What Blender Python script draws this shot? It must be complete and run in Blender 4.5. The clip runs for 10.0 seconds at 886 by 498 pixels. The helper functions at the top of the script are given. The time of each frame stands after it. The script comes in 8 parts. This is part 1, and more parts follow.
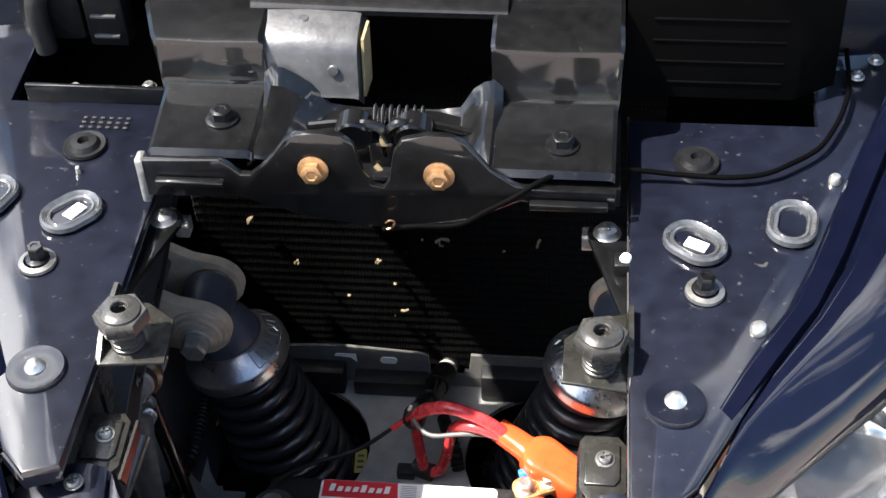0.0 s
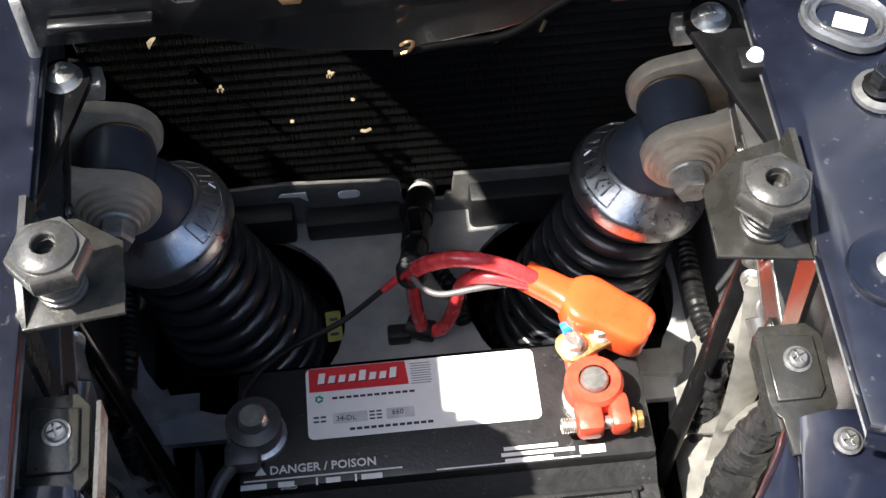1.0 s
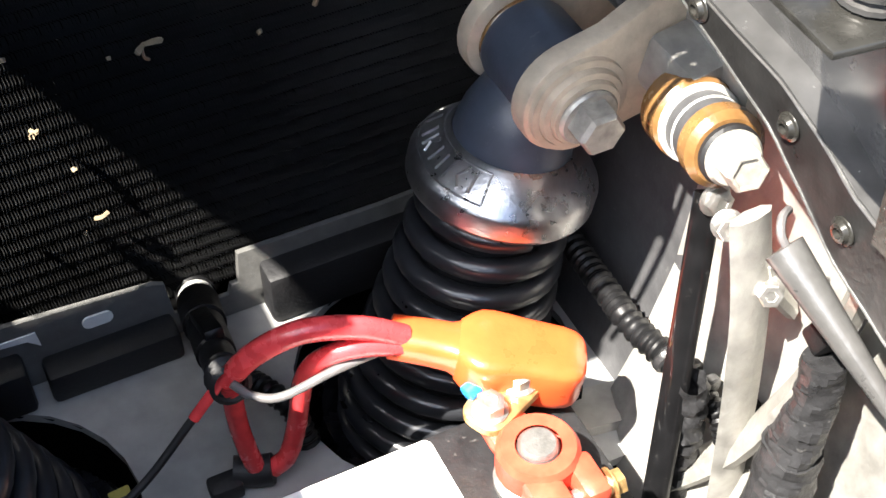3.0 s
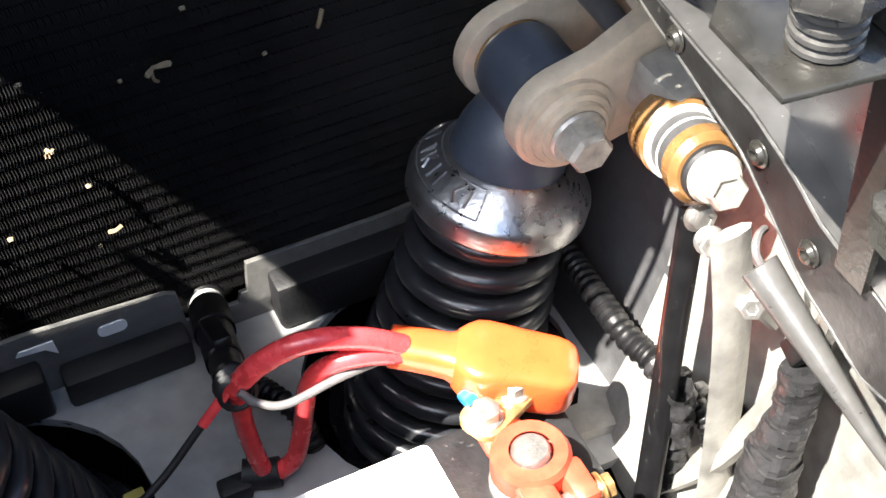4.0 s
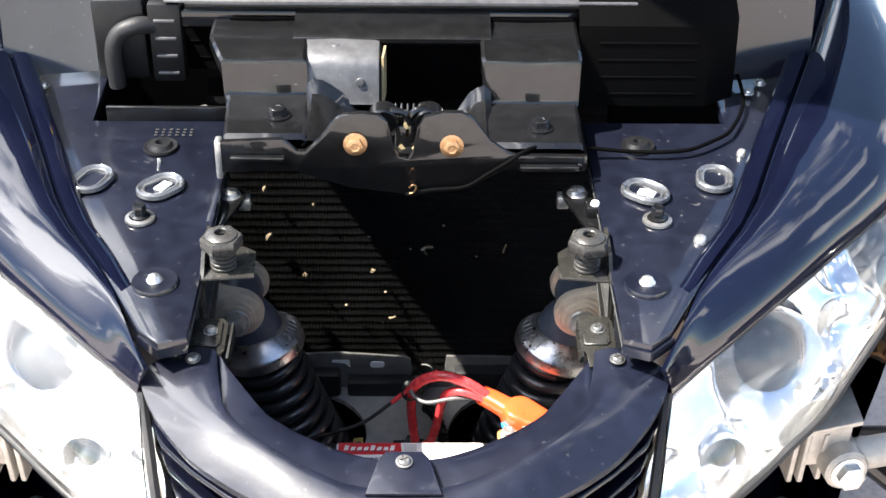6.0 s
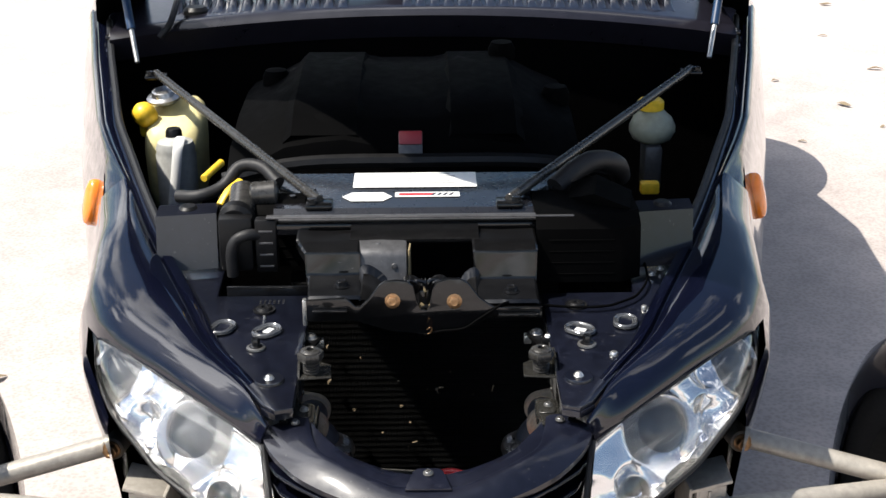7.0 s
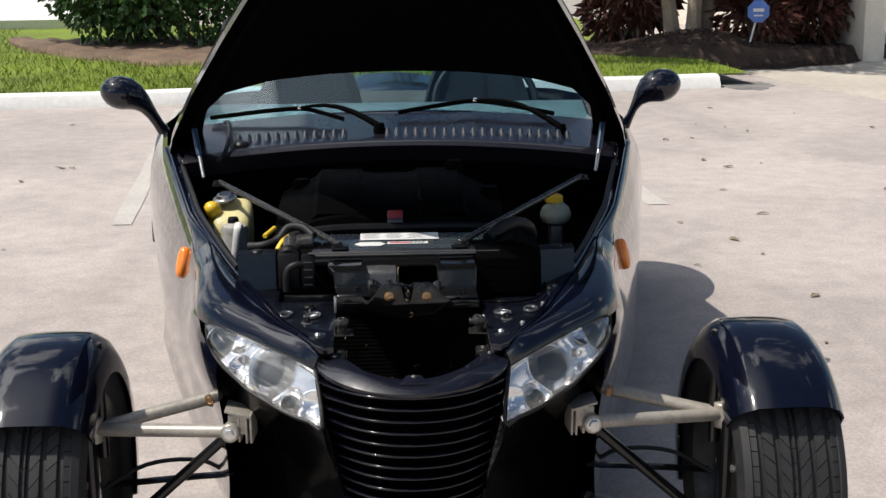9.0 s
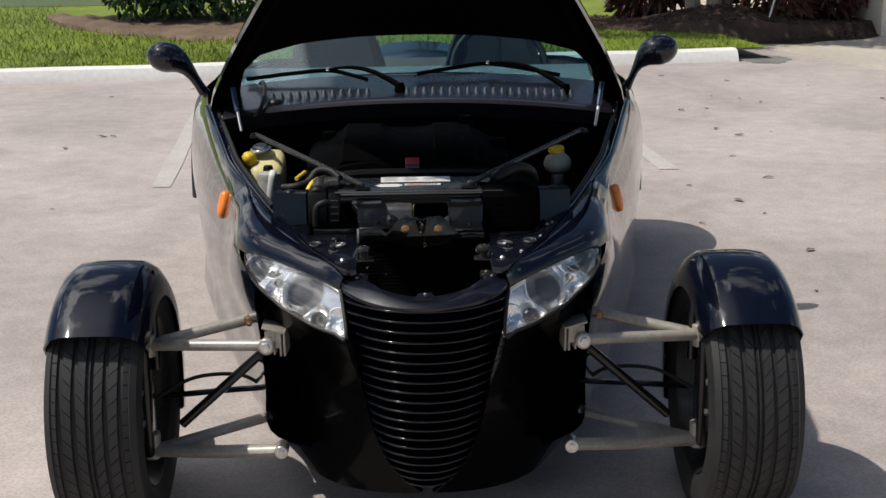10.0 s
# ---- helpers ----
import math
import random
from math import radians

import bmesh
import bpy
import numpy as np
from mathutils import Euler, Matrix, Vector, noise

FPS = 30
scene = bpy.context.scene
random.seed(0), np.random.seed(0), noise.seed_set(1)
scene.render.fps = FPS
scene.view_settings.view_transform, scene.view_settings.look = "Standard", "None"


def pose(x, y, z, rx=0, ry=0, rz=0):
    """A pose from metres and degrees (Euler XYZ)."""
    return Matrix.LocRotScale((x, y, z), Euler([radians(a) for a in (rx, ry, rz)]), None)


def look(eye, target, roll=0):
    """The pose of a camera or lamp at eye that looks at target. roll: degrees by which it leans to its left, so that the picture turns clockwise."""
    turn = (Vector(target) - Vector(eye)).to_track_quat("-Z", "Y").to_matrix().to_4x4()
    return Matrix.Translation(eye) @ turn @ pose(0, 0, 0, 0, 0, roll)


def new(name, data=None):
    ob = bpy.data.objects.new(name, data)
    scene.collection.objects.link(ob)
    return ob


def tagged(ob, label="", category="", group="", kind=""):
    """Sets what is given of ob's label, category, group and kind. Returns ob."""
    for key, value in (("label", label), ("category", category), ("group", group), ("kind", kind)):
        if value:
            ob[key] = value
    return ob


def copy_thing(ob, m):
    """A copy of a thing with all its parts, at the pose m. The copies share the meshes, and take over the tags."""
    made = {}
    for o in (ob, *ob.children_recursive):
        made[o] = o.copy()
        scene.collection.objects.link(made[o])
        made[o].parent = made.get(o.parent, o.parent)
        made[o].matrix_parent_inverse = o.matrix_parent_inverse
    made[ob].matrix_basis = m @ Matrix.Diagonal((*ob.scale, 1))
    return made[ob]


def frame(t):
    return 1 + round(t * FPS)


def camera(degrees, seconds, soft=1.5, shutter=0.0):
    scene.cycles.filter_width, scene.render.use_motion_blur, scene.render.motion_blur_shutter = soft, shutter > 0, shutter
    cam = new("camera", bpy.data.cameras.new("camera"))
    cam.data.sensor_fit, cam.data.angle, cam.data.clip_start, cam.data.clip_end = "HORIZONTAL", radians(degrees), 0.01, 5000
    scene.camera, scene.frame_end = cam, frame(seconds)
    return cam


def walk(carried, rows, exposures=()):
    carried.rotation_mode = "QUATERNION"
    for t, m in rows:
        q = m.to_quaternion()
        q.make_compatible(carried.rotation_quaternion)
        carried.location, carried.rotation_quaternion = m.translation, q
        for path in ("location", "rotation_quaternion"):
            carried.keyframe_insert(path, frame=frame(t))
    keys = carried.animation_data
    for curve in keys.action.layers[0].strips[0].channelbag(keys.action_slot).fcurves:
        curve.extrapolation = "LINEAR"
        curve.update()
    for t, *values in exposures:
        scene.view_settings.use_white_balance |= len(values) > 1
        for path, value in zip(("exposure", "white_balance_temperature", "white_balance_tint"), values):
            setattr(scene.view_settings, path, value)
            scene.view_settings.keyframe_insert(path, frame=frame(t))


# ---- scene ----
cam = camera(35.7, 10.0)
PATH = [
    (0, (0.124, -0.373, 1.357), (-0.055, 1.061, -0.025), -2.5),
    (0.5, (0.007, -0.253, 1.294), (0.027, 1.015, -0.253), -1.3),
    (1, (-0.015, -0.134, 1.196), (0.07, 0.998, -0.451), -1.6),
    (1.3, (-0.004, -0.092, 1.096), (0.083, 1.078, -0.523), -1.6),
    (1.5, (-0.006, -0.06, 1.036), (0.127, 1.142, -0.557), -1.2),
    (1.6, (-0.002, -0.051, 1.003), (0.141, 1.196, -0.554), -2.5),
    (2, (-0.038, -0.017, 0.954), (0.303, 1.274, -0.535), -1.6),
    (2.5, (-0.054, -0.008, 0.933), (0.444, 1.267, -0.524), -1.7),
    (3, (-0.074, -0.016, 0.927), (0.516, 1.224, -0.527), -0.9),
    (4.5, (-0.05, -0.057, 0.963), (0.416, 1.2, -0.521), -5.3),
    (4.7, (-0.008, -0.084, 0.957), (0.3, 1.196, -0.549), -5.9),
    (4.9, (0.02, -0.132, 0.983), (0.187, 1.166, -0.529), -4.2),
    (5, (0.034, -0.165, 1.015), (0.127, 1.133, -0.504), -3.9),
    (5.2, (0.046, -0.255, 1.106), (0.051, 1.07, -0.392), -1.8),
    (5.5, (0.039, -0.4, 1.207), (0.014, 1.051, -0.169), 0.2),
    (6, (0.012, -0.736, 1.351), (0.043, 0.931, 0.246), 0.8),
    (6.2, (0.023, -0.854, 1.396), (0.037, 0.865, 0.374), 0.5),
    (7.5, (-0.011, -1.759, 1.531), (0.021, 0.151, 0.938), -0.7),
    (8, (0.026, -2.066, 1.539), (0.038, -0.138, 1.008), -0.4),
    (8.5, (0.009, -2.356, 1.563), (0.036, -0.418, 1.068), -0.5),
    (9, (-0.06, -2.658, 1.578), (0.029, -0.714, 1.116), -0.5),
    (9.5, (-0.05, -2.89, 1.574), (0.033, -0.943, 1.127), -0.4),
    (10, (-0.029, -3.104, 1.574), (0.016, -1.165, 1.084), -0.7),
]
EXPOSURES = [(0, 2.15), (1, 2.15), (2, 2.70), (2.5, 2.85), (4.5, 3.10), (5.0, 3.15), (5.5, 3.05), (6.2, 2.15), (7.5, 0.40), (9, 0.06), (10, -0.28)]
walk(cam, [(t, look(eye, target, roll)) for t, eye, target, roll in PATH], EXPOSURES)

# ---- light ----
SUN_DIR = Vector((0.59, 0.14, -1.0)).normalized()
sun_data = bpy.data.lights.new("sun", "SUN")
sun_data.energy, sun_data.angle, sun_data.color = 4.1, radians(0.55), (1.0, 0.94, 0.85)
sun = new("sun", sun_data)
sun.matrix_world = Matrix.Translation((-4, -6, 8)) @ SUN_DIR.to_track_quat("-Z", "Y").to_matrix().to_4x4()
world = bpy.data.worlds.new("sky")
scene.world = world
world.use_nodes = True
wn = world.node_tree
wn.nodes.clear()
sky = wn.nodes.new("ShaderNodeTexSky")
sky.sky_type, sky.sun_disc = "NISHITA", False
sky.dust_density, sky.ozone_density = 0.15, 2.2
sky.sun_elevation = math.asin(-SUN_DIR.z)
sky.sun_rotation = math.atan2(-SUN_DIR.x, -SUN_DIR.y)
wbg = wn.nodes.new("ShaderNodeBackground")
wbg.inputs["Strength"].default_value = 0.065
# broken white cumulus over the blue
wtc = wn.nodes.new("ShaderNodeTexCoord")
wno = wn.nodes.new("ShaderNodeTexNoise")
wno.inputs["Scale"].default_value, wno.inputs["Detail"].default_value, wno.inputs["Roughness"].default_value = 2.6, 7.0, 0.56
wof = wn.nodes.new("ShaderNodeVectorMath")
wof.operation, wof.inputs[1].default_value = "ADD", (-8.13, 9.42, -16.33)
wra = wn.nodes.new("ShaderNodeValToRGB")
wra.color_ramp.elements[0].position, wra.color_ramp.elements[1].position = 0.540, 0.632
wmx = wn.nodes.new("ShaderNodeMix")
wmx.data_type = "RGBA"
# cloud edges glow toward the sun
wnm = wn.nodes.new("ShaderNodeVectorMath")
wnm.operation = "NORMALIZE"
wdt = wn.nodes.new("ShaderNodeVectorMath")
wdt.operation = "DOT_PRODUCT"
wdt.inputs[1].default_value = -SUN_DIR
wmr = wn.nodes.new("ShaderNodeMapRange")
wmr.interpolation_type = "SMOOTHERSTEP"
wmr.inputs["From Min"].default_value, wmr.inputs["From Max"].default_value = 0.55, 1.0
wmr.inputs["To Min"].default_value, wmr.inputs["To Max"].default_value = 15.0, 46.0
wcl = wn.nodes.new("ShaderNodeVectorMath")
wcl.operation = "SCALE"
wcl.inputs[0].default_value = (1.0, 1.0, 1.02)
# thin haze fills the gaps between the clouds round the sun
whz = wn.nodes.new("ShaderNodeMapRange")
whz.interpolation_type = "SMOOTHSTEP"
whz.inputs["From Min"].default_value, whz.inputs["From Max"].default_value, whz.inputs["To Max"].default_value = 0.72, 0.98, 0.22
wmax = wn.nodes.new("ShaderNodeMath")
wmax.operation = "MAXIMUM"
wn.links.new(wdt.outputs["Value"], whz.inputs["Value"])
wn.links.new(whz.outputs["Result"], wmax.inputs[0])
wn.links.new(wra.outputs["Color"], wmax.inputs[1])
wn.links.new(wmax.outputs[0], wmx.inputs["Factor"])
wn.links.new(wtc.outputs["Generated"], wnm.inputs[0])
wn.links.new(wnm.outputs["Vector"], wdt.inputs[0])
wn.links.new(wdt.outputs["Value"], wmr.inputs["Value"])
wn.links.new(wmr.outputs["Result"], wcl.inputs["Scale"])
wn.links.new(wcl.outputs["Vector"], wmx.inputs["B"])
wou = wn.nodes.new("ShaderNodeOutputWorld")
for a, b in ((wtc.outputs["Generated"], wof.inputs[0]), (wof.outputs["Vector"], wno.inputs["Vector"]), (wno.outputs["Fac"], wra.inputs["Fac"]), 
             (sky.outputs["Color"], wmx.inputs["A"]), (wmx.outputs["Result"], wbg.inputs["Color"]), (wbg.outputs["Background"], wou.inputs["Surface"])):
    wn.links.new(a, b)


# ---- materials ----
def mat(name, base, rough=0.5, metal=0.0, vary=0.25, scale=40.0, bump=0.1, bump_scale=None, coat=0.0, spots=0.0, spot_color=(0.3, 0.29, 0.27), per_object=0.0, rough_vary=0.15, spec=0.5, coat_rough=0.03):
    """A surface with mottling at two scales, uneven gloss, fine relief and, where given, pale dust specks."""
    m = bpy.data.materials.new(name)
    m.use_nodes = True
    t = m.node_tree
    n, link = t.nodes, t.links.new
    p = n["Principled BSDF"]
    tc = n.new("ShaderNodeTexCoord")
    big, fine = n.new("ShaderNodeTexNoise"), n.new("ShaderNodeTexNoise")
    big.inputs["Scale"].default_value, big.inputs["Detail"].default_value = scale * 0.22, 3
    fine.inputs["Scale"].default_value, fine.inputs["Detail"].default_value = scale * 2.5, 5
    add = n.new("ShaderNodeMath")
    add.operation = "ADD"
    for q in (big, fine):
        link(tc.outputs["Object"], q.inputs["Vector"])
    link(big.outputs["Fac"], add.inputs[0])
    link(fine.outputs["Fac"], add.inputs[1])
    src = add.outputs[0]
    if per_object:
        info = n.new("ShaderNodeObjectInfo")
        mul = n.new("ShaderNodeMath")
        mul.operation, mul.inputs[1].default_value = "MULTIPLY_ADD", per_object
        link(info.outputs["Random"], mul.inputs[0])
        link(src, mul.inputs[2])
        src = mul.outputs[0]
    ramp = n.new("ShaderNodeMapRange")
    ramp.inputs["From Min"].default_value, ramp.inputs["From Max"].default_value = 0.7, 1.3 + per_object
    ramp.inputs["To Min"].default_value, ramp.inputs["To Max"].default_value = 1 - vary, 1 + vary
    link(src, ramp.inputs["Value"])
    col = n.new("ShaderNodeMix")
    col.data_type, col.blend_type = "RGBA", "MULTIPLY"
    col.inputs["Factor"].default_value = 1.0
    col.inputs["A"].default_value = (*base, 1)
    link(ramp.outputs["Result"], col.inputs["B"])
    out = col.outputs["Result"]
    if spots:
        sp = n.new("ShaderNodeTexNoise")
        sp.inputs["Scale"].default_value, sp.inputs["Detail"].default_value = scale * 6, 2
        link(tc.outputs["Object"], sp.inputs["Vector"])
        sr = n.new("ShaderNodeMapRange")
        sr.inputs["From Min"].default_value, sr.inputs["From Max"].default_value = 0.68, 0.76
        sr.inputs["To Max"].default_value = spots
        link(sp.outputs["Fac"], sr.inputs["Value"])
        mx = n.new("ShaderNodeMix")
        mx.data_type = "RGBA"
        mx.inputs["B"].default_value = (*spot_color, 1)
        link(sr.outputs["Result"], mx.inputs["Factor"])
        link(out, mx.inputs["A"])
        out = mx.outputs["Result"]
    link(out, p.inputs["Base Color"])
    rr = n.new("ShaderNodeMapRange")
    rr.inputs["From Min"].default_value, rr.inputs["From Max"].default_value = 0.7, 1.3
    rr.inputs["To Min"].default_value, rr.inputs["To Max"].default_value = max(0.02, rough - rough_vary * rough), min(1, rough + rough_vary * rough)
    link(add.outputs[0], rr.inputs["Value"])
    link(rr.outputs["Result"], p.inputs["Roughness"])
    p.inputs["Metallic"].default_value = metal
    p.inputs["Specular IOR Level"].default_value = spec
    p.inputs["Coat Weight"].default_value, p.inputs["Coat Roughness"].default_value = coat, coat_rough
    if bump:
        bp = n.new("ShaderNodeBump")
        bn = n.new("ShaderNodeTexNoise")
        bn.inputs["Scale"].default_value, bn.inputs["Detail"].default_value = bump_scale or scale * 8, 4
        link(tc.outputs["Object"], bn.inputs["Vector"])
        link(bn.outputs["Fac"], bp.inputs["Height"])
        bp.inputs["Strength"].default_value, bp.inputs["Distance"].default_value = bump, 0.002
        link(bp.outputs["Normal"], p.inputs["Normal"])
    return m


M_PAINT = mat("midnight_blue_paint", (0.0022, 0.0030, 0.0092), 0.30, 0, 0.2, 20, 0.0, coat=1.0, rough_vary=0.3, spec=0.05, coat_rough=0.05)
M_BLACKPAINT = mat("black_gloss_paint", (0.006, 0.006, 0.008), 0.28, 0, 0.3, 30, 0.02, coat=0.5)
M_LOWER = mat("black_gloss_lower_body", (0.0018, 0.0018, 0.0022), 0.25, 0, 0.3, 25, 0.0, coat=0.09, spec=0.03, coat_rough=0.04)
M_COWL = mat("dark_blue_cowl_paint", (0.009, 0.0085, 0.013), 0.30, 0, 0.2, 20, 0.0, coat=0.70, spec=0.2, coat_rough=0.08)
M_LOUVRE = mat("glossy_louvre_paint", (0.004, 0.0045, 0.009), 0.30, 0, 0.2, 20, 0.0, coat=1.0, spec=0.4, coat_rough=0.20)
M_SLAT = mat("glossy_slat_paint", (0.0018, 0.0022, 0.0055), 0.30, 0, 0.2, 20, 0.0, coat=0.8, spec=0.05, coat_rough=0.13)
M_BADGE = mat("dark_red_badge", (0.23, 0.022, 0.028), 0.35, 0, 0.06, 50, 0.03)
# Alloy darkened: the shade inside the wheels is put into its colour.
M_RIMDARK = mat("alloy_with_wheel_shade", (0.055, 0.054, 0.052), 0.38, 0.8, 0.3, 40, 0.1, spots=0.2)
M_PANEL = mat("dark_blue_black_panel", (0.0040, 0.0050, 0.0105), 0.40, 0, 0.4, 30, 0.03, coat=0.95, spots=0.13, spec=0.19, coat_rough=0.08)
M_STEEL = mat("black_painted_steel", (0.0050, 0.0050, 0.0054), 0.36, 0, 0.4, 45, 0.03, coat=0.8, spots=0.05, spec=0.10, coat_rough=0.055)
M_COVER = mat("satin_dark_blue_cover", (0.0045, 0.0056, 0.0125), 0.40, 0, 0.3, 30, 0.03, coat=0.5, spots=0.08, spec=0.25, coat_rough=0.09)
M_BAREGREY = mat("dull_satin_bare_steel", (0.095, 0.094, 0.093), 0.25, 0.6, 0.35, 30, 0.06, spots=0.15, spot_color=(0.10, 0.09, 0.08))
M_PLASTIC = mat("black_moulded_plastic", (0.0055, 0.0055, 0.006), 0.42, 0, 0.3, 60, 0.12, spec=0.26)
M_RUBBER = mat("black_rubber", (0.010, 0.010, 0.011), 0.55, 0, 0.3, 60, 0.15, spec=0.35)
M_TYRE = mat("tyre_rubber", (0.017, 0.017, 0.018), 0.70, 0, 0.35, 50, 0.2, spots=0.12)
# Near-black: shade of bay, recesses and underside is put into this colour.
M_DEEP = mat("near_black_with_shade", (0.0011, 0.0011, 0.0012), 0.7, 0, 0.3, 20, 0.1, spec=0.03)
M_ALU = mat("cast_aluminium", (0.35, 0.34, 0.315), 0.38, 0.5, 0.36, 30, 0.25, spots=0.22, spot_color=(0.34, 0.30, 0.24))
M_ROCKER = mat("dusty_cast_rocker", (0.52, 0.44, 0.335), 0.42, 0.25, 0.25, 40, 0.14, spots=0.2, spot_color=(0.30, 0.25, 0.18))
M_DUSTALU = mat("dusty_aluminium_arm", (0.37, 0.34, 0.295), 0.42, 0.25, 0.22, 40, 0.12, spots=0.18, spot_color=(0.30, 0.24, 0.17))
M_FLOORALU = mat("dull_sheet_aluminium", (0.36, 0.36, 0.355), 0.45, 0.35, 0.18, 30, 0.1, spots=0.1)
M_STOP = mat("blackened_steel_stop", (0.052, 0.050, 0.047), 0.28, 0.4, 0.3, 60, 0.1, spots=0.12)
M_SCREW = mat("dull_plated_screw", (0.20, 0.197, 0.19), 0.36, 0.8, 0.25, 90, 0.1)
M_OLIVE = mat("olive_raw_edge", (0.22, 0.17, 0.09), 0.6, 0, 0.3, 60, 0.1)
M_STRUT = mat("blue_strut", (0.010, 0.035, 0.09), 0.4, 0, 0.2, 40, 0.05)
M_BOWL = mat("smoky_plastic_bowl", (0.33, 0.34, 0.26), 0.4, 0, 0.2, 30, 0.05)
M_WORN = mat("worn_dark_steel", (0.026, 0.025, 0.022), 0.26, 0.3, 0.35, 50, 0.08, spots=0.15, spot_color=(0.05, 0.05, 0.05))
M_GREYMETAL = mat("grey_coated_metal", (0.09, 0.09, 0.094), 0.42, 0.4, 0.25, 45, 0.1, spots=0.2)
M_ZINC = mat("zinc_plated_steel", (0.62, 0.61, 0.58), 0.33, 0.9, 0.25, 90, 0.15)
M_SCREWLIGHT = mat("dusty_plated_bolt", (0.40, 0.38, 0.335), 0.42, 0.45, 0.3, 90, 0.15)
M_GOLDZINC = mat("yellow_zinc_bolt", (0.40, 0.235, 0.12), 0.38, 0.85, 0.3, 90, 0.15)
M_BRASS = mat("brass_clamp", (0.60, 0.38, 0.16), 0.4, 0.8, 0.4, 90, 0.2)
M_CHROME = mat("bright_reflector", (0.86, 0.845, 0.81), 0.11, 0.94, 0.03, 20, 0.02, 60, rough_vary=0.4)
M_SHOCK = mat("blue_grey_painted_damper", (0.050, 0.060, 0.082), 0.40, 0, 0.2, 45, 0.06, spots=0.12)
M_WIRE = mat("grey_wire_jacket", (0.11, 0.105, 0.105), 0.4, 0, 0.2, 60, 0.05)
M_SPRING = mat("powder_coated_spring", (0.018, 0.019, 0.022), 0.32, 0, 0.3, 40, 0.03, coat=0.4, spec=0.4, coat_rough=0.10)
M_TRAY = mat("grey_coated_tray", (0.11, 0.109, 0.104), 0.45, 0.25, 0.25, 45, 0.1, spots=0.25, spot_color=(0.30, 0.28, 0.25))
M_RING = mat("turned_aluminium_ring", (0.50, 0.50, 0.51), 0.30, 0.95, 0.2, 60, 0.1)
M_BUSH = mat("amber_polyurethane_bush", (0.15, 0.078, 0.028), 0.25, 0, 0.3, 60, 0.1, coat=0.4)
M_ORANGE = mat("orange_rubber_boot", (0.80, 0.095, 0.025), 0.30, 0, 0.12, 40, 0.06, coat=0.3)
M_RED = mat("red_cable_jacket", (0.66, 0.055, 0.06), 0.26, 0, 0.2, 60, 0.08, coat=0.3)
M_REDPLASTIC = mat("red_terminal_plastic", (0.62, 0.075, 0.04), 0.40, 0, 0.25, 60, 0.1)
M_BLUE = mat("blue_crimp_sleeve", (0.02, 0.22, 0.6), 0.4, 0, 0.1, 60, 0.05)
M_BATTERY = mat("black_battery_case", (0.016, 0.016, 0.017), 0.45, 0, 0.3, 50, 0.15, spots=0.2)
M_WHITE = mat("white_label", (0.78, 0.78, 0.76), 0.4, 0, 0.04, 50, 0.03)
M_LABELRED = mat("red_label_band", (0.60, 0.03, 0.04), 0.4, 0, 0.06, 50, 0.03)
M_INK = mat("dark_print", (0.03, 0.03, 0.05), 0.5, 0, 0.1, 50, 0.0)
M_INKGREY = mat("grey_print", (0.30, 0.30, 0.32), 0.5, 0, 0.1, 50, 0.0)
M_GREEN = mat("green_print", (0.03, 0.30, 0.16), 0.5, 0, 0.1, 50, 0.0)
M_TAG = mat("dusty_yellow_paper", (0.34, 0.29, 0.06), 0.6, 0, 0.2, 60, 0.05)
M_YELLOW = mat("yellow_plastic_cap", (0.80, 0.52, 0.03), 0.4, 0, 0.15, 50, 0.05)
M_TANK = mat("aged_translucent_plastic", (0.62, 0.55, 0.28), 0.45, 0, 0.2, 25, 0.08)
M_TANKGREY = mat("grey_plastic_canister", (0.40, 0.40, 0.38), 0.4, 0, 0.2, 30, 0.05)
M_AMBER = mat("amber_lens", (0.95, 0.24, 0.02), 0.2, 0, 0.08, 40, 0.04, coat=0.6)
M_CLEARRUB = mat("clear_oval_plug", (0.06, 0.062, 0.066), 0.14, 0, 0.35, 60, 0.1, coat=0.8)
M_PROJ = mat("projector_glass", (0.050, 0.052, 0.052), 0.06, 0, 0.2, 20, 0.0, spec=0.5)
M_SEAT = mat("dark_grey_leather", (0.014, 0.015, 0.017), 0.55, 0, 0.2, 40, 0.15)
M_DASH = mat("grey_dashboard", (0.13, 0.15, 0.155), 0.6, 0, 0.15, 30, 0.1)
M_FIN = mat("black_radiator_fin", (0.020, 0.020, 0.020), 0.34, 0.0, 0.4, 80, 0.1)
M_DRY = mat("dry_plant_litter", (0.20, 0.155, 0.095), 0.8, 0, 0.4, 80, 0.1, per_object=0.4)
M_SKIRT = mat("worn_grey_black_sheet", (0.011, 0.0108, 0.0105), 0.30, 0.0, 0.5, 35, 0.10, coat=0.15, spots=0.2, spot_color=(0.08, 0.075, 0.07))
M_TAPE = mat("black_vinyl_tape", (0.020, 0.020, 0.021), 0.30, 0, 0.4, 60, 0.25, spots=0.2)
M_PIPE = mat("bare_steel_pipe", (0.12, 0.118, 0.115), 0.30, 0.5, 0.2, 50, 0.08)
M_PATCH = mat("worn_dark_asphalt", (0.21, 0.20, 0.19), 0.85, 0, 0.4, 20, 0.6, spots=0.4)
M_STRIPE = mat("worn_white_road_paint", (0.50, 0.47, 0.43), 0.8, 0, 0.14, 14, 0.3, spots=0.6, spot_color=(0.38, 0.36, 0.33))
M_KERB = mat("white_painted_concrete", (0.78, 0.77, 0.74), 0.75, 0, 0.10, 8, 0.3, spots=0.3, spot_color=(0.4, 0.37, 0.33))
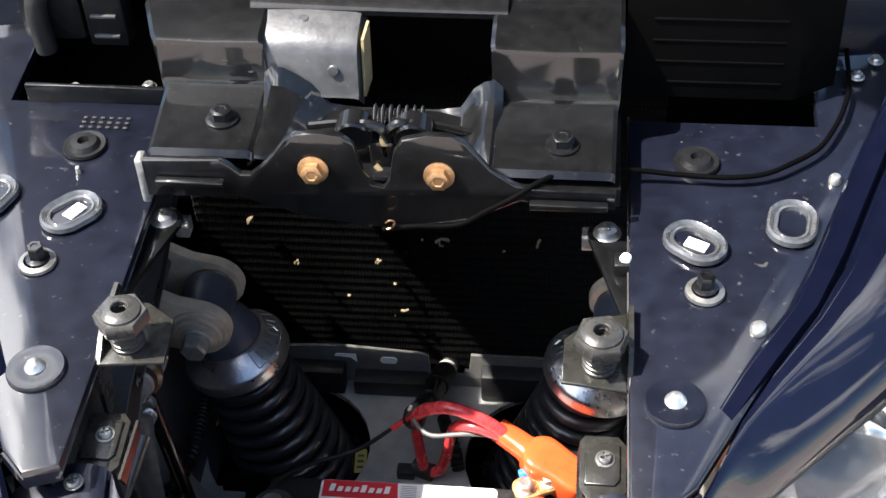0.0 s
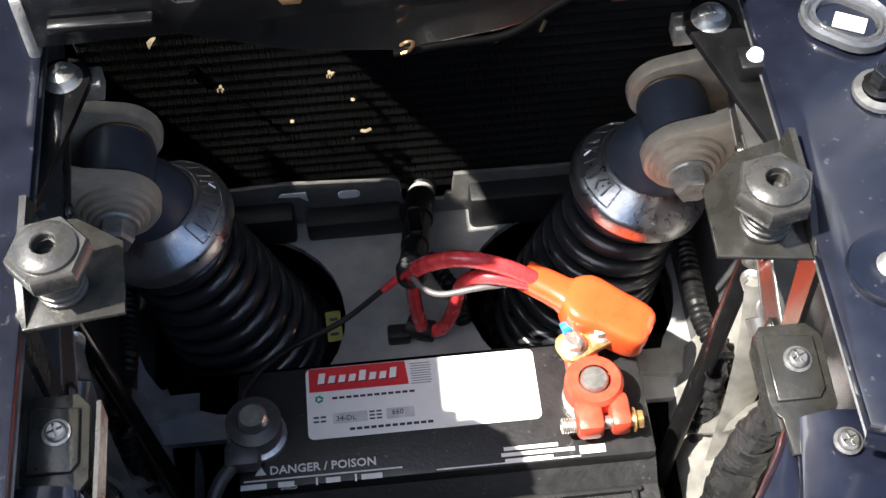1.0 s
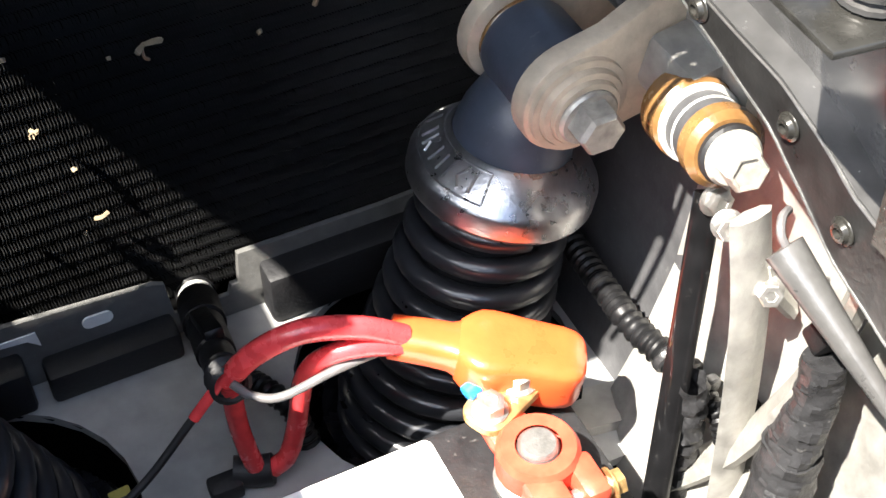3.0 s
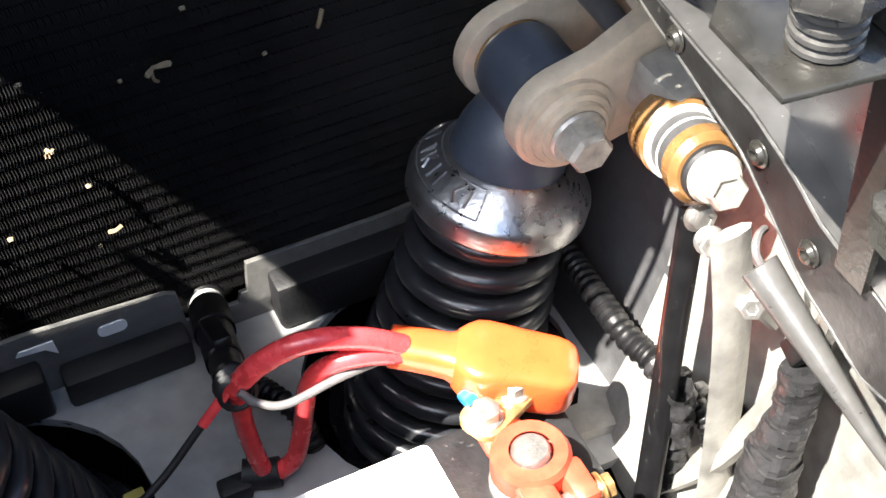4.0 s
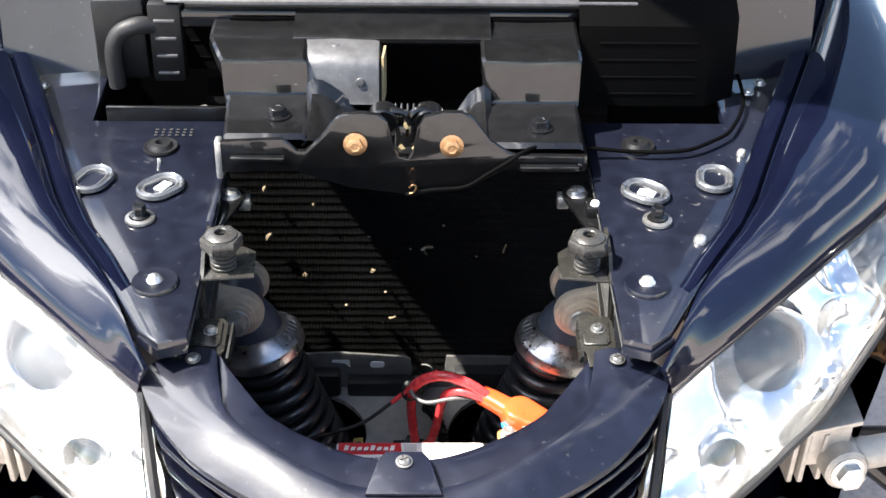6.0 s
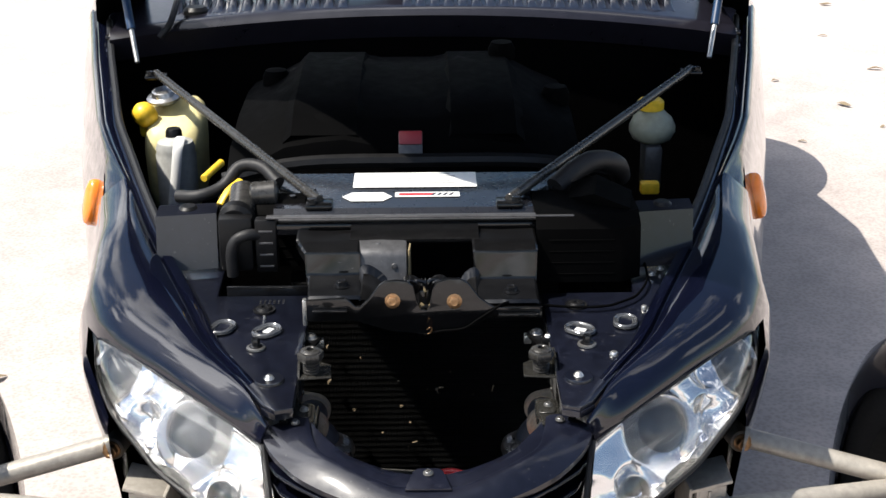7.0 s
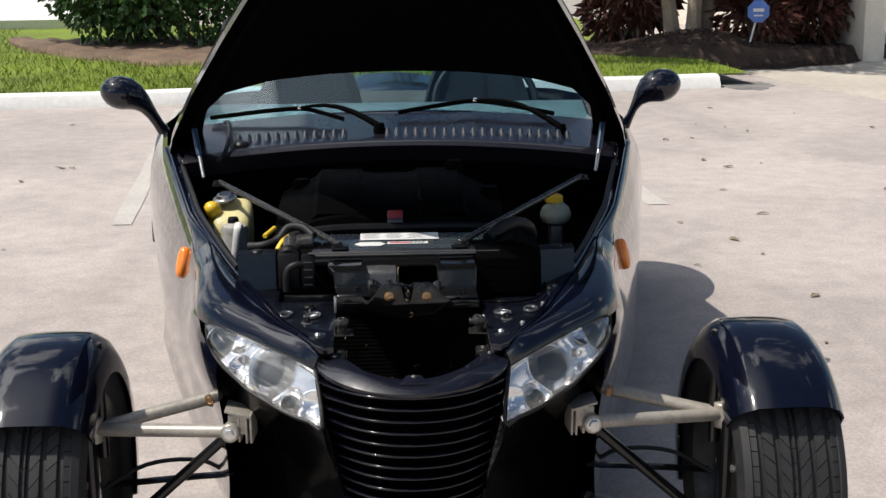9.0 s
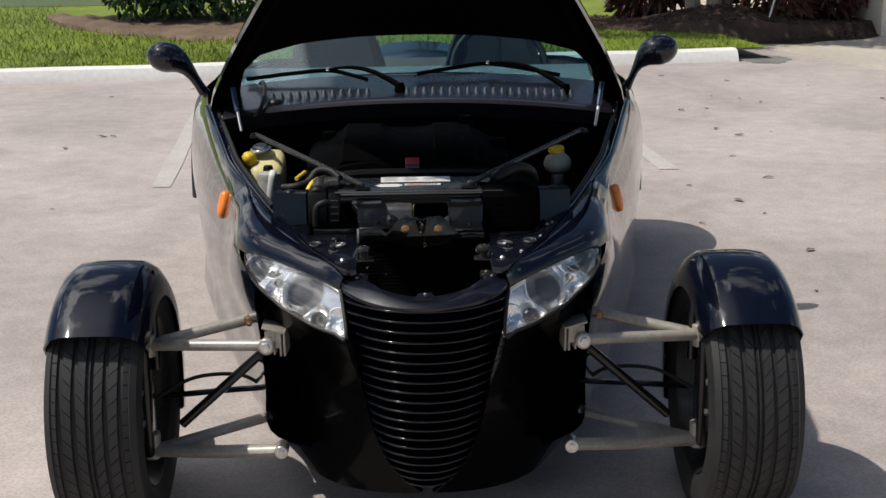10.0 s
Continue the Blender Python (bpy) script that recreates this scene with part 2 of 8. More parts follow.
M_CONC = mat("pale_concrete_slab", (0.52, 0.47, 0.40), 0.85, 0, 0.14, 5, 0.3)
M_WALL = mat("cream_stucco_wall", (0.72, 0.67, 0.58), 0.85, 0, 0.08, 6, 0.5, 120)
M_WHITEWALL = mat("white_plaster_wall", (0.82, 0.82, 0.80), 0.85, 0, 0.05, 6, 0.3)
M_MULCH = mat("brown_bark_mulch", (0.062, 0.038, 0.027), 0.9, 0, 0.6, 25, 0.8)
M_EARTH = mat("tan_brown_earth", (0.17, 0.115, 0.078), 0.9, 0, 0.5, 14, 0.8, spots=0.4)
M_BARK = mat("grey_brown_bark", (0.30, 0.24, 0.18), 0.9, 0, 0.35, 25, 0.8)
M_SIGN = mat("blue_sign_face", (0.10, 0.20, 0.55), 0.45, 0, 0.08, 20, 0.03)
M_GREENLEAF = mat("hedge_leaf", (0.036, 0.088, 0.016), 0.42, 0, 0.35, 20, 0.1)
M_REDLEAF = mat("croton_leaf", (0.100, 0.036, 0.024), 0.45, 0, 0.6, 9, 0.1)
M_GRASS = mat("lawn_grass", (0.165, 0.225, 0.018), 0.7, 0, 0.4, 6, 0.3)


def glass(name, tint, rough=0.0, ior=1.45):
    m = bpy.data.materials.new(name)
    m.use_nodes = True
    p = m.node_tree.nodes["Principled BSDF"]
    p.inputs["Base Color"].default_value = (*tint, 1)
    p.inputs["Roughness"].default_value, p.inputs["IOR"].default_value = rough, ior
    p.inputs["Transmission Weight"].default_value = 1.0
    return m


M_GLASS = glass("tinted_windscreen_glass", (0.34, 0.55, 0.62), 0.0)
M_LENS = glass("clear_headlamp_lens", (0.97, 0.98, 1.0), 0.0)


def ground_mat():
    """Sun-bleached parking-lot paving: fine aggregate, broad stains, hairline wear."""
    m = mat("bleached_asphalt", (0.425, 0.374, 0.348), 0.88, 0, 0.16, 3.0, 0.5, 160, spots=0.0)
    t = m.node_tree
    n, link = t.nodes, t.links.new
    p = n["Principled BSDF"]
    old = p.inputs["Base Color"].links[0].from_socket
    tc = n.new("ShaderNodeTexCoord")
    agg = n.new("ShaderNodeTexVoronoi")
    agg.inputs["Scale"].default_value = 90
    st = n.new("ShaderNodeTexNoise")
    st.inputs["Scale"].default_value, st.inputs["Detail"].default_value, st.inputs["Distortion"].default_value = 0.55, 6, 1.2
    for q in (agg, st):
        link(tc.outputs["Object"], q.inputs["Vector"])
    a = n.new("ShaderNodeMapRange")
    a.inputs["From Max"].default_value, a.inputs["To Min"].default_value, a.inputs["To Max"].default_value = 0.7, 0.82, 1.12
    link(agg.outputs["Distance"], a.inputs["Value"])
    b = n.new("ShaderNodeMapRange")
    b.inputs["From Min"].default_value, b.inputs["From Max"].default_value, b.inputs["To Min"].default_value, b.inputs["To Max"].default_value = 0.35, 0.6, 0.86, 1.05
    link(st.outputs["Fac"], b.inputs["Value"])
    mm = n.new("ShaderNodeMath")
    mm.operation = "MULTIPLY"
    link(a.outputs["Result"], mm.inputs[0])
    link(b.outputs["Result"], mm.inputs[1])
    mx = n.new("ShaderNodeMix")
    mx.data_type, mx.blend_type = "RGBA", "MULTIPLY"
    mx.inputs["Factor"].default_value = 1
    link(old, mx.inputs["A"])
    link(mm.outputs[0], mx.inputs["B"])
    link(mx.outputs["Result"], p.inputs["Base Color"])
    return m


M_GROUND = ground_mat()


# ---- building helpers ----
V = Vector


def finish(ob_name, bm, material, angle=38):
    """A mesh object from a bmesh, smooth but for edges sharper than the angle."""
    bmesh.ops.remove_doubles(bm, verts=bm.verts, dist=1e-6)
    bmesh.ops.recalc_face_normals(bm, faces=bm.faces)
    lim = radians(angle)
    for f in bm.faces:
        f.smooth = True
    for e in bm.edges:
        e.smooth = len(e.link_faces) != 2 or e.calc_face_angle(0) < lim
    me = bpy.data.meshes.new(ob_name)
    bm.to_mesh(me)
    bm.free()
    me.materials.append(material)
    return new(ob_name, me)


def part(name, bm, material, parent, label="", angle=38):
    """One mesh object under a thing or under a part; its mesh is in world metres."""
    ob = finish(name, bm, material, angle)
    ob.parent = parent
    top = parent
    while top.parent:
        top = top.parent
    if top == parent:
        ob.matrix_parent_inverse = Matrix.Translation(-parent.location)
    return tagged(ob, label)


def thing(name, at, label, category, group="", kind=""):
    ob = new(name)
    ob.location = at
    ob.empty_display_size = 0.05
    return tagged(ob, label, category, group, kind)


def solo(name, bm, material, label, category, group="", kind="", angle=38):
    return tagged(finish(name, bm, material, angle), label, category, group, kind)


def mesh():
    return bmesh.new()


def frame_to(axis):
    return V(axis).to_track_quat("Z", "Y").to_matrix().to_4x4()


def box(bm, c, size, bev=0.0, m=None):
    g = bmesh.ops.create_cube(bm, size=1.0)["verts"]
    for v in g:
        v.co = V((v.co.x * size[0], v.co.y * size[1], v.co.z * size[2]))
    if bev:
        es = list({e for v in g for e in v.link_edges})
        g = list({v for f in bmesh.ops.bevel(bm, geom=es, offset=bev, segments=2, affect="EDGES", profile=0.5)["faces"] for v in f.verts} | {v for v in g if v.is_valid})
    mm = Matrix.Translation(c) @ (m or Matrix())
    for v in g:
        v.co = mm @ v.co
    return bm


def lathe(bm, profile, seg=24, m=None):
    """A turned shape from (radius, height) pairs about the local z axis."""
    m = m or Matrix()
    rows = []
    for r, z in profile:
        if r < 1e-6:
            rows.append([bm.verts.new(m @ V((0, 0, z)))])
        else:
            rows.append([bm.verts.new(m @ V((r * math.cos(2 * math.pi * i / seg), r * math.sin(2 * math.pi * i / seg), z))) for i in range(seg)])
    for a, b in zip(rows, rows[1:]):
        if len(a) == 1 and len(b) == 1:
            continue
        for i in range(seg):
            j = (i + 1) % seg
            q = [a[i % len(a)], a[j % len(a)], b[j % len(b)], b[i % len(b)]]
            q = [v for k, v in enumerate(q) if v not in q[:k]]
            bm.faces.new(q)
    return bm


def rod(bm, p, q, r, seg=14, r2=None, bev=0.0):
    p, q = V(p), V(q)
    h = (q - p).length
    m = Matrix.Translation(p) @ frame_to(q - p)
    r2 = r if r2 is None else r2
    b = bev or min(r, r2) * 0.12
    return lathe(bm, [(0, 0), (r - b, 0), (r, b), (r2, h - b), (r2 - b, h), (0, h)], seg, m)


def smooth_path(pts, n=8):
    """A Catmull-Rom curve through the points."""
    pts = [V(p) for p in pts]
    if len(pts) < 3:
        return pts
    ext = [pts[0] * 2 - pts[1]] + pts + [pts[-1] * 2 - pts[-2]]
    out = []
    for i in range(1, len(ext) - 2):
        a, b, c, d = ext[i - 1:i + 3]
        for k in range(n):
            t = k / n
            out.append(0.5 * ((2 * b) + (c - a) * t + (2 * a - 5 * b + 4 * c - d) * t * t + (3 * b - a - 3 * c + d) * t ** 3))
    out.append(pts[-1])
    return out


def tube(bm, pts, r, seg=10, n=8, ribs=0.0, pitch=0.006, flat=1.0):
    """A hose or cable swept along a smooth path; ribs: depth of a corrugated loom's rings."""
    path = smooth_path(pts, n)
    if ribs:
        fine, step = [], pitch / 4
        for a, b in zip(path, path[1:]):
            k = max(1, int((b - a).length / step))
            fine += [a.lerp(b, i / k) for i in range(k)]
        path = fine + [path[-1]]
    up = V((0, 0, 1))
    rows, dist = [], 0.0
    for i, p in enumerate(path):
        d = (path[min(i + 1, len(path) - 1)] - path[max(i - 1, 0)]).normalized()
        side = d.cross(up)
        if side.length < 0.05:
            side = d.cross(V((0, 1, 0)))
        side.normalize()
        up = side.cross(d).normalized()
        if i:
            dist += (p - path[i - 1]).length
        rr = r - (ribs if ribs and (dist / pitch) % 1 < 0.45 else 0)
        rows.append([bm.verts.new(p + side * rr * math.cos(2 * math.pi * k / seg) + up * rr * flat * math.sin(2 * math.pi * k / seg)) for k in range(seg)])
    for a, b in zip(rows, rows[1:]):
        for k in range(seg):
            bm.faces.new([a[k], a[(k + 1) % seg], b[(k + 1) % seg], b[k]])
    bm.faces.new(rows[0][::-1])
    bm.faces.new(rows[-1])
    return bm


def loft(bm, rows, thick=0.0, close=False):
    """A skin over rows of points; thick gives it a second face, set off along the normals."""
    rows = [[V(p) for p in r] for r in rows]

    def skin(rr):
        vs = [[bm.verts.new(p) for p in r] for r in rr]
        for a, b in zip(vs, vs[1:]):
            for i in range(len(a) - (0 if close else 1)):
                j = (i + 1) % len(a)
                q = [a[i], a[j], b[j], b[i]]
                q = [v for k, v in enumerate(q) if all((v.co - w.co).length > 1e-7 for w in q[:k])]
                if len(q) > 2:
                    bm.faces.new(q)
        return vs
    a = skin(rows)
    if thick:
        off = []
        for i, r in enumerate(rows):
            o = []
            for j, p in enumerate(r):
                du = rows[min(i + 1, len(rows) - 1)][j] - rows[max(i - 1, 0)][j]
                dv = r[min(j + 1, len(r) - 1)] - r[max(j - 1, 0)]
                nn = du.cross(dv)
                o.append(p + (nn.normalized() if nn.length > 1e-9 else V((0, 0, 1))) * thick)
            off.append(o)
        b = skin(off)
        rim = [(a[0], b[0]), (a[-1], b[-1]), ([r[0] for r in a], [r[0] for r in b]), ([r[-1] for r in a], [r[-1] for r in b])]
        for x, y in rim:
            for i in range(len(x) - 1):
                if (x[i].co - x[i + 1].co).length > 1e-7:
                    bm.faces.new([x[i], x[i + 1], y[i + 1], y[i]])
    return bm


def plate(bm, outline, m=None, thick=0.003, bev=0.0):
    """A flat piece cut to an outline in its local xy plane, thick along local z."""
    m = m or Matrix()
    lo = [bm.verts.new(V((x, y, 0))) for x, y in outline]
    f = bm.faces.new(lo)
    ex = bmesh.ops.extrude_face_region(bm, geom=[f])["geom"]
    up = [v for v in ex if isinstance(v, bmesh.types.BMVert)]
    for v in up:
        v.co.z += thick
    vs = lo + up
    if bev:
        top = {e for v in up for e in v.link_edges if all(w in up for w in e.verts)}
        r = bmesh.ops.bevel(bm, geom=list(top), offset=bev, segments=2, affect="EDGES", profile=0.5)
        vs = list({v for v in vs if v.is_valid} | set(r["verts"]))
    for v in vs:
        v.co = m @ v.co
    return bm


def axes(o, x, y):
    """A pose whose local x and y lie along the given directions."""
    x = V(x).normalized()
    z = x.cross(V(y)).normalized()
    y = z.cross(x)
    return Matrix(((x.x, y.x, z.x, o[0]), (x.y, y.y, z.y, o[1]), (x.z, y.z, z.z, o[2]), (0, 0, 0, 1)))


def rounded(w, h, r, n=5):
    out = []
    for cx, cy, a0 in ((w / 2 - r, h / 2 - r, 0), (-w / 2 + r, h / 2 - r, 90), (-w / 2 + r, -h / 2 + r, 180), (w / 2 - r, -h / 2 + r, 270)):
        out += [(cx + r * math.cos(radians(a0 + 90 * i / n)), cy + r * math.sin(radians(a0 + 90 * i / n))) for i in range(n + 1)]
    return out


def hexhead(bm, p, axis, r, h, flange=1.25, seg=6, dome=0.0):
    """A hex bolt head on its round flange, standing on p along axis."""
    m = Matrix.Translation(p) @ frame_to(axis)
    lathe(bm, [(0, 0), (r * flange, 0), (r * flange, h * 0.14), (r * 1.02, h * 0.24), (0, h * 0.24)], 18, m)
    lathe(bm, [(0, h * 0.2), (r, h * 0.2), (r, h * 0.92), (r * 0.86, h), (r * 0.5, h), (r * 0.42, h * 0.94 + dome), (0, h * 0.94 + dome)], seg, m)
    return bm


def crosshead(bm, p, axis, r, h):
    """A round-head screw with a cross recess."""
    m = Matrix.Translation(p) @ frame_to(axis)
    lathe(bm, [(0, 0), (r * 1.3, 0), (r * 1.3, h * 0.2), (r, h * 0.26), (r * 0.98, h * 0.62), (r * 0.74, h * 0.98), (r * 0.70, h), (r * 0.62, h * 0.55), (0, h * 0.45)], 20, m)
    g, q = r * 0.12, r * 0.72
    e = math.asin(g / q)
    for k in range(4):
        o = [(g, g)] + [(q * math.cos(t), q * math.sin(t)) for t in np.linspace(e, math.pi / 2 - e, 5)]
        plate(bm, o, m @ pose(0, 0, h * 0.4, 0, 0, 90 * k + 20), h * 0.62)
    return bm


def words(text, size, m, depth=0.0004, bold=0.0):
    """Lettering in the built-in typeface as a bmesh; it starts at the pose's origin."""
    cu = bpy.data.curves.new("lettering", "FONT")
    cu.body, cu.size, cu.extrude, cu.offset, cu.resolution_u = text, size, depth, bold, 2
    ob = new("lettering", cu)
    me = ob.to_mesh()
    bm = bmesh.new()
    bm.from_mesh(me)
    ob.to_mesh_clear()
    bpy.data.objects.remove(ob)
    bpy.data.curves.remove(cu)
    bm.transform(m)
    return bm


def curve_at(table, t):
    """Linear reading of a table of (t, value...) rows."""
    ks = [r[0] for r in table]
    return [float(np.interp(t, ks, [r[i] for r in table])) for i in range(1, len(table[0]))]


# ---- the parking lot and what borders it ----
LOT = pose(0, 0, 0, 0, 0, 7.5)                      # the bays lie askew to the car


def lot(u, v, z=0.0):
    return LOT @ V((u, v, z))


def raw(name, verts, faces, material, smooth=False):
    me = bpy.data.meshes.new(name)
    me.from_pydata([tuple(v) for v in verts], [], faces)
    me.materials.append(material)
    if smooth:
        me.shade_smooth()
    return new(name, me)


def build_ground():
    ring = [0.0, 3, 6, 10, 16, 26, 45, 90, 220, 600, 1500]
    verts, faces = [V((0, 4, 0))], []
    seg = 40
    for r in ring[1:]:
        verts += [V((r * math.cos(2 * math.pi * i / seg), 4 + r * math.sin(2 * math.pi * i / seg), 0)) for i in range(seg)]
    for i in range(seg):
        faces.append((0, 1 + i, 1 + (i + 1) % seg))
    for k in range(len(ring) - 2):
        a, b = 1 + k * seg, 1 + (k + 1) * seg
        faces += [(a + i, b + i, b + (i + 1) % seg, a + (i + 1) % seg) for i in range(seg)]
    tagged(raw("ground", verts, faces, M_GROUND), "sun-bleached grey parking lot paving with stains", "pavement", kind="structure")


build_ground()

KERB_V = 9.97                                      # front foot of the kerb, in the lot's own axes
for x0, y0 in ((-1.462, 4.68), (1.520, 4.965)):
    bm = mesh()
    rows = []
    for k in range(13):
        p = V((x0, y0, 0.004)) + V((-0.069, 0.998, 0)) * (k * 0.40)
        w = 0.056 + 0.004 * math.sin(k * 1.7 + x0)
        rows.append([p - V((w, 0, 0)), p + V((w, 0, 0))])
    loft(bm, rows)
    solo("bay_line", bm, M_STRIPE, "worn white painted parking bay line on the paving", "parking line", kind="structure")

bm = mesh()
prof = [(0, 0), (0.015, 0.05), (0.05, 0.105), (0.10, 0.122), (0.17, 0.124), (0.18, 0.0)]
rows = []
for k in range(60):
    u = -16 + k * (20.58 / 59)
    j = 0.006 * math.sin(k * 2.3) + 0.004 * math.sin(k * 5.1)
    rows.append([lot(u, KERB_V + a + j, b * (1 + 0.03 * math.sin(k * 1.3))) for a, b in prof])
loft(bm, rows)
bm.faces.new([v for v in bm.verts[-6:]])
solo("kerb", bm, M_KERB, "white painted concrete kerb along the lawn edge", "kerb", kind="structure", angle=25)

# lawn behind the kerb, a gently raised bank
bm = mesh()
rows = []
for v in (10.15, 10.6, 12, 13.5, 15, 17.0):
    rows.append([lot(u, v + (0.12 * math.sin(u * 1.1) if v > 16.5 else 0), 0.10 + 0.02 * (v - 10.15) + 0.02 * math.sin(u * 0.9 + v)) for u in np.linspace(-16, 4.95, 42)])
loft(bm, rows)
lawn = solo("lawn_soil", bm, M_GRASS, "green mown lawn beside the parking lot", "lawn", kind="structure")


def bed_front(u):
    """Front edge of the mulch bed."""
    return curve_at([(2.2, 12.9), (3.2, 12.5), (4.06, 11.95), (4.6, 11.6), (5.0, 11.42), (5.8, 11.45), (6.5, 11.65), (7.06, 11.95), (7.6, 12.3)], u)[0] + 0.05 * math.sin(u * 7.3)


def hedge_bed(u):
    """Front edge of the bare earth under the hedge."""
    return curve_at([(-2.7, 14.9), (-2.3, 14.0), (-1.9, 13.3), (-1.3, 12.7), (-.8, 12.2), (.3, 12.05), (1.2, 12.0)], u)[0] + 0.06 * math.sin(u * 9.1)


bm = mesh()
rows = []
for u in np.linspace(-2.6, 1.2, 40):
    v0 = hedge_bed(u)
    rows.append([lot(u, v0 + (15.2 - v0) * q, 0.10 + 0.02 * (v0 + (15.2 - v0) * q - 10.15) + h + (0.015 * math.sin(u * 19 + q * 14) if 0 < q < 1 else 0)) for q, h in ((0, -.02), (.03, .035), (.15, .05), (.4, .06), (.7, .06), (1, -.02))])
loft(bm, rows)
solo("earth_bed", bm, M_EARTH, "bare tan-brown earth bed under the hedge", "planting bed", kind="structure")


def grass_blades(n, seed):
    rng = np.random.default_rng(seed)
    verts, faces = [], []
    for _ in range(n):
        v = 10.17 + 6.6 * rng.random() ** 1.5
        u = rng.uniform(-7.5, 4.9)
        if -2.6 < u < 1.2 and v > hedge_bed(u) + 0.03 or u > 0.6 and v > 12.6 or (u > 2.0 and bed_front(u) < v):
            continue
        p = lot(u, v, 0.10 + 0.02 * (v - 10.15))
        a, h = rng.uniform(0, 6.28), rng.uniform(0.03, 0.075)
        w = V((math.cos(a), math.sin(a), 0)) * rng.uniform(0.004, 0.008)
        tip = p + V((rng.normal(0, 0.025), rng.normal(0, 0.025), h))
        i = len(verts)
        verts += [p - w, p + w, tip]
        faces.append((i, i + 1, i + 2))
    return tagged(raw("grass", verts, faces, M_GRASS), "short green grass blades of the lawn", "grass", kind="stuff")


grass_blades(32000, 3)


def leaf_mass(name, blobs, n, size, material, seed, parent, label="", slender=0.45):
    """Many small folded leaves on the outer parts of several overlapping clumps."""
    rng = np.random.default_rng(seed)
    verts, faces = [], []
    vol = np.array([b[1] * b[2] for b in blobs])
    pick = rng.choice(len(blobs), n, p=vol / vol.sum())
    for b in pick:
        (cx, cy, cz), rx, rz = blobs[b]
        d = rng.normal(size=3)
        d /= np.linalg.norm(d)
        k = rng.uniform(0.45, 1.05) ** 0.6
        c = V((cx + d[0] * rx * k, cy + d[1] * rx * k, cz + d[2] * rz * k))
        if c.z < 0.16:
            continue
        out = V(d) + V(rng.normal(0, 0.5, 3)) + V((0, 0, -0.3))
        out.normalize()
        side = out.cross(V(rng.normal(size=3))).normalized()
        nor = side.cross(out)
        L = size * rng.uniform(0.6, 1.3)
        w = L * slender
        i = len(verts)
        verts += [c, c + out * L * 0.5 + side * w * 0.5 + nor * L * 0.1, c + out * L, c + out * L * 0.5 - side * w * 0.5 + nor * L * 0.1]
        faces += [(i, i + 1, i + 2), (i, i + 2, i + 3)]
    ob = raw(name, verts, faces, material)
    ob.parent = parent
    ob.matrix_parent_inverse = Matrix.Translation(-parent.location)
    return tagged(ob, label)


def shrub(name, at, blobs, n, size, material, seed, label, category="shrub", stems=5, group="", slender=0.45):
    th = thing(name, at, label, category, group)
    rng = random.Random(seed)
    for k in range(stems):
        bm = mesh()
        c, rx, rz = blobs[k % len(blobs)]
        base = V(at) + V((rng.uniform(-0.25, 0.25), rng.uniform(-0.2, 0.2), -0.05))
        top = V(c) + V((rng.uniform(-0.2, 0.2), rng.uniform(-0.2, 0.2), rng.uniform(-0.1, 0.3)))
        mid = base.lerp(top, 0.5) + V((rng.uniform(-0.1, 0.1), rng.uniform(-0.1, 0.1), 0.05))
        tube(bm, [base, mid, top], 0.022, 7, 4)
        part("stem", bm, M_BARK, th)
    leaf_mass("crown", blobs, n, size, material, seed, th, "", slender)
    return th


# clipped green hedge on the lawn
hb = []
rng_h = random.Random(5)
for k in range(16):
    u = -2.05 + k * 0.16
    hb.append((lot(u, 14.3 - 0.03 * k + rng_h.uniform(-0.3, 0.5), rng_h.uniform(0.75, 1.9)), rng_h.uniform(0.45, 0.75), rng_h.uniform(0.45, 0.75)))
shrub("hedge", lot(-0.5, 14.3, 0.2), hb, 15000, 0.11, M_GREENLEAF, 8, "dense green leafy hedge on the lawn", "hedge", 8, slender=0.55)

# mulch bed, croton bushes, small tree, sign, walls
bm = mesh()
rows = []
for i in range(17):
    q = i / 16
    row = []
    for u in np.linspace(2.2, 7.6, 55):
        v = bed_front(u) * (1 - q) + 14.6 * q
        z = 0.155 + 0.22 * math.exp(-((u - 5.2) / 0.75) ** 2 - ((v - 12.3) / 0.75) ** 2) + 0.012 * math.sin(u * 23 + v * 17) + 0.010 * math.sin(u * 41 - v * 29)
        row.append(lot(u, v, z if 0 < i < 16 else -0.01))
    rows.append(row)
loft(bm, rows)
solo("mulch_bed", bm, M_MULCH, "brown mounded bark mulch planting bed", "planting bed", kind="structure")

for k, (u, v, r, n) in enumerate(((4.55, 13.1, 0.42, 4600), (6.0, 12.5, 0.42, 4200), (6.65, 12.8, 0.45, 4200))):
    c = lot(u, v)
    rc = random.Random(40 + k)
    bl = [(c + V((rc.uniform(-0.3, 0.3), rc.uniform(-0.25, 0.25), 0.62 + 0.16 * j + rc.uniform(-0.1, 0.1))), r * rc.uniform(0.75, 1.1), 0.34) for j in range(7)]
    shrub("croton_bush", c + V((0, 0, 0.2)), bl, n, 0.17, M_REDLEAF, 20 + k, "dark red and green croton bush in the mulch bed", "shrub", 8, "croton bushes in the bed", 0.36)

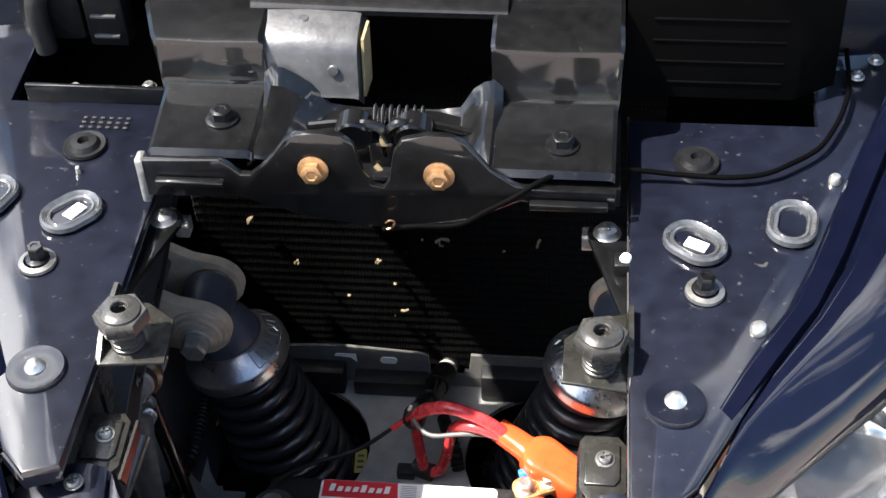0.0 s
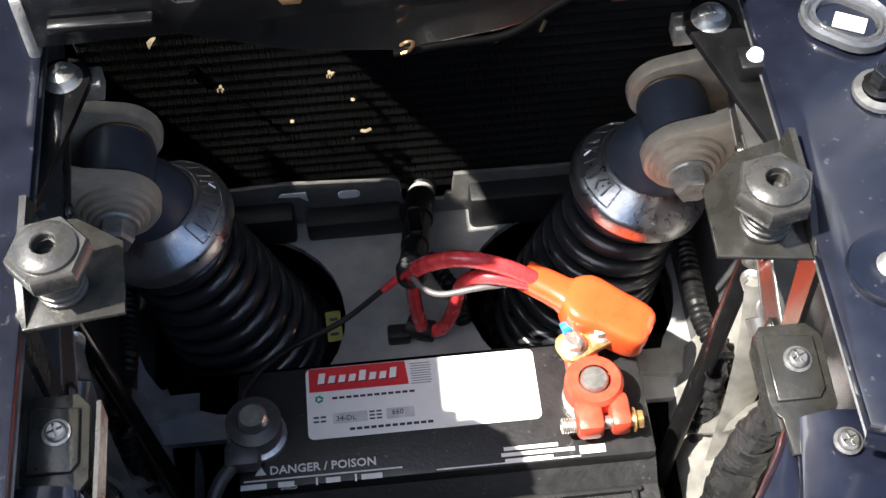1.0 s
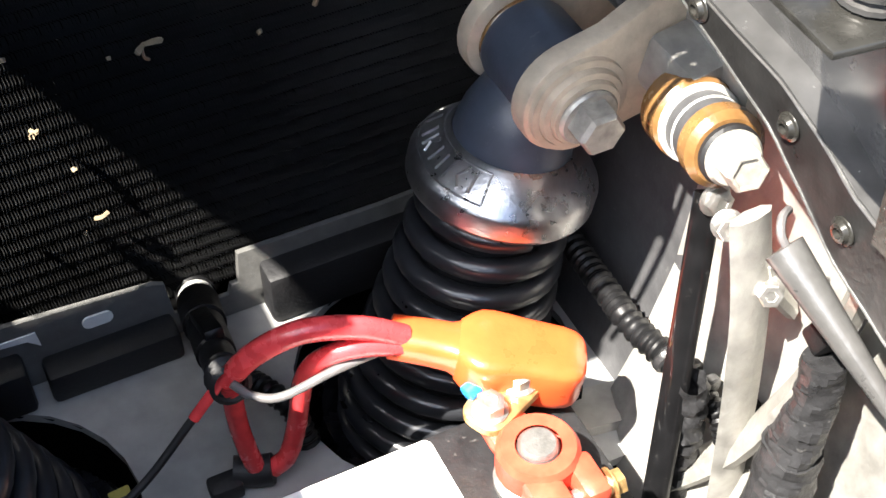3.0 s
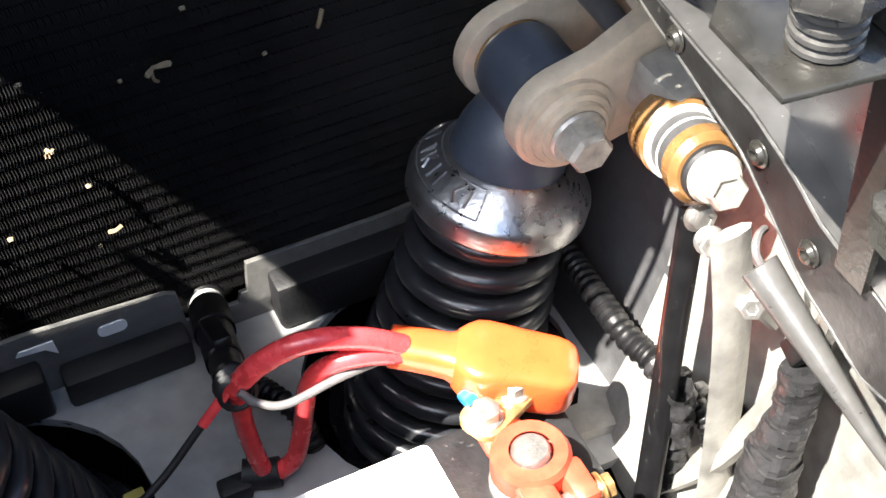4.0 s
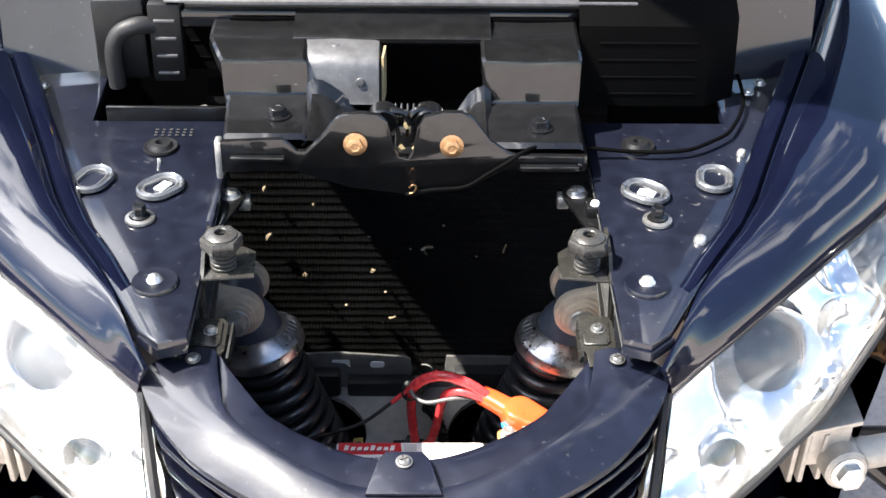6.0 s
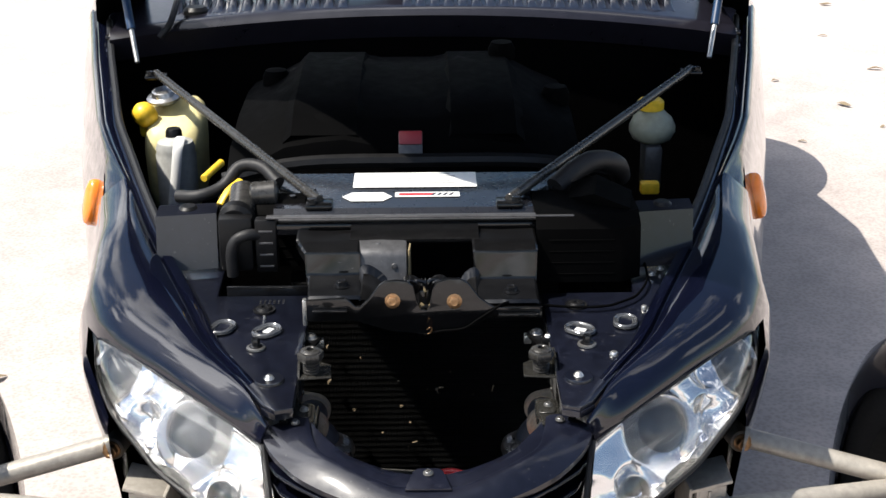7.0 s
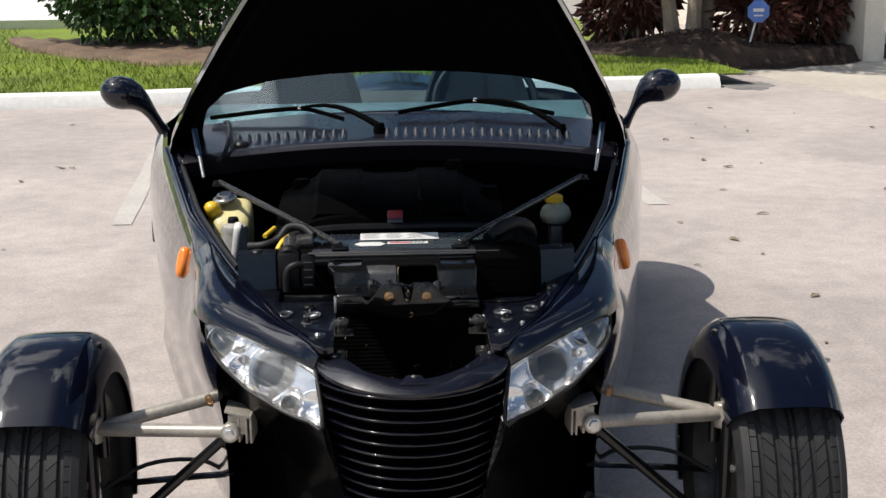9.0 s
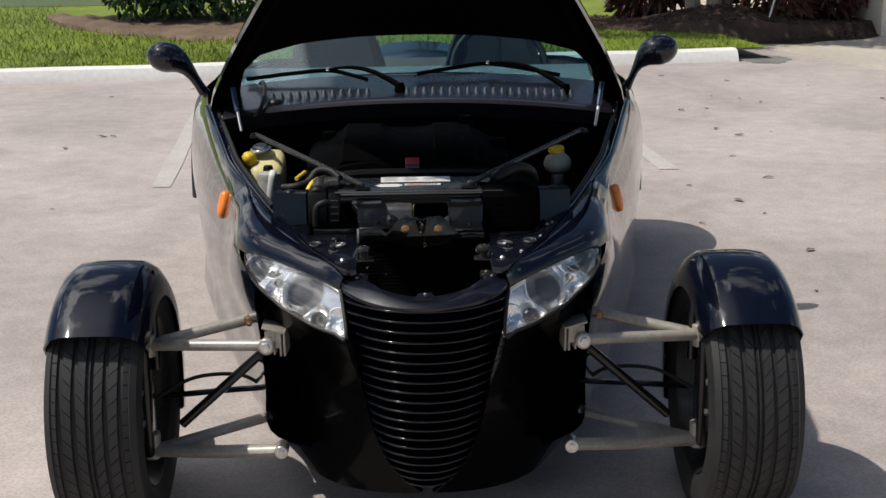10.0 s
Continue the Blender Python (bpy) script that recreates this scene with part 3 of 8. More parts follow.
tree = thing("garden_tree", lot(5.15, 12.4, 0.36), "slender multi-stemmed garden tree with pale bark", "tree")
for k, (dx, dy) in enumerate(((-0.25, 0.1), (0.05, 0.0), (0.3, 0.15))):
    bm = mesh()
    b = lot(5.15 + dx * 0.7, 12.4 + dy, 0.30)
    for j, (p, r) in enumerate(((b, 0.075),)):
        pts = smooth_path([b, b + V((dx * 0.5, 0, 0.8)), b + V((dx * 1.2, 0.05, 1.7)), b + V((dx * 2.2, 0.1, 2.8))], 6)
        for i in range(len(pts) - 1):
            rr = 0.075 * (1 - i / len(pts)) + 0.02
            rod(bm, pts[i], pts[i + 1] + (pts[i + 1] - pts[i]) * 0.15, rr, 9, rr * 0.96)
    part("trunk", bm, M_BARK, tree)
# Unseen wide crown, spread towards the sun to shade the bed.
leaf_mass("crown", [(lot(5.15 + a, 12.4 + c, 3.2 + b), 0.7, 0.5) for a, b, c in ((-3.0, 0.1, -0.7), (-2.2, 0.3, -0.9), (-1.5, 0.0, -0.5), (-0.9, 0.4, -0.9), (0, 0.4, 0.2), (0.7, 0.1, -0.4), (-0.3, 0.2, -1.3), (-2.4, 0.2, 0.3), (-1.2, 0.6, 0.6))], 9000, 0.14, M_GREENLEAF, 77, tree)


def bark_chips(n, seed):
    rng = np.random.default_rng(seed)
    verts, faces = [], []
    for _ in range(n):
        u = rng.uniform(3.4, 7.3)
        v = bed_front(u) - 0.05 + rng.random() ** 1.6 * 2.2
        z = 0.15 + 0.22 * math.exp(-((u - 5.2) / 0.75) ** 2 - ((v - 12.3) / 0.75) ** 2)
        if v < bed_front(u) + 0.18:
            z = max(0.0, 0.155 * (v - bed_front(u)) / 0.2)
        c = lot(u, v, z + 0.012)
        d = V(rng.normal(size=3) * (1, 1, 0.35)).normalized() * rng.uniform(0.010, 0.026)
        w = d.cross(V((0, 0, 1))).normalized() * rng.uniform(0.004, 0.009)
        h = V((0, 0, rng.uniform(0.004, 0.012)))
        i = len(verts)
        verts += [c - d - w, c + d - w * 0.6, c + d + w, c - d + w * 0.7, c + h]
        faces += [(i, i + 1, i + 4), (i + 1, i + 2, i + 4), (i + 2, i + 3, i + 4), (i + 3, i, i + 4)]
    return tagged(raw("bark_chips", verts, faces, M_MULCH), "loose brown bark chips on the bed", "mulch", kind="stuff")


bark_chips(9000, 9)
bm = mesh()
rp = random.Random(4)
plate(bm, [(0.27 * math.cos(q) * (1 + 0.2 * math.sin(3 * q + 1)) * rp.uniform(0.88, 1.1), 0.42 * math.sin(q) * rp.uniform(0.85, 1.1)) for q in np.linspace(0, 2 * math.pi, 41)[:-1]], Matrix.Translation(lot(4.86, 10.12, 0.0)) @ pose(0, 0, 0, 0, 0, 7.5), 0.004)
solo("asphalt_patch", bm, M_PATCH, "dark worn asphalt patch at the kerb end", "pavement", kind="structure")

sg = thing("yard_sign", (4.02, 12.45, 0.10), "small blue octagonal yard sign on a pale stake", "sign")
bm = mesh()
rod(bm, (3.99, 12.45, 0.05), (4.10, 12.45, 0.52), 0.011, 8)
part("stake", bm, M_WHITE, sg, "pale metal stake")
bm = mesh()
plate(bm, [(0.13 * math.cos(radians(22.5 + 45 * k)), 0.13 * math.sin(radians(22.5 + 45 * k))) for k in range(8)], axes((4.115, 12.432, 0.60), (1, 0, 0), (0, 0, 1)), 0.006, 0.001)
face = part("panel", bm, M_SIGN, sg, "blue octagonal sign face")
for dz, w, h in ((0.015, 0.12, 0.035), (-0.045, 0.10, 0.014)):
    bm = mesh()
    box(bm, (4.115, 12.424, 0.60 + dz), (w, 0.003, h), 0.0005)
    part("print_bar", bm, M_WHITE, face, "white unreadable print bar")


def wall(name, a, b, h, t, material, label):
    a, b = V(a), V(b)
    d = (b - a).normalized()
    nrm = V((-d.y, d.x, 0)) * t / 2
    bm = mesh()
    n = 12
    rows = []
    for k in range(n + 1):
        p = a.lerp(b, k / n)
        rows.append([p - nrm, p - nrm + V((0, 0, h)), p + nrm + V((0, 0, h)), p + nrm])
    loft(bm, rows)
    bm.faces.new([v for v in bm.verts[:4]])
    bm.verts.ensure_lookup_table()
    bm.faces.new([bm.verts[-4], bm.verts[-3], bm.verts[-2], bm.verts[-1]])
    return solo(name, bm, material, label, "wall", kind="structure")


wall("wall_east", lot(7.15, 11.9), lot(7.25, 20.0), 3.2, 0.25, M_WALL, "cream stucco building wall beside the planting bed")
wall("wall_north", lot(2.2, 19.6), lot(7.1, 19.6), 3.0, 0.25, M_WHITEWALL, "white plastered building wall behind the garden")
bm = mesh()
loft(bm, [[lot(u, 16.55 - 0.03 * u, 0.0), lot(u, 16.5 - 0.03 * u, 0.36), lot(u, 16.6 - 0.03 * u, 0.37), lot(u, 26.0, 0.40), lot(u, 26.1, 0.0)] for u in np.linspace(-18, -1.2, 9)])
solo("raised_path", bm, M_KERB, "pale raised concrete path beyond the lawn", "path", kind="structure")

bm = mesh()
plate(bm, [(3.70, 12.05), (4.45, 9.30), (4.75, 8.2), (14, 9.6), (14, 13.6), (5.5, 13.0)], pose(0, 0, -0.02), 0.026)
solo("walkway", bm, M_CONC, "pale concrete walkway slab beside the lot", "pavement", kind="structure")

# parked car beyond the low wall, far off
def far_car(at, rz):
    m = Matrix.Translation(at) @ pose(0, 0, 0, 0, 0, rz)
    th = thing("parked_car", at, "dark parked saloon car beyond the low wall", "car")
    bm = mesh()
    sec = [(-2.1, 0.45, 0.62), (-1.9, 0.72, 0.78), (-1.0, 0.85, 0.86), (-0.5, 0.9, 1.32), (0.7, 0.9, 1.38), (1.4, 0.88, 0.95), (2.0, 0.8, 0.9), (2.15, 0.6, 0.6)]
    loft(bm, [[m @ V((x, -w, 0.28)), m @ V((x, -w * 1.02, h * 0.62)), m @ V((x, -w * 0.75, h)), m @ V((x, w * 0.75, h)), m @ V((x, w * 1.02, h * 0.62)), m @ V((x, w, 0.28))] for x, w, h in sec])
    part("body", bm, M_PAINT, th)
    for x in (-1.35, 1.35):
        for y in (-0.82, 0.82):
            bm = mesh()
            rod(bm, m @ V((x, y - 0.1, 0.32)), m @ V((x, y + 0.1, 0.32)), 0.32, 20, bev=0.03)
            part("wheel", bm, M_TYRE, th)
    return th


far_car(lot(-6.6, 22.5), 4)

# fallen leaves
def dry_leaf_mesh(seed):
    rng = random.Random(seed)
    bm = mesh()
    rows = []
    for i in range(6):
        t = i / 5
        w = 0.5 * math.sin(math.pi * min(0.97, t + 0.04)) ** 0.8
        rows.append([V((t - 0.5, s * w * 0.5, 0.03 + 0.18 * abs(s) * w + 0.10 * math.sin(t * 3 + seed) ** 2 + rng.uniform(0, 0.02))) for s in (-1, -0.4, 0, 0.4, 1)])
    loft(bm, rows, 0.012)
    return bm


leaf_src = []
for k in range(3):
    ob = finish("dry_leaf", dry_leaf_mesh(k), M_DRY)
    ob.scale = (0.06, 0.05, 0.05)
    tagged(ob, "small curled brown fallen leaf on the paving", "leaf", "fallen leaves on the lot")
    leaf_src.append(ob)
rl = random.Random(12)
for k in range(70):
    s = leaf_src[k % 3]
    if k < 6:
        x, y = ((-1.05, 1.62), (1.62, 1.02), (1.75, 0.62), (1.42, 3.55), (1.63, 2.3), (1.85, 1.9))[k]
    else:
        x, y = rl.choice([rl.uniform(1.5, 5.5), rl.uniform(1.5, 4.5), rl.uniform(-4, -1.4)]), rl.uniform(0.5, 9.6)
    q = rl.uniform(0.5, 1.25)
    mm = pose(x, y, 0.002, rl.uniform(-8, 8), rl.uniform(-8, 8), rl.uniform(0, 360))
    if k < 3:
        s.matrix_basis = mm @ Matrix.Diagonal((*s.scale, 1))
    else:
        c = copy_thing(s, mm)
        c.scale = [v * q for v in s.scale]


# ---- the car: body, nose, hood, glass ----
car = thing("car", (0, 1.8, 0), "midnight blue open-wheeled retro roadster with its hood raised", "car")

# bay rail, shoulder and flank sections: y, then x z pairs from the rail down to the sill
FLANK = [
    (0.225, .424, .640, .427, .62, .425, .58, .416, .50, .409, .38, .402, .26, .30, .20),
    (0.30, .465, .698, .471, .67, .462, .60, .440, .50, .428, .38, .418, .26, .30, .20),
    (0.45, .492, .710, .509, .68, .512, .60, .474, .47, .462, .35, .445, .23, .30, .18),
    (0.65, .516, .738, .530, .70, .546, .61, .540, .47, .520, .34, .497, .22, .30, .17),
    (0.90, .560, .780, .578, .735, .606, .62, .604, .49, .584, .34, .556, .215, .30, .165),
    (1.30, .650, .858, .672, .80, .702, .67, .704, .53, .688, .36, .652, .21, .30, .165),
    (1.63, .722, .900, .742, .85, .766, .74, .772, .57, .758, .38, .725, .21, .30, .165),
    (2.00, .775, .925, .800, .88, .838, .78, .846, .60, .82, .39, .76, .21, .30, .165),
    (2.50, .76, .930, .820, .885, .885, .79, .895, .60, .85, .39, .77, .21, .30, .17),
    (3.00, .66, .905, .75, .87, .83, .78, .86, .60, .83, .39, .72, .22, .30, .19),
    (3.50, .50, .86, .60, .83, .69, .75, .72, .60, .70, .42, .60, .27, .25, .24),
    (3.86, .25, .78, .33, .76, .40, .70, .42, .60, .40, .48, .33, .38, .2, .34),
]


def section(row, s):
    y = row[0]
    return [V((s * row[i], y, row[i + 1])) for i in range(1, len(row), 2)]


def flank_at(y, k, s):
    """The k-th point of the flank's section at y."""
    v = curve_at(FLANK, y)
    return V((s * v[2 * k], y, v[2 * k + 1]))


def dense(pts, n):
    return smooth_path(pts, n)


def build_flank(s):
    ys = [0.225, 0.26, 0.30, 0.36, 0.45, 0.55, 0.65, 0.78, 0.90, 1.1, 1.30, 1.46, 1.63, 1.8, 2.0, 2.25, 2.5, 2.75, 3.0, 3.25, 3.5, 3.68, 3.86]
    rows = [dense([flank_at(y, k, s) for k in range(7)], 4) for y in ys]
    bm = mesh()
    loft(bm, rows)
    part("body_side", bm, M_PAINT, car, "glossy midnight blue body side", 50)


RAIL = [(0.075, .178, .702), (0.16, .222, .715), (0.25, .282, .727), (0.36, .325, .737), (0.50, .383, .752), (0.65, .44, .77), (0.80, .492, .790), (1.0, .56, .822), (1.3, .632, .866), (1.63, .705, .903)]
LAMP_TOP = [(0.0, .203, .088, .672), (0.25, .262, .140, .688), (0.5, .328, .200, .700), (0.75, .395, .268, .709), (0.90, .436, .312, .710), (1.0, .456, .338, .702)]


def build_nose_panel(s):
    """The blue shoulder panel between the bay rail and the headlamp."""
    rows = []
    for k in range(19):
        t = k / 18
        if t < 0.62:
            a = curve_at(LAMP_TOP, t / 0.62)
            outer = V((s * a[0], a[1], a[2]))
        else:
            q = (t - 0.62) / 0.38
            y = 0.335 + q * 0.43
            o = flank_at(y, 0, s)
            outer = V((o.x, y, o.z))
        y_in = 0.075 + t * 0.70
        r = curve_at(RAIL, y_in)
        inner = V((s * (r[0] + 0.014), y_in, r[1] + 0.003))
        row = []
        for u in (0, .06, .14, .26, .40, .55, .68, .78, .85, .90, .94, .97, 1):
            p = inner.lerp(outer, u)
            crown = math.sqrt(1 - ((u - .72) / .28) ** 2) if u > .72 else 1 - .75 * ((.72 - u) / .72) ** 2 - .25 * ((.72 - u) / .72) ** 8
            p.z += (0.023 + 0.014 * min(1, max(0, (t - 0.45) / 0.2))) * crown * min(1, (t + 0.06) * 2.4) * min(1, (1.02 - t) * 4)
            row.append(p)
        rows.append(row)
    bm = mesh()
    loft(bm, rows, -0.004 * s)
    part("nose_panel", bm, M_PAINT, car, "glossy dark blue shoulder panel above the headlamp", 50)


def build_rail(s):
    """Bay edge: painted flange with a black rubber seal along it."""
    ys = np.linspace(0.15, 1.62, 34)
    bm = mesh()
    rows = []
    for y in ys:
        r = curve_at(RAIL, y)
        w = 0.016 if y < 0.72 else 0.016 + min(0.02, (y - 0.72) * 0.1)
        x, z = r
        row = [V((s * (x + o), y, z + h)) for o, h in ((-0.012, -0.03), (-0.012, 0.0), (-0.006, 0.006), (w * 0.4, 0.007), (w * 0.55, 0.001), (w * 0.63, 0.0045), (w * 0.74, 0.002), (w * 0.86, -0.006), (w, -0.018), (w + 0.004, -0.032))]
        if y > 0.70:
            # the flange runs out to the top of the flank
            edge = flank_at(y, 0, s)
            row[-2] = row[-3].lerp(edge, 0.5) + V((s * 0.002, 0, 0.003))
            row[-1] = edge + V((s * 0.001, 0, -0.004))
        rows.append(row)
    loft(bm, rows)
    part("bay_rail", bm, M_PAINT, car, "glossy blue painted bay flange", 50)
    bm = mesh()
    tube(bm, [(s * (curve_at(RAIL, y)[0] - 0.010), y, curve_at(RAIL, y)[1] + 0.006) for y in ys[10::3]], 0.0065, 8, 3)
    part("rubber_seal", bm, M_RUBBER, car, "black rubber bay seal")


LAMP_LOW = [(0.0, .188, .016, .572), (0.25, .262, .062, .584), (0.5, .345, .135, .610), (0.75, .420, .225, .648), (0.92, .452, .298, .672), (1.0, .459, .335, .692)]


def lamp_grid(s, depth, n=16, mrows=9):
    rows = []
    for i in range(n + 1):
        t = i / n
        a, b = V(curve_at(LAMP_TOP, t)), V(curve_at(LAMP_LOW, t))
        row = []
        for j in range(mrows + 1):
            u = j / mrows
            p = a.lerp(b, u)
            k = math.sin(math.pi * u) ** 0.7 * math.sin(math.pi * min(1, 0.08 + t * 0.92)) ** 0.6
            p += V((0.25, -0.82, 0.5)).normalized() * (depth * k)
            row.append(V((s * p.x, p.y, p.z)))
        rows.append(row)
    return rows


def lamp_back(s):
    """Bright back shell pressed into several bowls, with ridges between them."""
    out = V((0.25, -0.82, 0.5)).normalized()
    bowls = []
    for t, u, r, d in ((0.40, 0.45, 0.062, 0.040), (0.83, 0.45, 0.050, 0.034), (0.26, 0.80, 0.032, 0.026), (0.62, 0.72, 0.026, 0.022), (0.07, 0.72, 0.030, 0.014), (0.66, 0.15, 0.028, 0.016), (0.93, 0.80, 0.022, 0.014)):
        a, b = V(curve_at(LAMP_TOP, t)), V(curve_at(LAMP_LOW, t))
        bowls.append((a.lerp(b, u), r, d))
    rows = []
    for i in range(57):
        t = i / 56
        a, b = V(curve_at(LAMP_TOP, t)), V(curve_at(LAMP_LOW, t))
        row = []
        for j in range(29):
            u = j / 28
            p = a.lerp(b, u)
            rim = min(1.0, 5 * math.sin(math.pi * u) * math.sin(math.pi * min(1, 0.05 + t * 0.95)) ** 0.5)
            deep = 0.016 + max(0.75 * d * (1 - ((p - c).length / r) ** 2) for c, r, d in bowls)
            p = p - out * max(0.012, deep) * rim
            row.append(V((s * p.x, p.y, p.z)))
        rows.append(row)
    return rows


def build_headlamp(s):
    back = part("headlamp", loft(mesh(), lamp_back(s)), M_CHROME, car, "clear headlamp with bright reflectors", 60)
    out = V((0.25, -0.82, 0.5)).normalized()
    for t, u, r, d, nm in ((0.40, 0.46, 0.048, 0.024, "main_reflector"), (0.82, 0.46, 0.036, 0.020, "side_reflector"), (0.26, 0.80, 0.019, 0.012, "turn_reflector")):
        a, b = V(curve_at(LAMP_TOP, t)), V(curve_at(LAMP_LOW, t))
        c = a.lerp(b, u) - out * 0.030
        bm = mesh()
        ax = V((s * 0.12, -0.95, 0.28)).normalized()
        m = Matrix.Translation((s * c.x, c.y, c.z)) @ frame_to(ax)
        lathe(bm, [(0.006, -d), (r * 0.45, -d * 0.9), (r * 0.8, -d * 0.35), (r * 0.97, 0.004), (r * 1.06, 0.008), (r * 1.08, 0.0), (r * 1.04, -d * 0.5)], 28, m)
        rf = part(nm, bm, M_CHROME, back)
        bm = mesh()
        q = 0.84 if nm == "main_reflector" else 0.78
        lathe(bm, [(0, 0.004), (r * q * 0.4, 0.002), (r * q * 0.75, -d * 0.2), (r * q, -d * 0.5), (r * q, -d)], 24, m)
        part("projector_lens", bm, M_PROJ, rf, "dark glassy projector lens", 60)
        bm = mesh()
        lathe(bm, [(r * q, -d * 0.5), (r * q * 1.08, -d * 0.35), (r * q * 1.12, -d * 0.6)], 24, m)
        part("projector_ring", bm, M_RING, rf, "satin ring")
    lens = part("lens", loft(mesh(), lamp_grid(s, 0.022), 0.0025), M_LENS, back, "clear plastic lens", 60)
    lens.visible_shadow = False
    bm = mesh()
    edge = [V(curve_at(LAMP_TOP, k / 10)) for k in range(11)] + [V(curve_at(LAMP_LOW, 1 - k / 10)) for k in range(1, 11)]
    tube(bm, [(s * p.x, p.y, p.z) for p in edge] + [(s * edge[0].x, edge[0].y, edge[0].z)], 0.0045, 7, 3)
    part("lamp_gasket", bm, M_RUBBER, back, "black lamp gasket")


# plan of the prow: half width, y of the front edge from the flank to the centre
PROW = [(0.0, -0.054), (0.25, -0.049), (0.45, -0.036), (0.63, -0.013), (0.8, 0.018), (0.93, 0.048), (1.0, 0.080)]
GRILLE_W = [(0.108, .012), (0.13, .036), (0.16, .063), (0.20, .092), (0.25, .115), (0.325, .134), (0.40, .150), (0.45, .159), (0.57, .188), (0.69, .203), (0.72, .204)]


def prow(u, z):
    """A point on the grille's face; u runs from -1 to 1 across it."""
    w = curve_at(GRILLE_W, z)[0]
    y = curve_at(PROW, abs(u))[0]
    lean = 0.05 * max(0.0, (0.42 - z) / 0.29) ** 1.5
    k = w / 0.204
    return V((u * w, 0.092 + (y - 0.092) * k + lean, z))


def build_grille():
    # Near-black backing holds the darkness between the slats.
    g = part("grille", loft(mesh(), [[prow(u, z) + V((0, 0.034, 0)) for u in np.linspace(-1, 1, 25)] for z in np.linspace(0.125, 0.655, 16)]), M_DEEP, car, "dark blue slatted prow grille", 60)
    z = 0.652
    while z > 0.135:
        rows = []
        for u in np.linspace(-1, 1, 29):
            p = prow(u, z)
            nose = [p + V((0, 0.0026 - 0.0026 * math.sin(w), -0.0016 + 0.0026 * math.cos(w))) for w in np.linspace(0, 2.6, 9)]
            rows.append([p + V((0, 0.032, 0.0010))] + nose + [p + V((0, 0.032, -0.0045))])
        part("slat", loft(mesh(), rows), M_SLAT, g, "", 50)
        z -= 0.0262
    # near-black strips down both edges, for the dark gap beside the lamps
    for s in (-1, 1):
        bm = mesh()
        tube(bm, [prow(s, z) + V((-s * 0.002, 0.014, 0)) for z in np.linspace(0.112, 0.66, 14)], 0.005, 8, 3)
        part("grille_edge", bm, M_DEEP, g)


# half plan of the grille's top cover, from the ear (0) to the centre (1): step edge, outer lip, inner rim
COVER_STEP = [(0.0, .147, .113, .693), (.12, .144, .092, .692), (.28, .138, .064, .690), (.36, .134, .047, .689), (.44, .118, .029, .688), (.58, .096, .011, .685), (.75, .066, -.006, .679), (.88, .040, -.016, .674), (1.0, 0.0, -.021, .671)]
COVER_LIP = [(0.0, .172, .114, .693), (.10, .200, .101, .689), (.16, .206, .091, .685), (.28, .189, .054, .676), (.42, .156, .013, .669), (.58, .124, -.010, .664), (.75, .090, -.030, .661), (.88, .048, -.046, .660), (1.0, 0.0, -.053, .660)]
COVER_RIM = [(0.0, .144, .111, .689), (.12, .138, .099, .688), (.28, .122, .076, .685), (.42, .104, .051, .681), (.58, .080, .034, .678), (.75, .052, .021, .674), (.88, .028, .013, .672), (1.0, 0.0, .009, .672)]


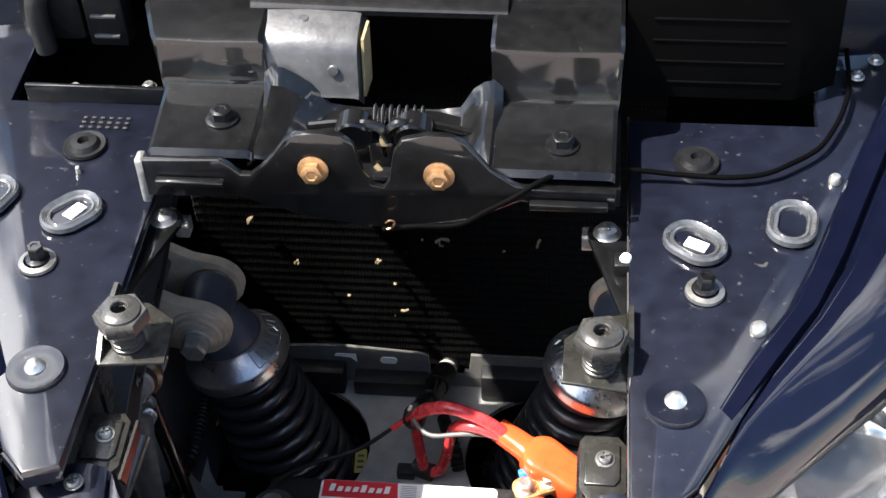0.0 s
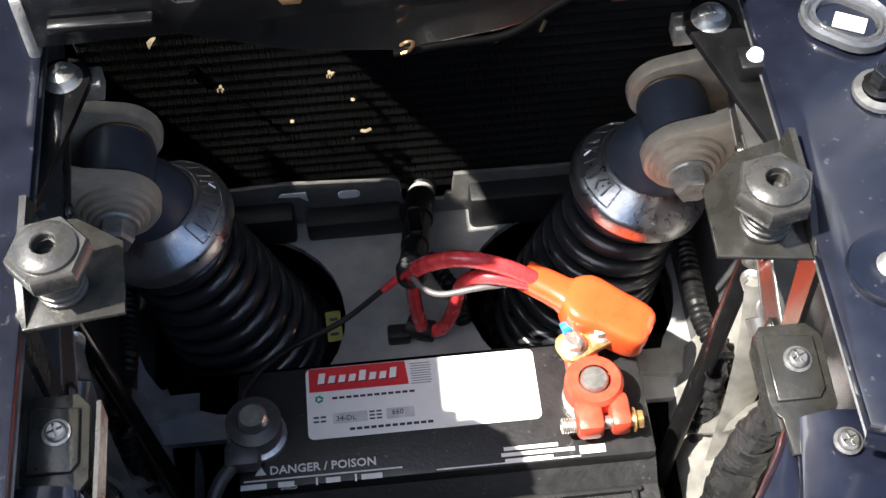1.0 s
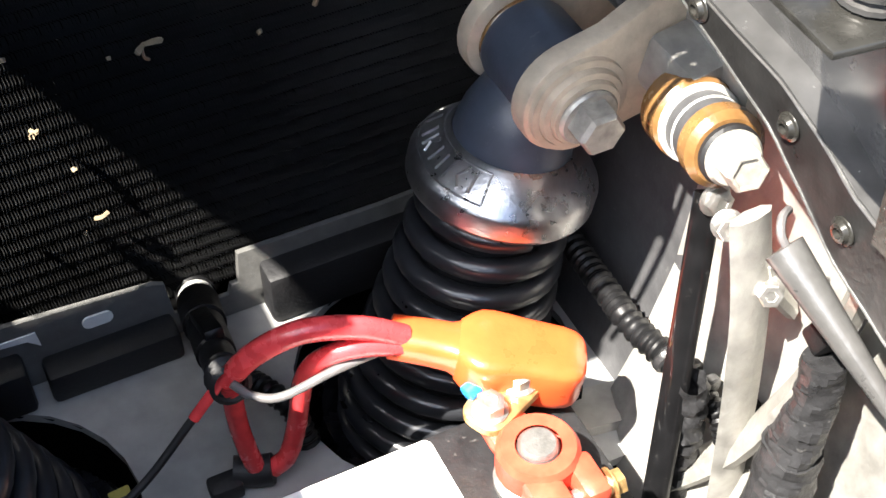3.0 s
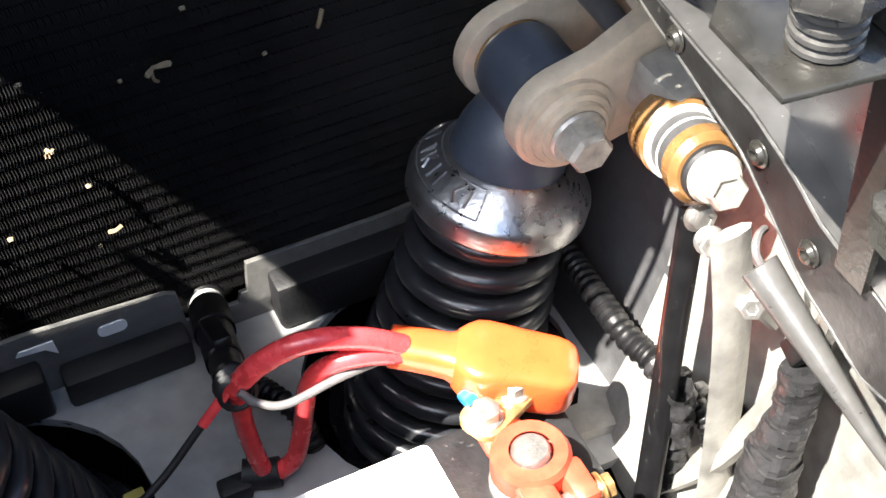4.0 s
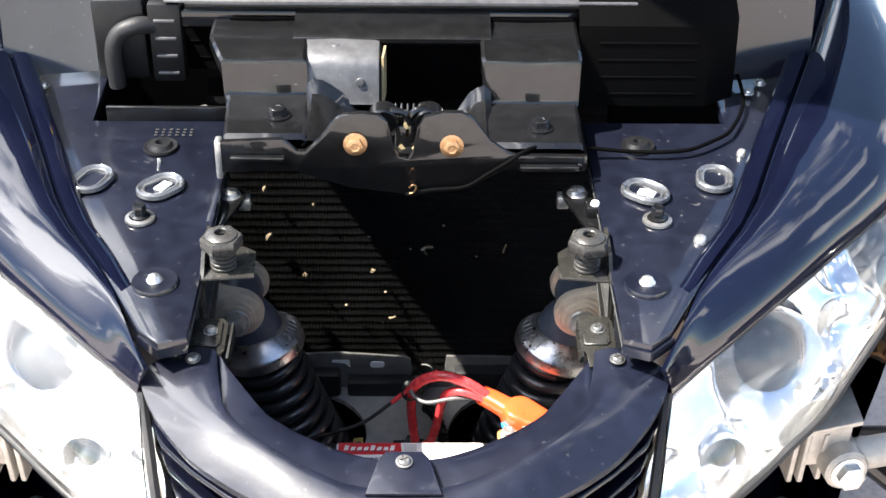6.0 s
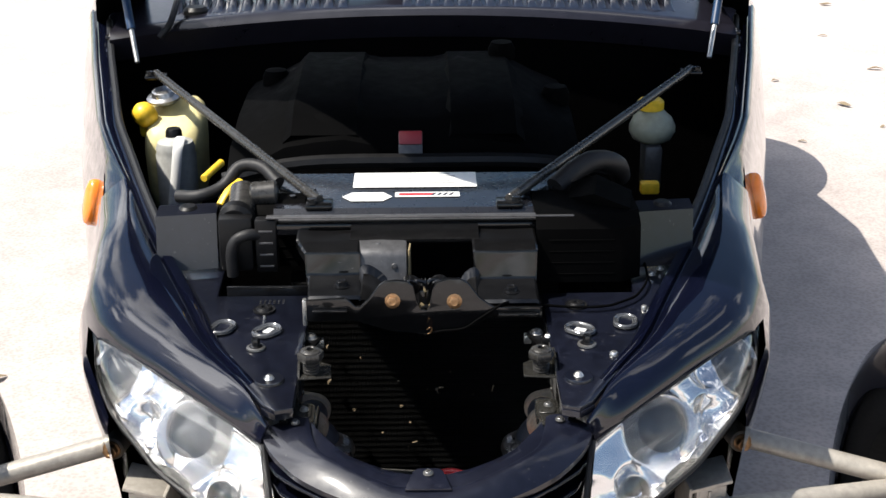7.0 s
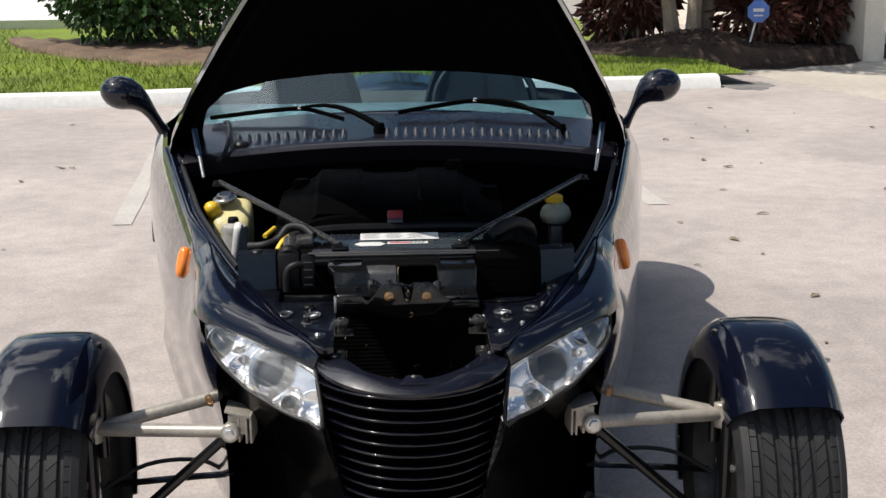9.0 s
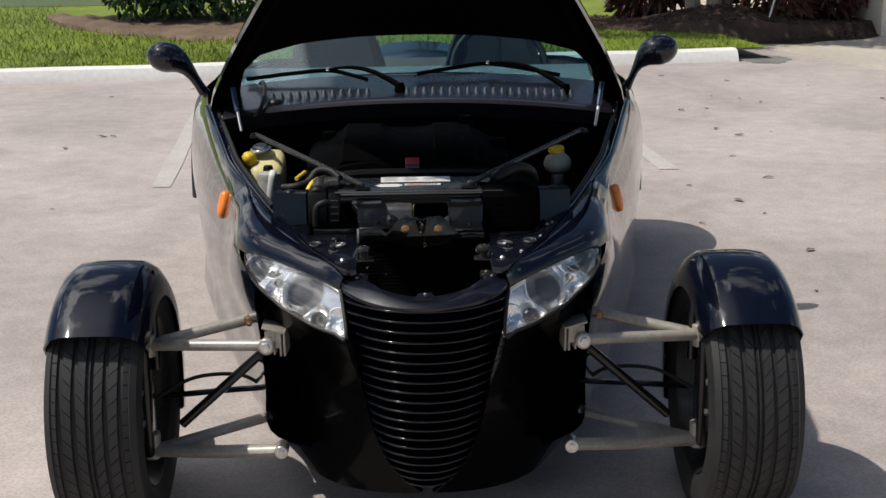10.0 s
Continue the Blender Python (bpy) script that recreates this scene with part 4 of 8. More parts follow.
def build_cover():
    us = [k / 24 for k in range(25)]

    def half(table, u, s):
        x, y, z = curve_at(table, u)
        return V((s * x, y, z))
    order = [(u, -1) for u in us] + [(u, 1) for u in us[-2::-1]]

    def soft(table):
        pts = [half(table, u, s) for u, s in order]
        for _ in range(1):
            pts = [pts[0]] + [pts[i] * 0.5 + (pts[i - 1] + pts[i + 1]) * 0.25 for i in range(1, len(pts) - 1)] + [pts[-1]]
        return pts
    step, lip, rim = soft(COVER_STEP), soft(COVER_LIP), soft(COVER_RIM)
    bm = mesh()
    shell = [[p + V((0, 0.001, -0.007)) for p in step], [p + V((0, 0, -0.001)) for p in step], [p.lerp(q, 0.03) for p, q in zip(step, lip)]]
    for k in (0.2, 0.4, 0.6, 0.8, 0.93):
        shell.append([p.lerp(q, k) + V((0, 0, 0.0030 * math.sin(math.pi * k))) for p, q in zip(step, lip)])
    shell += [lip, [p + V((0, 0.003, -0.009)) for p in lip]]
    loft(bm, shell)
    # the ears' own top edges
    for i in (0, -1):
        loft(bm, [[r[i] for r in shell], [r[i] + V((0, -0.001, -0.008)) for r in shell]])
    c = part("grille_cover", bm, M_COVER, car, "dark blue horseshoe cover over the grille", 40)
    bm = mesh()
    low = [p + V((0, 0.002, -0.006)) for p in step]
    loft(bm, [low, [p.lerp(q, 0.5) + V((0, 0, 0.001)) for p, q in zip(low, rim)], rim, [p + V((0, 0.004, -0.004)) for p in rim], [p + V((0, 0.006, -0.022)) for p in rim]])
    part("inner_band", bm, M_COVER, c, "sunk inner band of the cover", 50)
    for s in (-1, 1):
        bm = mesh()
        crosshead(bm, (s * 0.163, 0.099, 0.6960), (0, -0.1, 1), 0.0046, 0.0035)
        part("screw", bm, M_SCREW, c, "zinc cross-head screw")
    bm = mesh()
    plate(bm, [(-0.027, -0.026), (0.027, -0.026), (0.018, 0.006), (0.013, 0.012), (-0.013, 0.012), (-0.018, 0.006)], axes((0.0, -0.001, 0.6765), (1, 0, 0), (0, 1, 0.16)), 0.003, 0.001)
    part("centre_tab", bm, M_COVER, c, "dark blue centre tongue")
    bm = mesh()
    crosshead(bm, (0, 0, 0.6805), (0, -0.12, 1), 0.0048, 0.0035)
    part("screw", bm, M_SCREW, c, "zinc cross-head screw")


def build_chin(s):
    """Lower nose skin from the grille's edge back to the flank, under the headlamp."""
    rows = []
    for t in np.linspace(0, 1, 21):
        top = V(curve_at(LAMP_LOW, t))
        row = []
        for k in range(8):
            u = k / 7
            z = top.z + (0.085 - top.z) * u
            g = prow(1, max(0.11, z)) + V((0.004, 0.004, 0))
            zz = [flank_at(0.42, q, 1) for q in range(7)]
            fx = float(np.interp(-z, [-p.z for p in zz], [p.x for p in zz]))
            far = V((float(np.interp(z, [0.08, 0.12, 0.165, 0.20, 0.30, 0.42, 0.50, 0.60], [0.318, 0.352, 0.388, 0.414, 0.420, 0.418, 0.43, fx])), 0.40, z))
            mid = V((g.x * 0.35 + 0.345 * 0.65, 0.20, z)) if z < 0.5 else g.lerp(far, 0.5)
            w = t ** 0.9
            p = g.lerp(mid, w).lerp(mid.lerp(far, w), w)
            if k == 0:
                p = top + V((0.002, 0.002, -0.003))
            elif k == 1:
                p = p.lerp(top, 0.45)
                p.z = z
            row.append(V((s * p.x, p.y, p.z)))
        rows.append(row)
    part("lower_nose", loft(mesh(), rows[:17]), M_LOWER, car, "glossy black lower nose skin", 50)
    part("nose_side", loft(mesh(), rows[16:]), M_PAINT, car, "glossy dark blue side of the nose", 50)


# raised hood: hinged by the cowl, thirty degrees up, leaning over the bay
HOOD_A = radians(30)
HINGE = (1.62, 0.915)
HOOD_EDGE = [(0.0, .715), (0.2, .672), (0.5, .578), (0.85, .452), (1.2, .318), (1.42, .205), (1.55, .105), (1.60, 0.0)]
HOOD_ARCH = [(0.0, .605), (0.12, .595), (0.27, .565), (0.38, .50), (0.44, .36), (0.462, .18), (0.465, 0.0)]


def hood_point(x, s_, lift=0.0):
    c, sn = math.cos(HOOD_A), math.sin(HOOD_A)
    return V((x, HINGE[0] - s_ * c + lift * sn, HINGE[1] + s_ * sn + lift * c))


def build_hood():
    n, rows, under = 24, [], []
    for side in (-1, 1):
        for k in range(n + 1):
            t = k / n
            t = t if side < 0 else 1 - t
            if side > 0 and k == 0:
                continue
            so = 1.60 * (1 - (1 - t) ** 1.4)
            wo = curve_at(HOOD_EDGE, so)[0]
            sa = 0.465 * (1 - (1 - t) ** 2.2)
            wa = curve_at(HOOD_ARCH, sa)[0]
            row = []
            for j in range(11):
                u = j / 10
                x, q = wo + (wa - wo) * u, so + (sa - so) * u
                edge = min(1, u * 4)
                lift = 0.05 * (1 - (x / 0.72) ** 2) * edge ** 0.5 - 0.035 * (1 - edge) * (1 if t < 0.97 else 0.3)
                row.append(hood_point(side * x, q, lift))
            rows.append(row)
    bm = mesh()
    loft(bm, rows)
    hood = part("hood", bm, M_PAINT, car, "raised midnight blue hood", 50)
    # The liner's near-black includes the shade under the hood.
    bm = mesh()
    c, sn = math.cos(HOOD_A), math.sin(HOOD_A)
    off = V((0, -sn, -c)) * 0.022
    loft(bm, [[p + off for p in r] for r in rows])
    part("hood_liner", bm, M_DEEP, hood, "dull black underside of the hood, shade in its colour", 50)
    bm = mesh()
    loft(bm, [[r[0], r[0] + off] for r in rows])
    loft(bm, [[r[-1], r[-1] + off] for r in rows])
    part("hood_hem", bm, M_PAINT, hood, "", 50)
    # pressed stiffener frame under the hood
    bm = mesh()
    for side in (-1, 1):
        tube(bm, [hood_point(side * (curve_at(HOOD_EDGE, q)[0] - 0.07), q, -0.012) for q in (0.15, 0.5, 0.9, 1.2, 1.42)], 0.012, 8, 4, flat=0.6)
    part("hood_rib", bm, M_DEEP, hood)
    for side in (-1, 1):
        bm = mesh()
        a, b = V((side * 0.570, 1.29, 0.865)), V((side * 0.602, 1.375, 0.995))
        rod(bm, a.lerp(b, 0.45), b, 0.0085, 12)
        gs = part("gas_strut", bm, M_STRUT, car, "blue hood gas strut")
        bm = mesh()
        rod(bm, a, a.lerp(b, 0.5), 0.0050, 10)
        part("strut_rod", bm, M_ZINC, gs, "bright strut rod")
        bm = mesh()
        box(bm, (side * 0.640, 1.50, 0.890), (0.03, 0.20, 0.010), 0.003)
        box(bm, (side * 0.628, 1.42, 0.875), (0.006, 0.06, 0.05), 0.002)
        hg = part("hood_hinge", bm, M_STEEL, car, "black hood hinge arm")
        for yy in (1.40, 1.45, 1.52):
            bm = mesh()
            hexhead(bm, (side * 0.640, yy, 0.895), (0, 0, 1), 0.006, 0.006)
            part("hinge_bolt", bm, M_ZINC, hg)


def build_cowl():
    """Louvred cowl, windscreen, pillars, wipers and what shows of the cabin."""
    def cw(x, k):
        # k 0: front lip, 1: foot of the glass
        c = 1 - (x / 0.64) ** 2
        y = 1.40 + 0.36 * k - 0.03 * (1 - c) * (1 - k)
        z = 0.905 + 0.040 * c + 0.045 * k
        return V((x, y, z))
    bm = mesh()
    xs = np.linspace(-0.64, 0.64, 33)
    loft(bm, [[cw(x, 0) + V((0, 0.015, -0.06)), cw(x, 0) + V((0, 0, -0.012)), cw(x, 0.03)] + [cw(x, k) for k in (0.1, 0.2, 0.34, 0.5, 0.7, 0.85, 1.0)] for x in xs])
    cowl = part("cowl", bm, M_COWL, car, "dark blue louvred cowl panel", 45)
    offs = [0.0098 * math.sin(q) for q in np.linspace(-math.pi / 2, math.pi / 2, 9)]
    for x in [-0.515 + 0.029 * k for k in range(13)] + [-0.035 + 0.029 * k for k in range(20)]:
        bm = mesh()
        top = 0.22 + 0.12 * (x / 0.5) ** 2
        rows = []
        for d, h in ((-0.060, 0), (-0.046, .0016), (-0.034, .0042), (-0.025, .0078), (-0.017, .0132), (-0.010, .0190), (-0.006, .0212), (-0.002, .0222), (0.002, .0212), (0.005, .0140), (0.006, 0)):
            p = cw(x, top + d / 0.36)
            rows.append([p + V((o, 0, h * math.sqrt(max(0.0, 1 - (o / 0.0099) ** 2)) + 0.0003)) for o in offs])
        loft(bm, rows)
        part("louvre", bm, M_LOUVRE, cowl, "", 75)
    bm = mesh()
    lathe(bm, [(0, 0.012), (0.020, 0.011), (0.026, 0.004), (0.026, -0.004)], 20, Matrix.Translation(cw(-0.475, 0.2)))
    part("cowl_cap", bm, M_PLASTIC, cowl, "round black cap")

    def glass_pt(x, v):
        b = cw(x, 0.98)
        return V((x * (1 - 0.12 * v), b.y + 0.42 * v - 0.10 * v * (x / 0.64) ** 2 + 0.16 * (x / 0.64) ** 2 - 0.02, b.z + 0.33 * v - 0.03 * (x / 0.64) ** 2))
    rows = [[glass_pt(x, v) for v in np.linspace(0, 1, 9)] for x in np.linspace(-0.66, 0.66, 25)]
    ws = part("windshield", loft(mesh(), rows, 0.005), M_GLASS, car, "tinted windscreen glass", 60)
    ws.visible_shadow = False
    bm = mesh()
    for x in (-0.66, 0.66):
        tube(bm, [glass_pt(x, v) for v in (0, 0.3, 0.7, 1.0)], 0.016, 8, 4)
    tube(bm, [glass_pt(x, 1.0) for x in np.linspace(-0.66, 0.66, 9)], 0.016, 8, 4)
    part("windshield_frame", bm, M_BLACKPAINT, ws, "black windscreen frame")
    # wipers: arm, blade
    for pivot, tip, b0, b1 in (((-0.06, 0.28), (-0.31, 0.84), (-0.60, 1.0), (-0.17, 0.55)), ((0.50, 0.42), (0.25, 0.98), (0.0, 0.72), (0.50, 0.86))):
        bm = mesh()
        a = cw(*pivot) + V((0, 0, 0.012))
        t = cw(tip[0], tip[1]) + V((0, 0, 0.030))
        lathe(bm, [(0, 0.02), (0.014, 0.018), (0.018, 0.0), (0.018, -0.02)], 14, Matrix.Translation(a))
        for k in range(6):
            u0, u1 = k / 6, (k + 1) / 6
            p0, p1 = [a.lerp(t, u) + V((0, 0, 0.008 + 0.03 * math.sin(math.pi * u))) for u in (u0, u1)]
            rod(bm, p0, p1, 0.0105 - 0.0065 * u0, 10, 0.0105 - 0.0065 * u1)
        wp = part("wiper", bm, M_DEEP, car, "dull black wiper arm and blade")
        bm = mesh()
        tube(bm, [cw(*b0) + V((0, 0, 0.020)), cw(*b0).lerp(t, 0.6) + V((0, 0, 0.014)), t + V((0, 0.004, 0.004)), t.lerp(cw(*b1), 0.5) + V((0, 0, 0.016)), cw(*b1) + V((0, 0, 0.020))], 0.0045, 8, 5, flat=1.6)
        part("wiper_blade", bm, M_DEEP, wp)
        bm = mesh()
        hexhead(bm, t + V((0, 0, 0.006)), (0, -0.3, 1), 0.006, 0.008)
        part("wiper_nut", bm, M_ZINC, wp)
    # cabin: dashboard, wheel, seats, rear deck
    bm = mesh()
    loft(bm, [[V((x, 1.80, 0.90)), V((x, 1.95, 0.955)), V((x, 2.15, 0.965)), V((x, 2.28, 0.94)), V((x, 2.32, 0.75))] for x in np.linspace(-0.66, 0.66, 9)])
    part("dashboard", bm, M_DASH, car, "dark grey dashboard top")
    bm = mesh()
    c = V((0.33, 2.36, 0.93))
    m = Matrix.Translation(c) @ pose(0, 0, 0, 62, 0, 0)
    ring = [m @ V((0.185 * math.cos(a), 0.185 * math.sin(a), 0)) for a in np.linspace(0, 2 * math.pi, 33)]
    tube(bm, ring, 0.014, 8, 1)
    for a in (90, 210, 330):
        tube(bm, [m @ V((0, 0, -0.02)), m @ V((0.18 * math.cos(radians(a)), 0.18 * math.sin(radians(a)), 0))], 0.012, 6, 1)
    part("steering_wheel", bm, M_RUBBER, car, "dark steering wheel")
    for x in (-0.34, 0.34):
        bm = mesh()
        rows = []
        for v in np.linspace(0, 1, 10):
            w = 0.24 * (1 - 0.35 * v ** 3)
            y, z = 2.78 + 0.20 * v, 0.50 + 0.52 * v
            rows.append([V((x - w, y - 0.06, z)), V((x - w * 0.8, y - 0.02, z)), V((x, y - 0.01, z)), V((x + w * 0.8, y - 0.02, z)), V((x + w, y - 0.06, z)), V((x + w, y + 0.08, z)), V((x, y + 0.12, z)), V((x - w, y + 0.08, z))])
        loft(bm, rows, close=True)
        bm.verts.ensure_lookup_table()
        bm.faces.new(bm.verts[-8:])
        part("seat", bm, M_SEAT, car, "dark leather bucket seat")
    bm = mesh()
    loft(bm, [[V((x, 3.05, 0.90)), V((x, 3.3, 0.95 - 0.2 * (x / 0.6) ** 2)), V((x, 3.6, 0.86 - 0.2 * (x / 0.6) ** 2)), V((x * 0.6, 3.88, 0.74))] for x in np.linspace(-0.6, 0.6, 11)])
    part("rear_deck", bm, M_PAINT, car, "", 60)
    bm = mesh()
    loft(bm, [[V((x, 0.50, 0.19)), V((x, 1.4, 0.18)), V((x, 2.6, 0.18)), V((x, 3.8, 0.35))] for x in np.linspace(-0.42, 0.42, 5)])
    part("underbody", bm, M_DEEP, car, "dark underbody pan")
    # Firewall and side walls carry the bay's shade in their near-black.
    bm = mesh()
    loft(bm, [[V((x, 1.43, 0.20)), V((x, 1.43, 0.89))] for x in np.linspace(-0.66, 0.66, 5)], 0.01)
    part("firewall", bm, M_DEEP, car, "firewall, bay shade in its near-black")
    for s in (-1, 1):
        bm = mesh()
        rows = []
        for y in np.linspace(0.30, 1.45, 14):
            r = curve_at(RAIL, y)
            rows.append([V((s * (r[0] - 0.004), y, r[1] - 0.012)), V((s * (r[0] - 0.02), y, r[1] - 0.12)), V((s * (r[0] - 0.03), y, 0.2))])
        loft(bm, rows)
        part("bay_wall", bm, M_DEEP, car, "bay side wall, shade put into its near-black")


def build_mirror(s):
    spine = [(0.785, 1.995, 0.895, .021), (0.803, 1.985, 0.928, .0185), (0.820, 1.978, 0.957, .0200), (0.836, 1.972, 0.981, .0260), (0.853, 1.967, 1.000, .0360), (0.872, 1.964, 1.015, .0470), (0.894, 1.962, 1.026, .0545), (0.918, 1.962, 1.032, .0560), (0.942, 1.963, 1.035, .0520), (0.962, 1.964, 1.036, .0420), (0.976, 1.965, 1.036, .0270), (0.983, 1.965, 1.036, .0120), (0.985, 1.965, 1.036, .0015)]
    rows = []
    for i, (x, y, z, r) in enumerate(spine):
        p0, p1 = V(spine[max(0, i - 1)][:3]), V(spine[min(len(spine) - 1, i + 1)][:3])
        d = (p1 - p0).normalized()
        up = d.cross(V((0, 1, 0))).normalized()
        bulge = min(1.0, max(0.0, (x - 0.82) / 0.06))
        row = []
        for q in np.linspace(0, 2 * math.pi, 25)[:-1]:
            f = math.cos(q)
            dep = -r * f * (1 + 0.15 * bulge) if f > 0 else -r * f * (1 - 0.62 * bulge)
            v = V((x, y, z)) + V((0, dep, 0)) + up * r * math.sin(q)
            row.append(V((s * v.x - (.022 if s > 0 else 0) * min(1.0, max(0.0, (v.x - .785) / .06)), v.y, v.z + .004 * min(1.0, max(0.0, (v.x - .785) / .08)))))
        rows.append(row)
    bm = mesh()
    loft(bm, rows, close=True)
    mr = part("mirror", bm, M_PAINT, car, "glossy blue teardrop door mirror", 70)
    bm = mesh()
    plate(bm, [(0.052 * math.cos(a), 0.042 * math.sin(a)) for a in np.linspace(0, 2 * math.pi, 25)[:-1]], axes((s * 0.912, 1.986, 1.031), (1, 0, 0), (0, 0, -1)), 0.002)
    part("mirror_glass", bm, M_CHROME, mr)


def build_marker(s):
    c = flank_at(0.884, 1, s).lerp(flank_at(0.884, 2, s), 0.16) + V((s * 0.004, -0.004, 0))
    nrm = V((s * 0.86, -0.44, 0.24)).normalized()
    m = Matrix.Translation(c) @ frame_to(nrm)
    # local y of frame_to lies near up
    bm = mesh()
    rows = [[m @ V((a * math.cos(q), b * math.sin(q), h)) for q in np.linspace(0, 2 * math.pi, 25)[:-1]] for a, b, h in ((0.024, 0.042, -0.006), (0.024, 0.042, 0.004), (0.020, 0.038, 0.010), (0.010, 0.024, 0.014), (0.001, 0.002, 0.0145))]
    loft(bm, rows, close=True)
    part("side_marker", bm, M_AMBER, car, "amber oval side marker lamp", 60)


for s in (-1, 1):
    build_flank(s)
    build_nose_panel(s)
    build_rail(s)
    build_headlamp(s)
    build_chin(s)
    build_mirror(s)
    build_marker(s)
build_grille()
build_cover()
build_hood()
build_cowl()


# ---- wheels, cycle fenders, suspension ----
AXLE_Y, TYRE_R, TYRE_X0, TYRE_X1 = 0.316, 0.317, 0.695, 0.922


def build_wheel(s, y, r, x0, x1, rim_r):
    mid, hw = s * (x0 + x1) / 2, (x1 - x0) / 2
    m = Matrix.Translation((mid, y, r)) @ pose(0, 0, 0, 0, 90, 0)
    bm = mesh()
    g = 0.008
    prof = [(rim_r, -hw * 0.86), (rim_r + 0.02, -hw * 0.98), (r * 0.86, -hw * 1.05), (r * 0.965, -hw * 0.97), (r - g * 0.3, -hw * 0.84)]
    prof += [(r - g, -hw * 0.80), (r - g, hw * 0.80)]
    prof += [(r - g * 0.3, hw * 0.84), (r * 0.965, hw * 0.97), (r * 0.86, hw * 1.05), (rim_r + 0.02, hw * 0.98), (rim_r, hw * 0.86)]
    lathe(bm, prof, 64, m)
    wheel = part("wheel", bm, M_TYRE, car, "black low-profile road tyre on its rim", 40)
    # tread blocks: outer shoulder bars and slanted inner ribs
    bands = ((-0.93, -0.66, 62, 0.12), (-0.58, -0.36, 54, 0.6), (-0.28, -0.07, 54, 0.8), (-0.03, 0.03, 62, 0.0), (0.07, 0.28, 54, -0.8), (0.36, 0.58, 54, -0.6), (0.66, 0.93, 62, -0.12))
    for a, b, n, slant in bands:
        bm = mesh()
        for k in range(n):
            a0, a1 = 2 * math.pi * k / n, 2 * math.pi * (k + 0.93) / n
            lean = slant * (b - a) * hw / r * 1.6
            rows = []
            for q in (a0, (a0 + a1) / 2, a1):
                row = []
                for t, rr in ((a, r - g), (a + 0.02, r - 0.0006), (b - 0.02, r - 0.0006), (b, r - g)):
                    rad = rr - (0.010 if abs(t) > 0.86 else 0.004 * max(0, abs(t) - 0.6) * 3)
                    ang = q + lean * (t - a) / (b - a)
                    row.append(m @ V((rad * math.cos(ang), rad * math.sin(ang), t * hw * 1.04)))
                rows.append(row)
            loft(bm, rows)
            for row in (rows[0], rows[-1]):
                bm.faces.new([bm.verts.new(p) for p in row])
        part("tread_rib", bm, M_TYRE, wheel, "", 30)
    bm = mesh()
    lathe(bm, [(rim_r, -hw * 0.9), (rim_r - 0.006, -hw * 0.8), (rim_r - 0.02, -hw * 0.4), (rim_r - 0.02, hw * 0.5), (rim_r, hw * 0.9), (rim_r - 0.012, hw * 0.84), (rim_r - 0.03, hw * 0.6)], 48, m)
    part("rim", bm, M_RIMDARK, wheel, "alloy rim, shade inside the wheel in its colour")
    bm = mesh()
    for k in range(5):
        a = 2 * math.pi * k / 5
        p = [V((0.05 * math.cos(a), 0.05 * math.sin(a), s * hw * 0.45)), V((rim_r * 0.55 * math.cos(a), rim_r * 0.55 * math.sin(a), s * hw * 0.62)), V(((rim_r - 0.01) * math.cos(a), (rim_r - 0.01) * math.sin(a), s * hw * 0.55))]
        tube(bm, [m @ q for q in p], 0.026, 8, 4, flat=0.6)
    lathe(bm, [(0, hw * 0.3 * s), (0.06, hw * 0.3 * s), (0.065, hw * 0.5 * s), (0.03, hw * 0.68 * s), (0, hw * 0.70 * s)], 24, m)
    part("spokes", bm, M_RIMDARK, wheel)
    bm = mesh()
    lathe(bm, [(0.05, -0.03 * s), (rim_r * 0.72, -0.03 * s), (rim_r * 0.72, -0.045 * s), (0.05, -0.045 * s)], 40, m)
    part("brake_disc", bm, M_GREYMETAL, wheel, "grey steel brake disc")
    bm = mesh()
    for k in range(5):
        a = 2 * math.pi * (k + 0.3) / 5
        c = m @ V((0.072 * math.cos(a), 0.072 * math.sin(a), -hw * 0.62 * s))
        hexhead(bm, c, (-s, 0, 0), 0.009, 0.010)
    part("hub_nuts", bm, M_ZINC, wheel, "bright hub bolts")


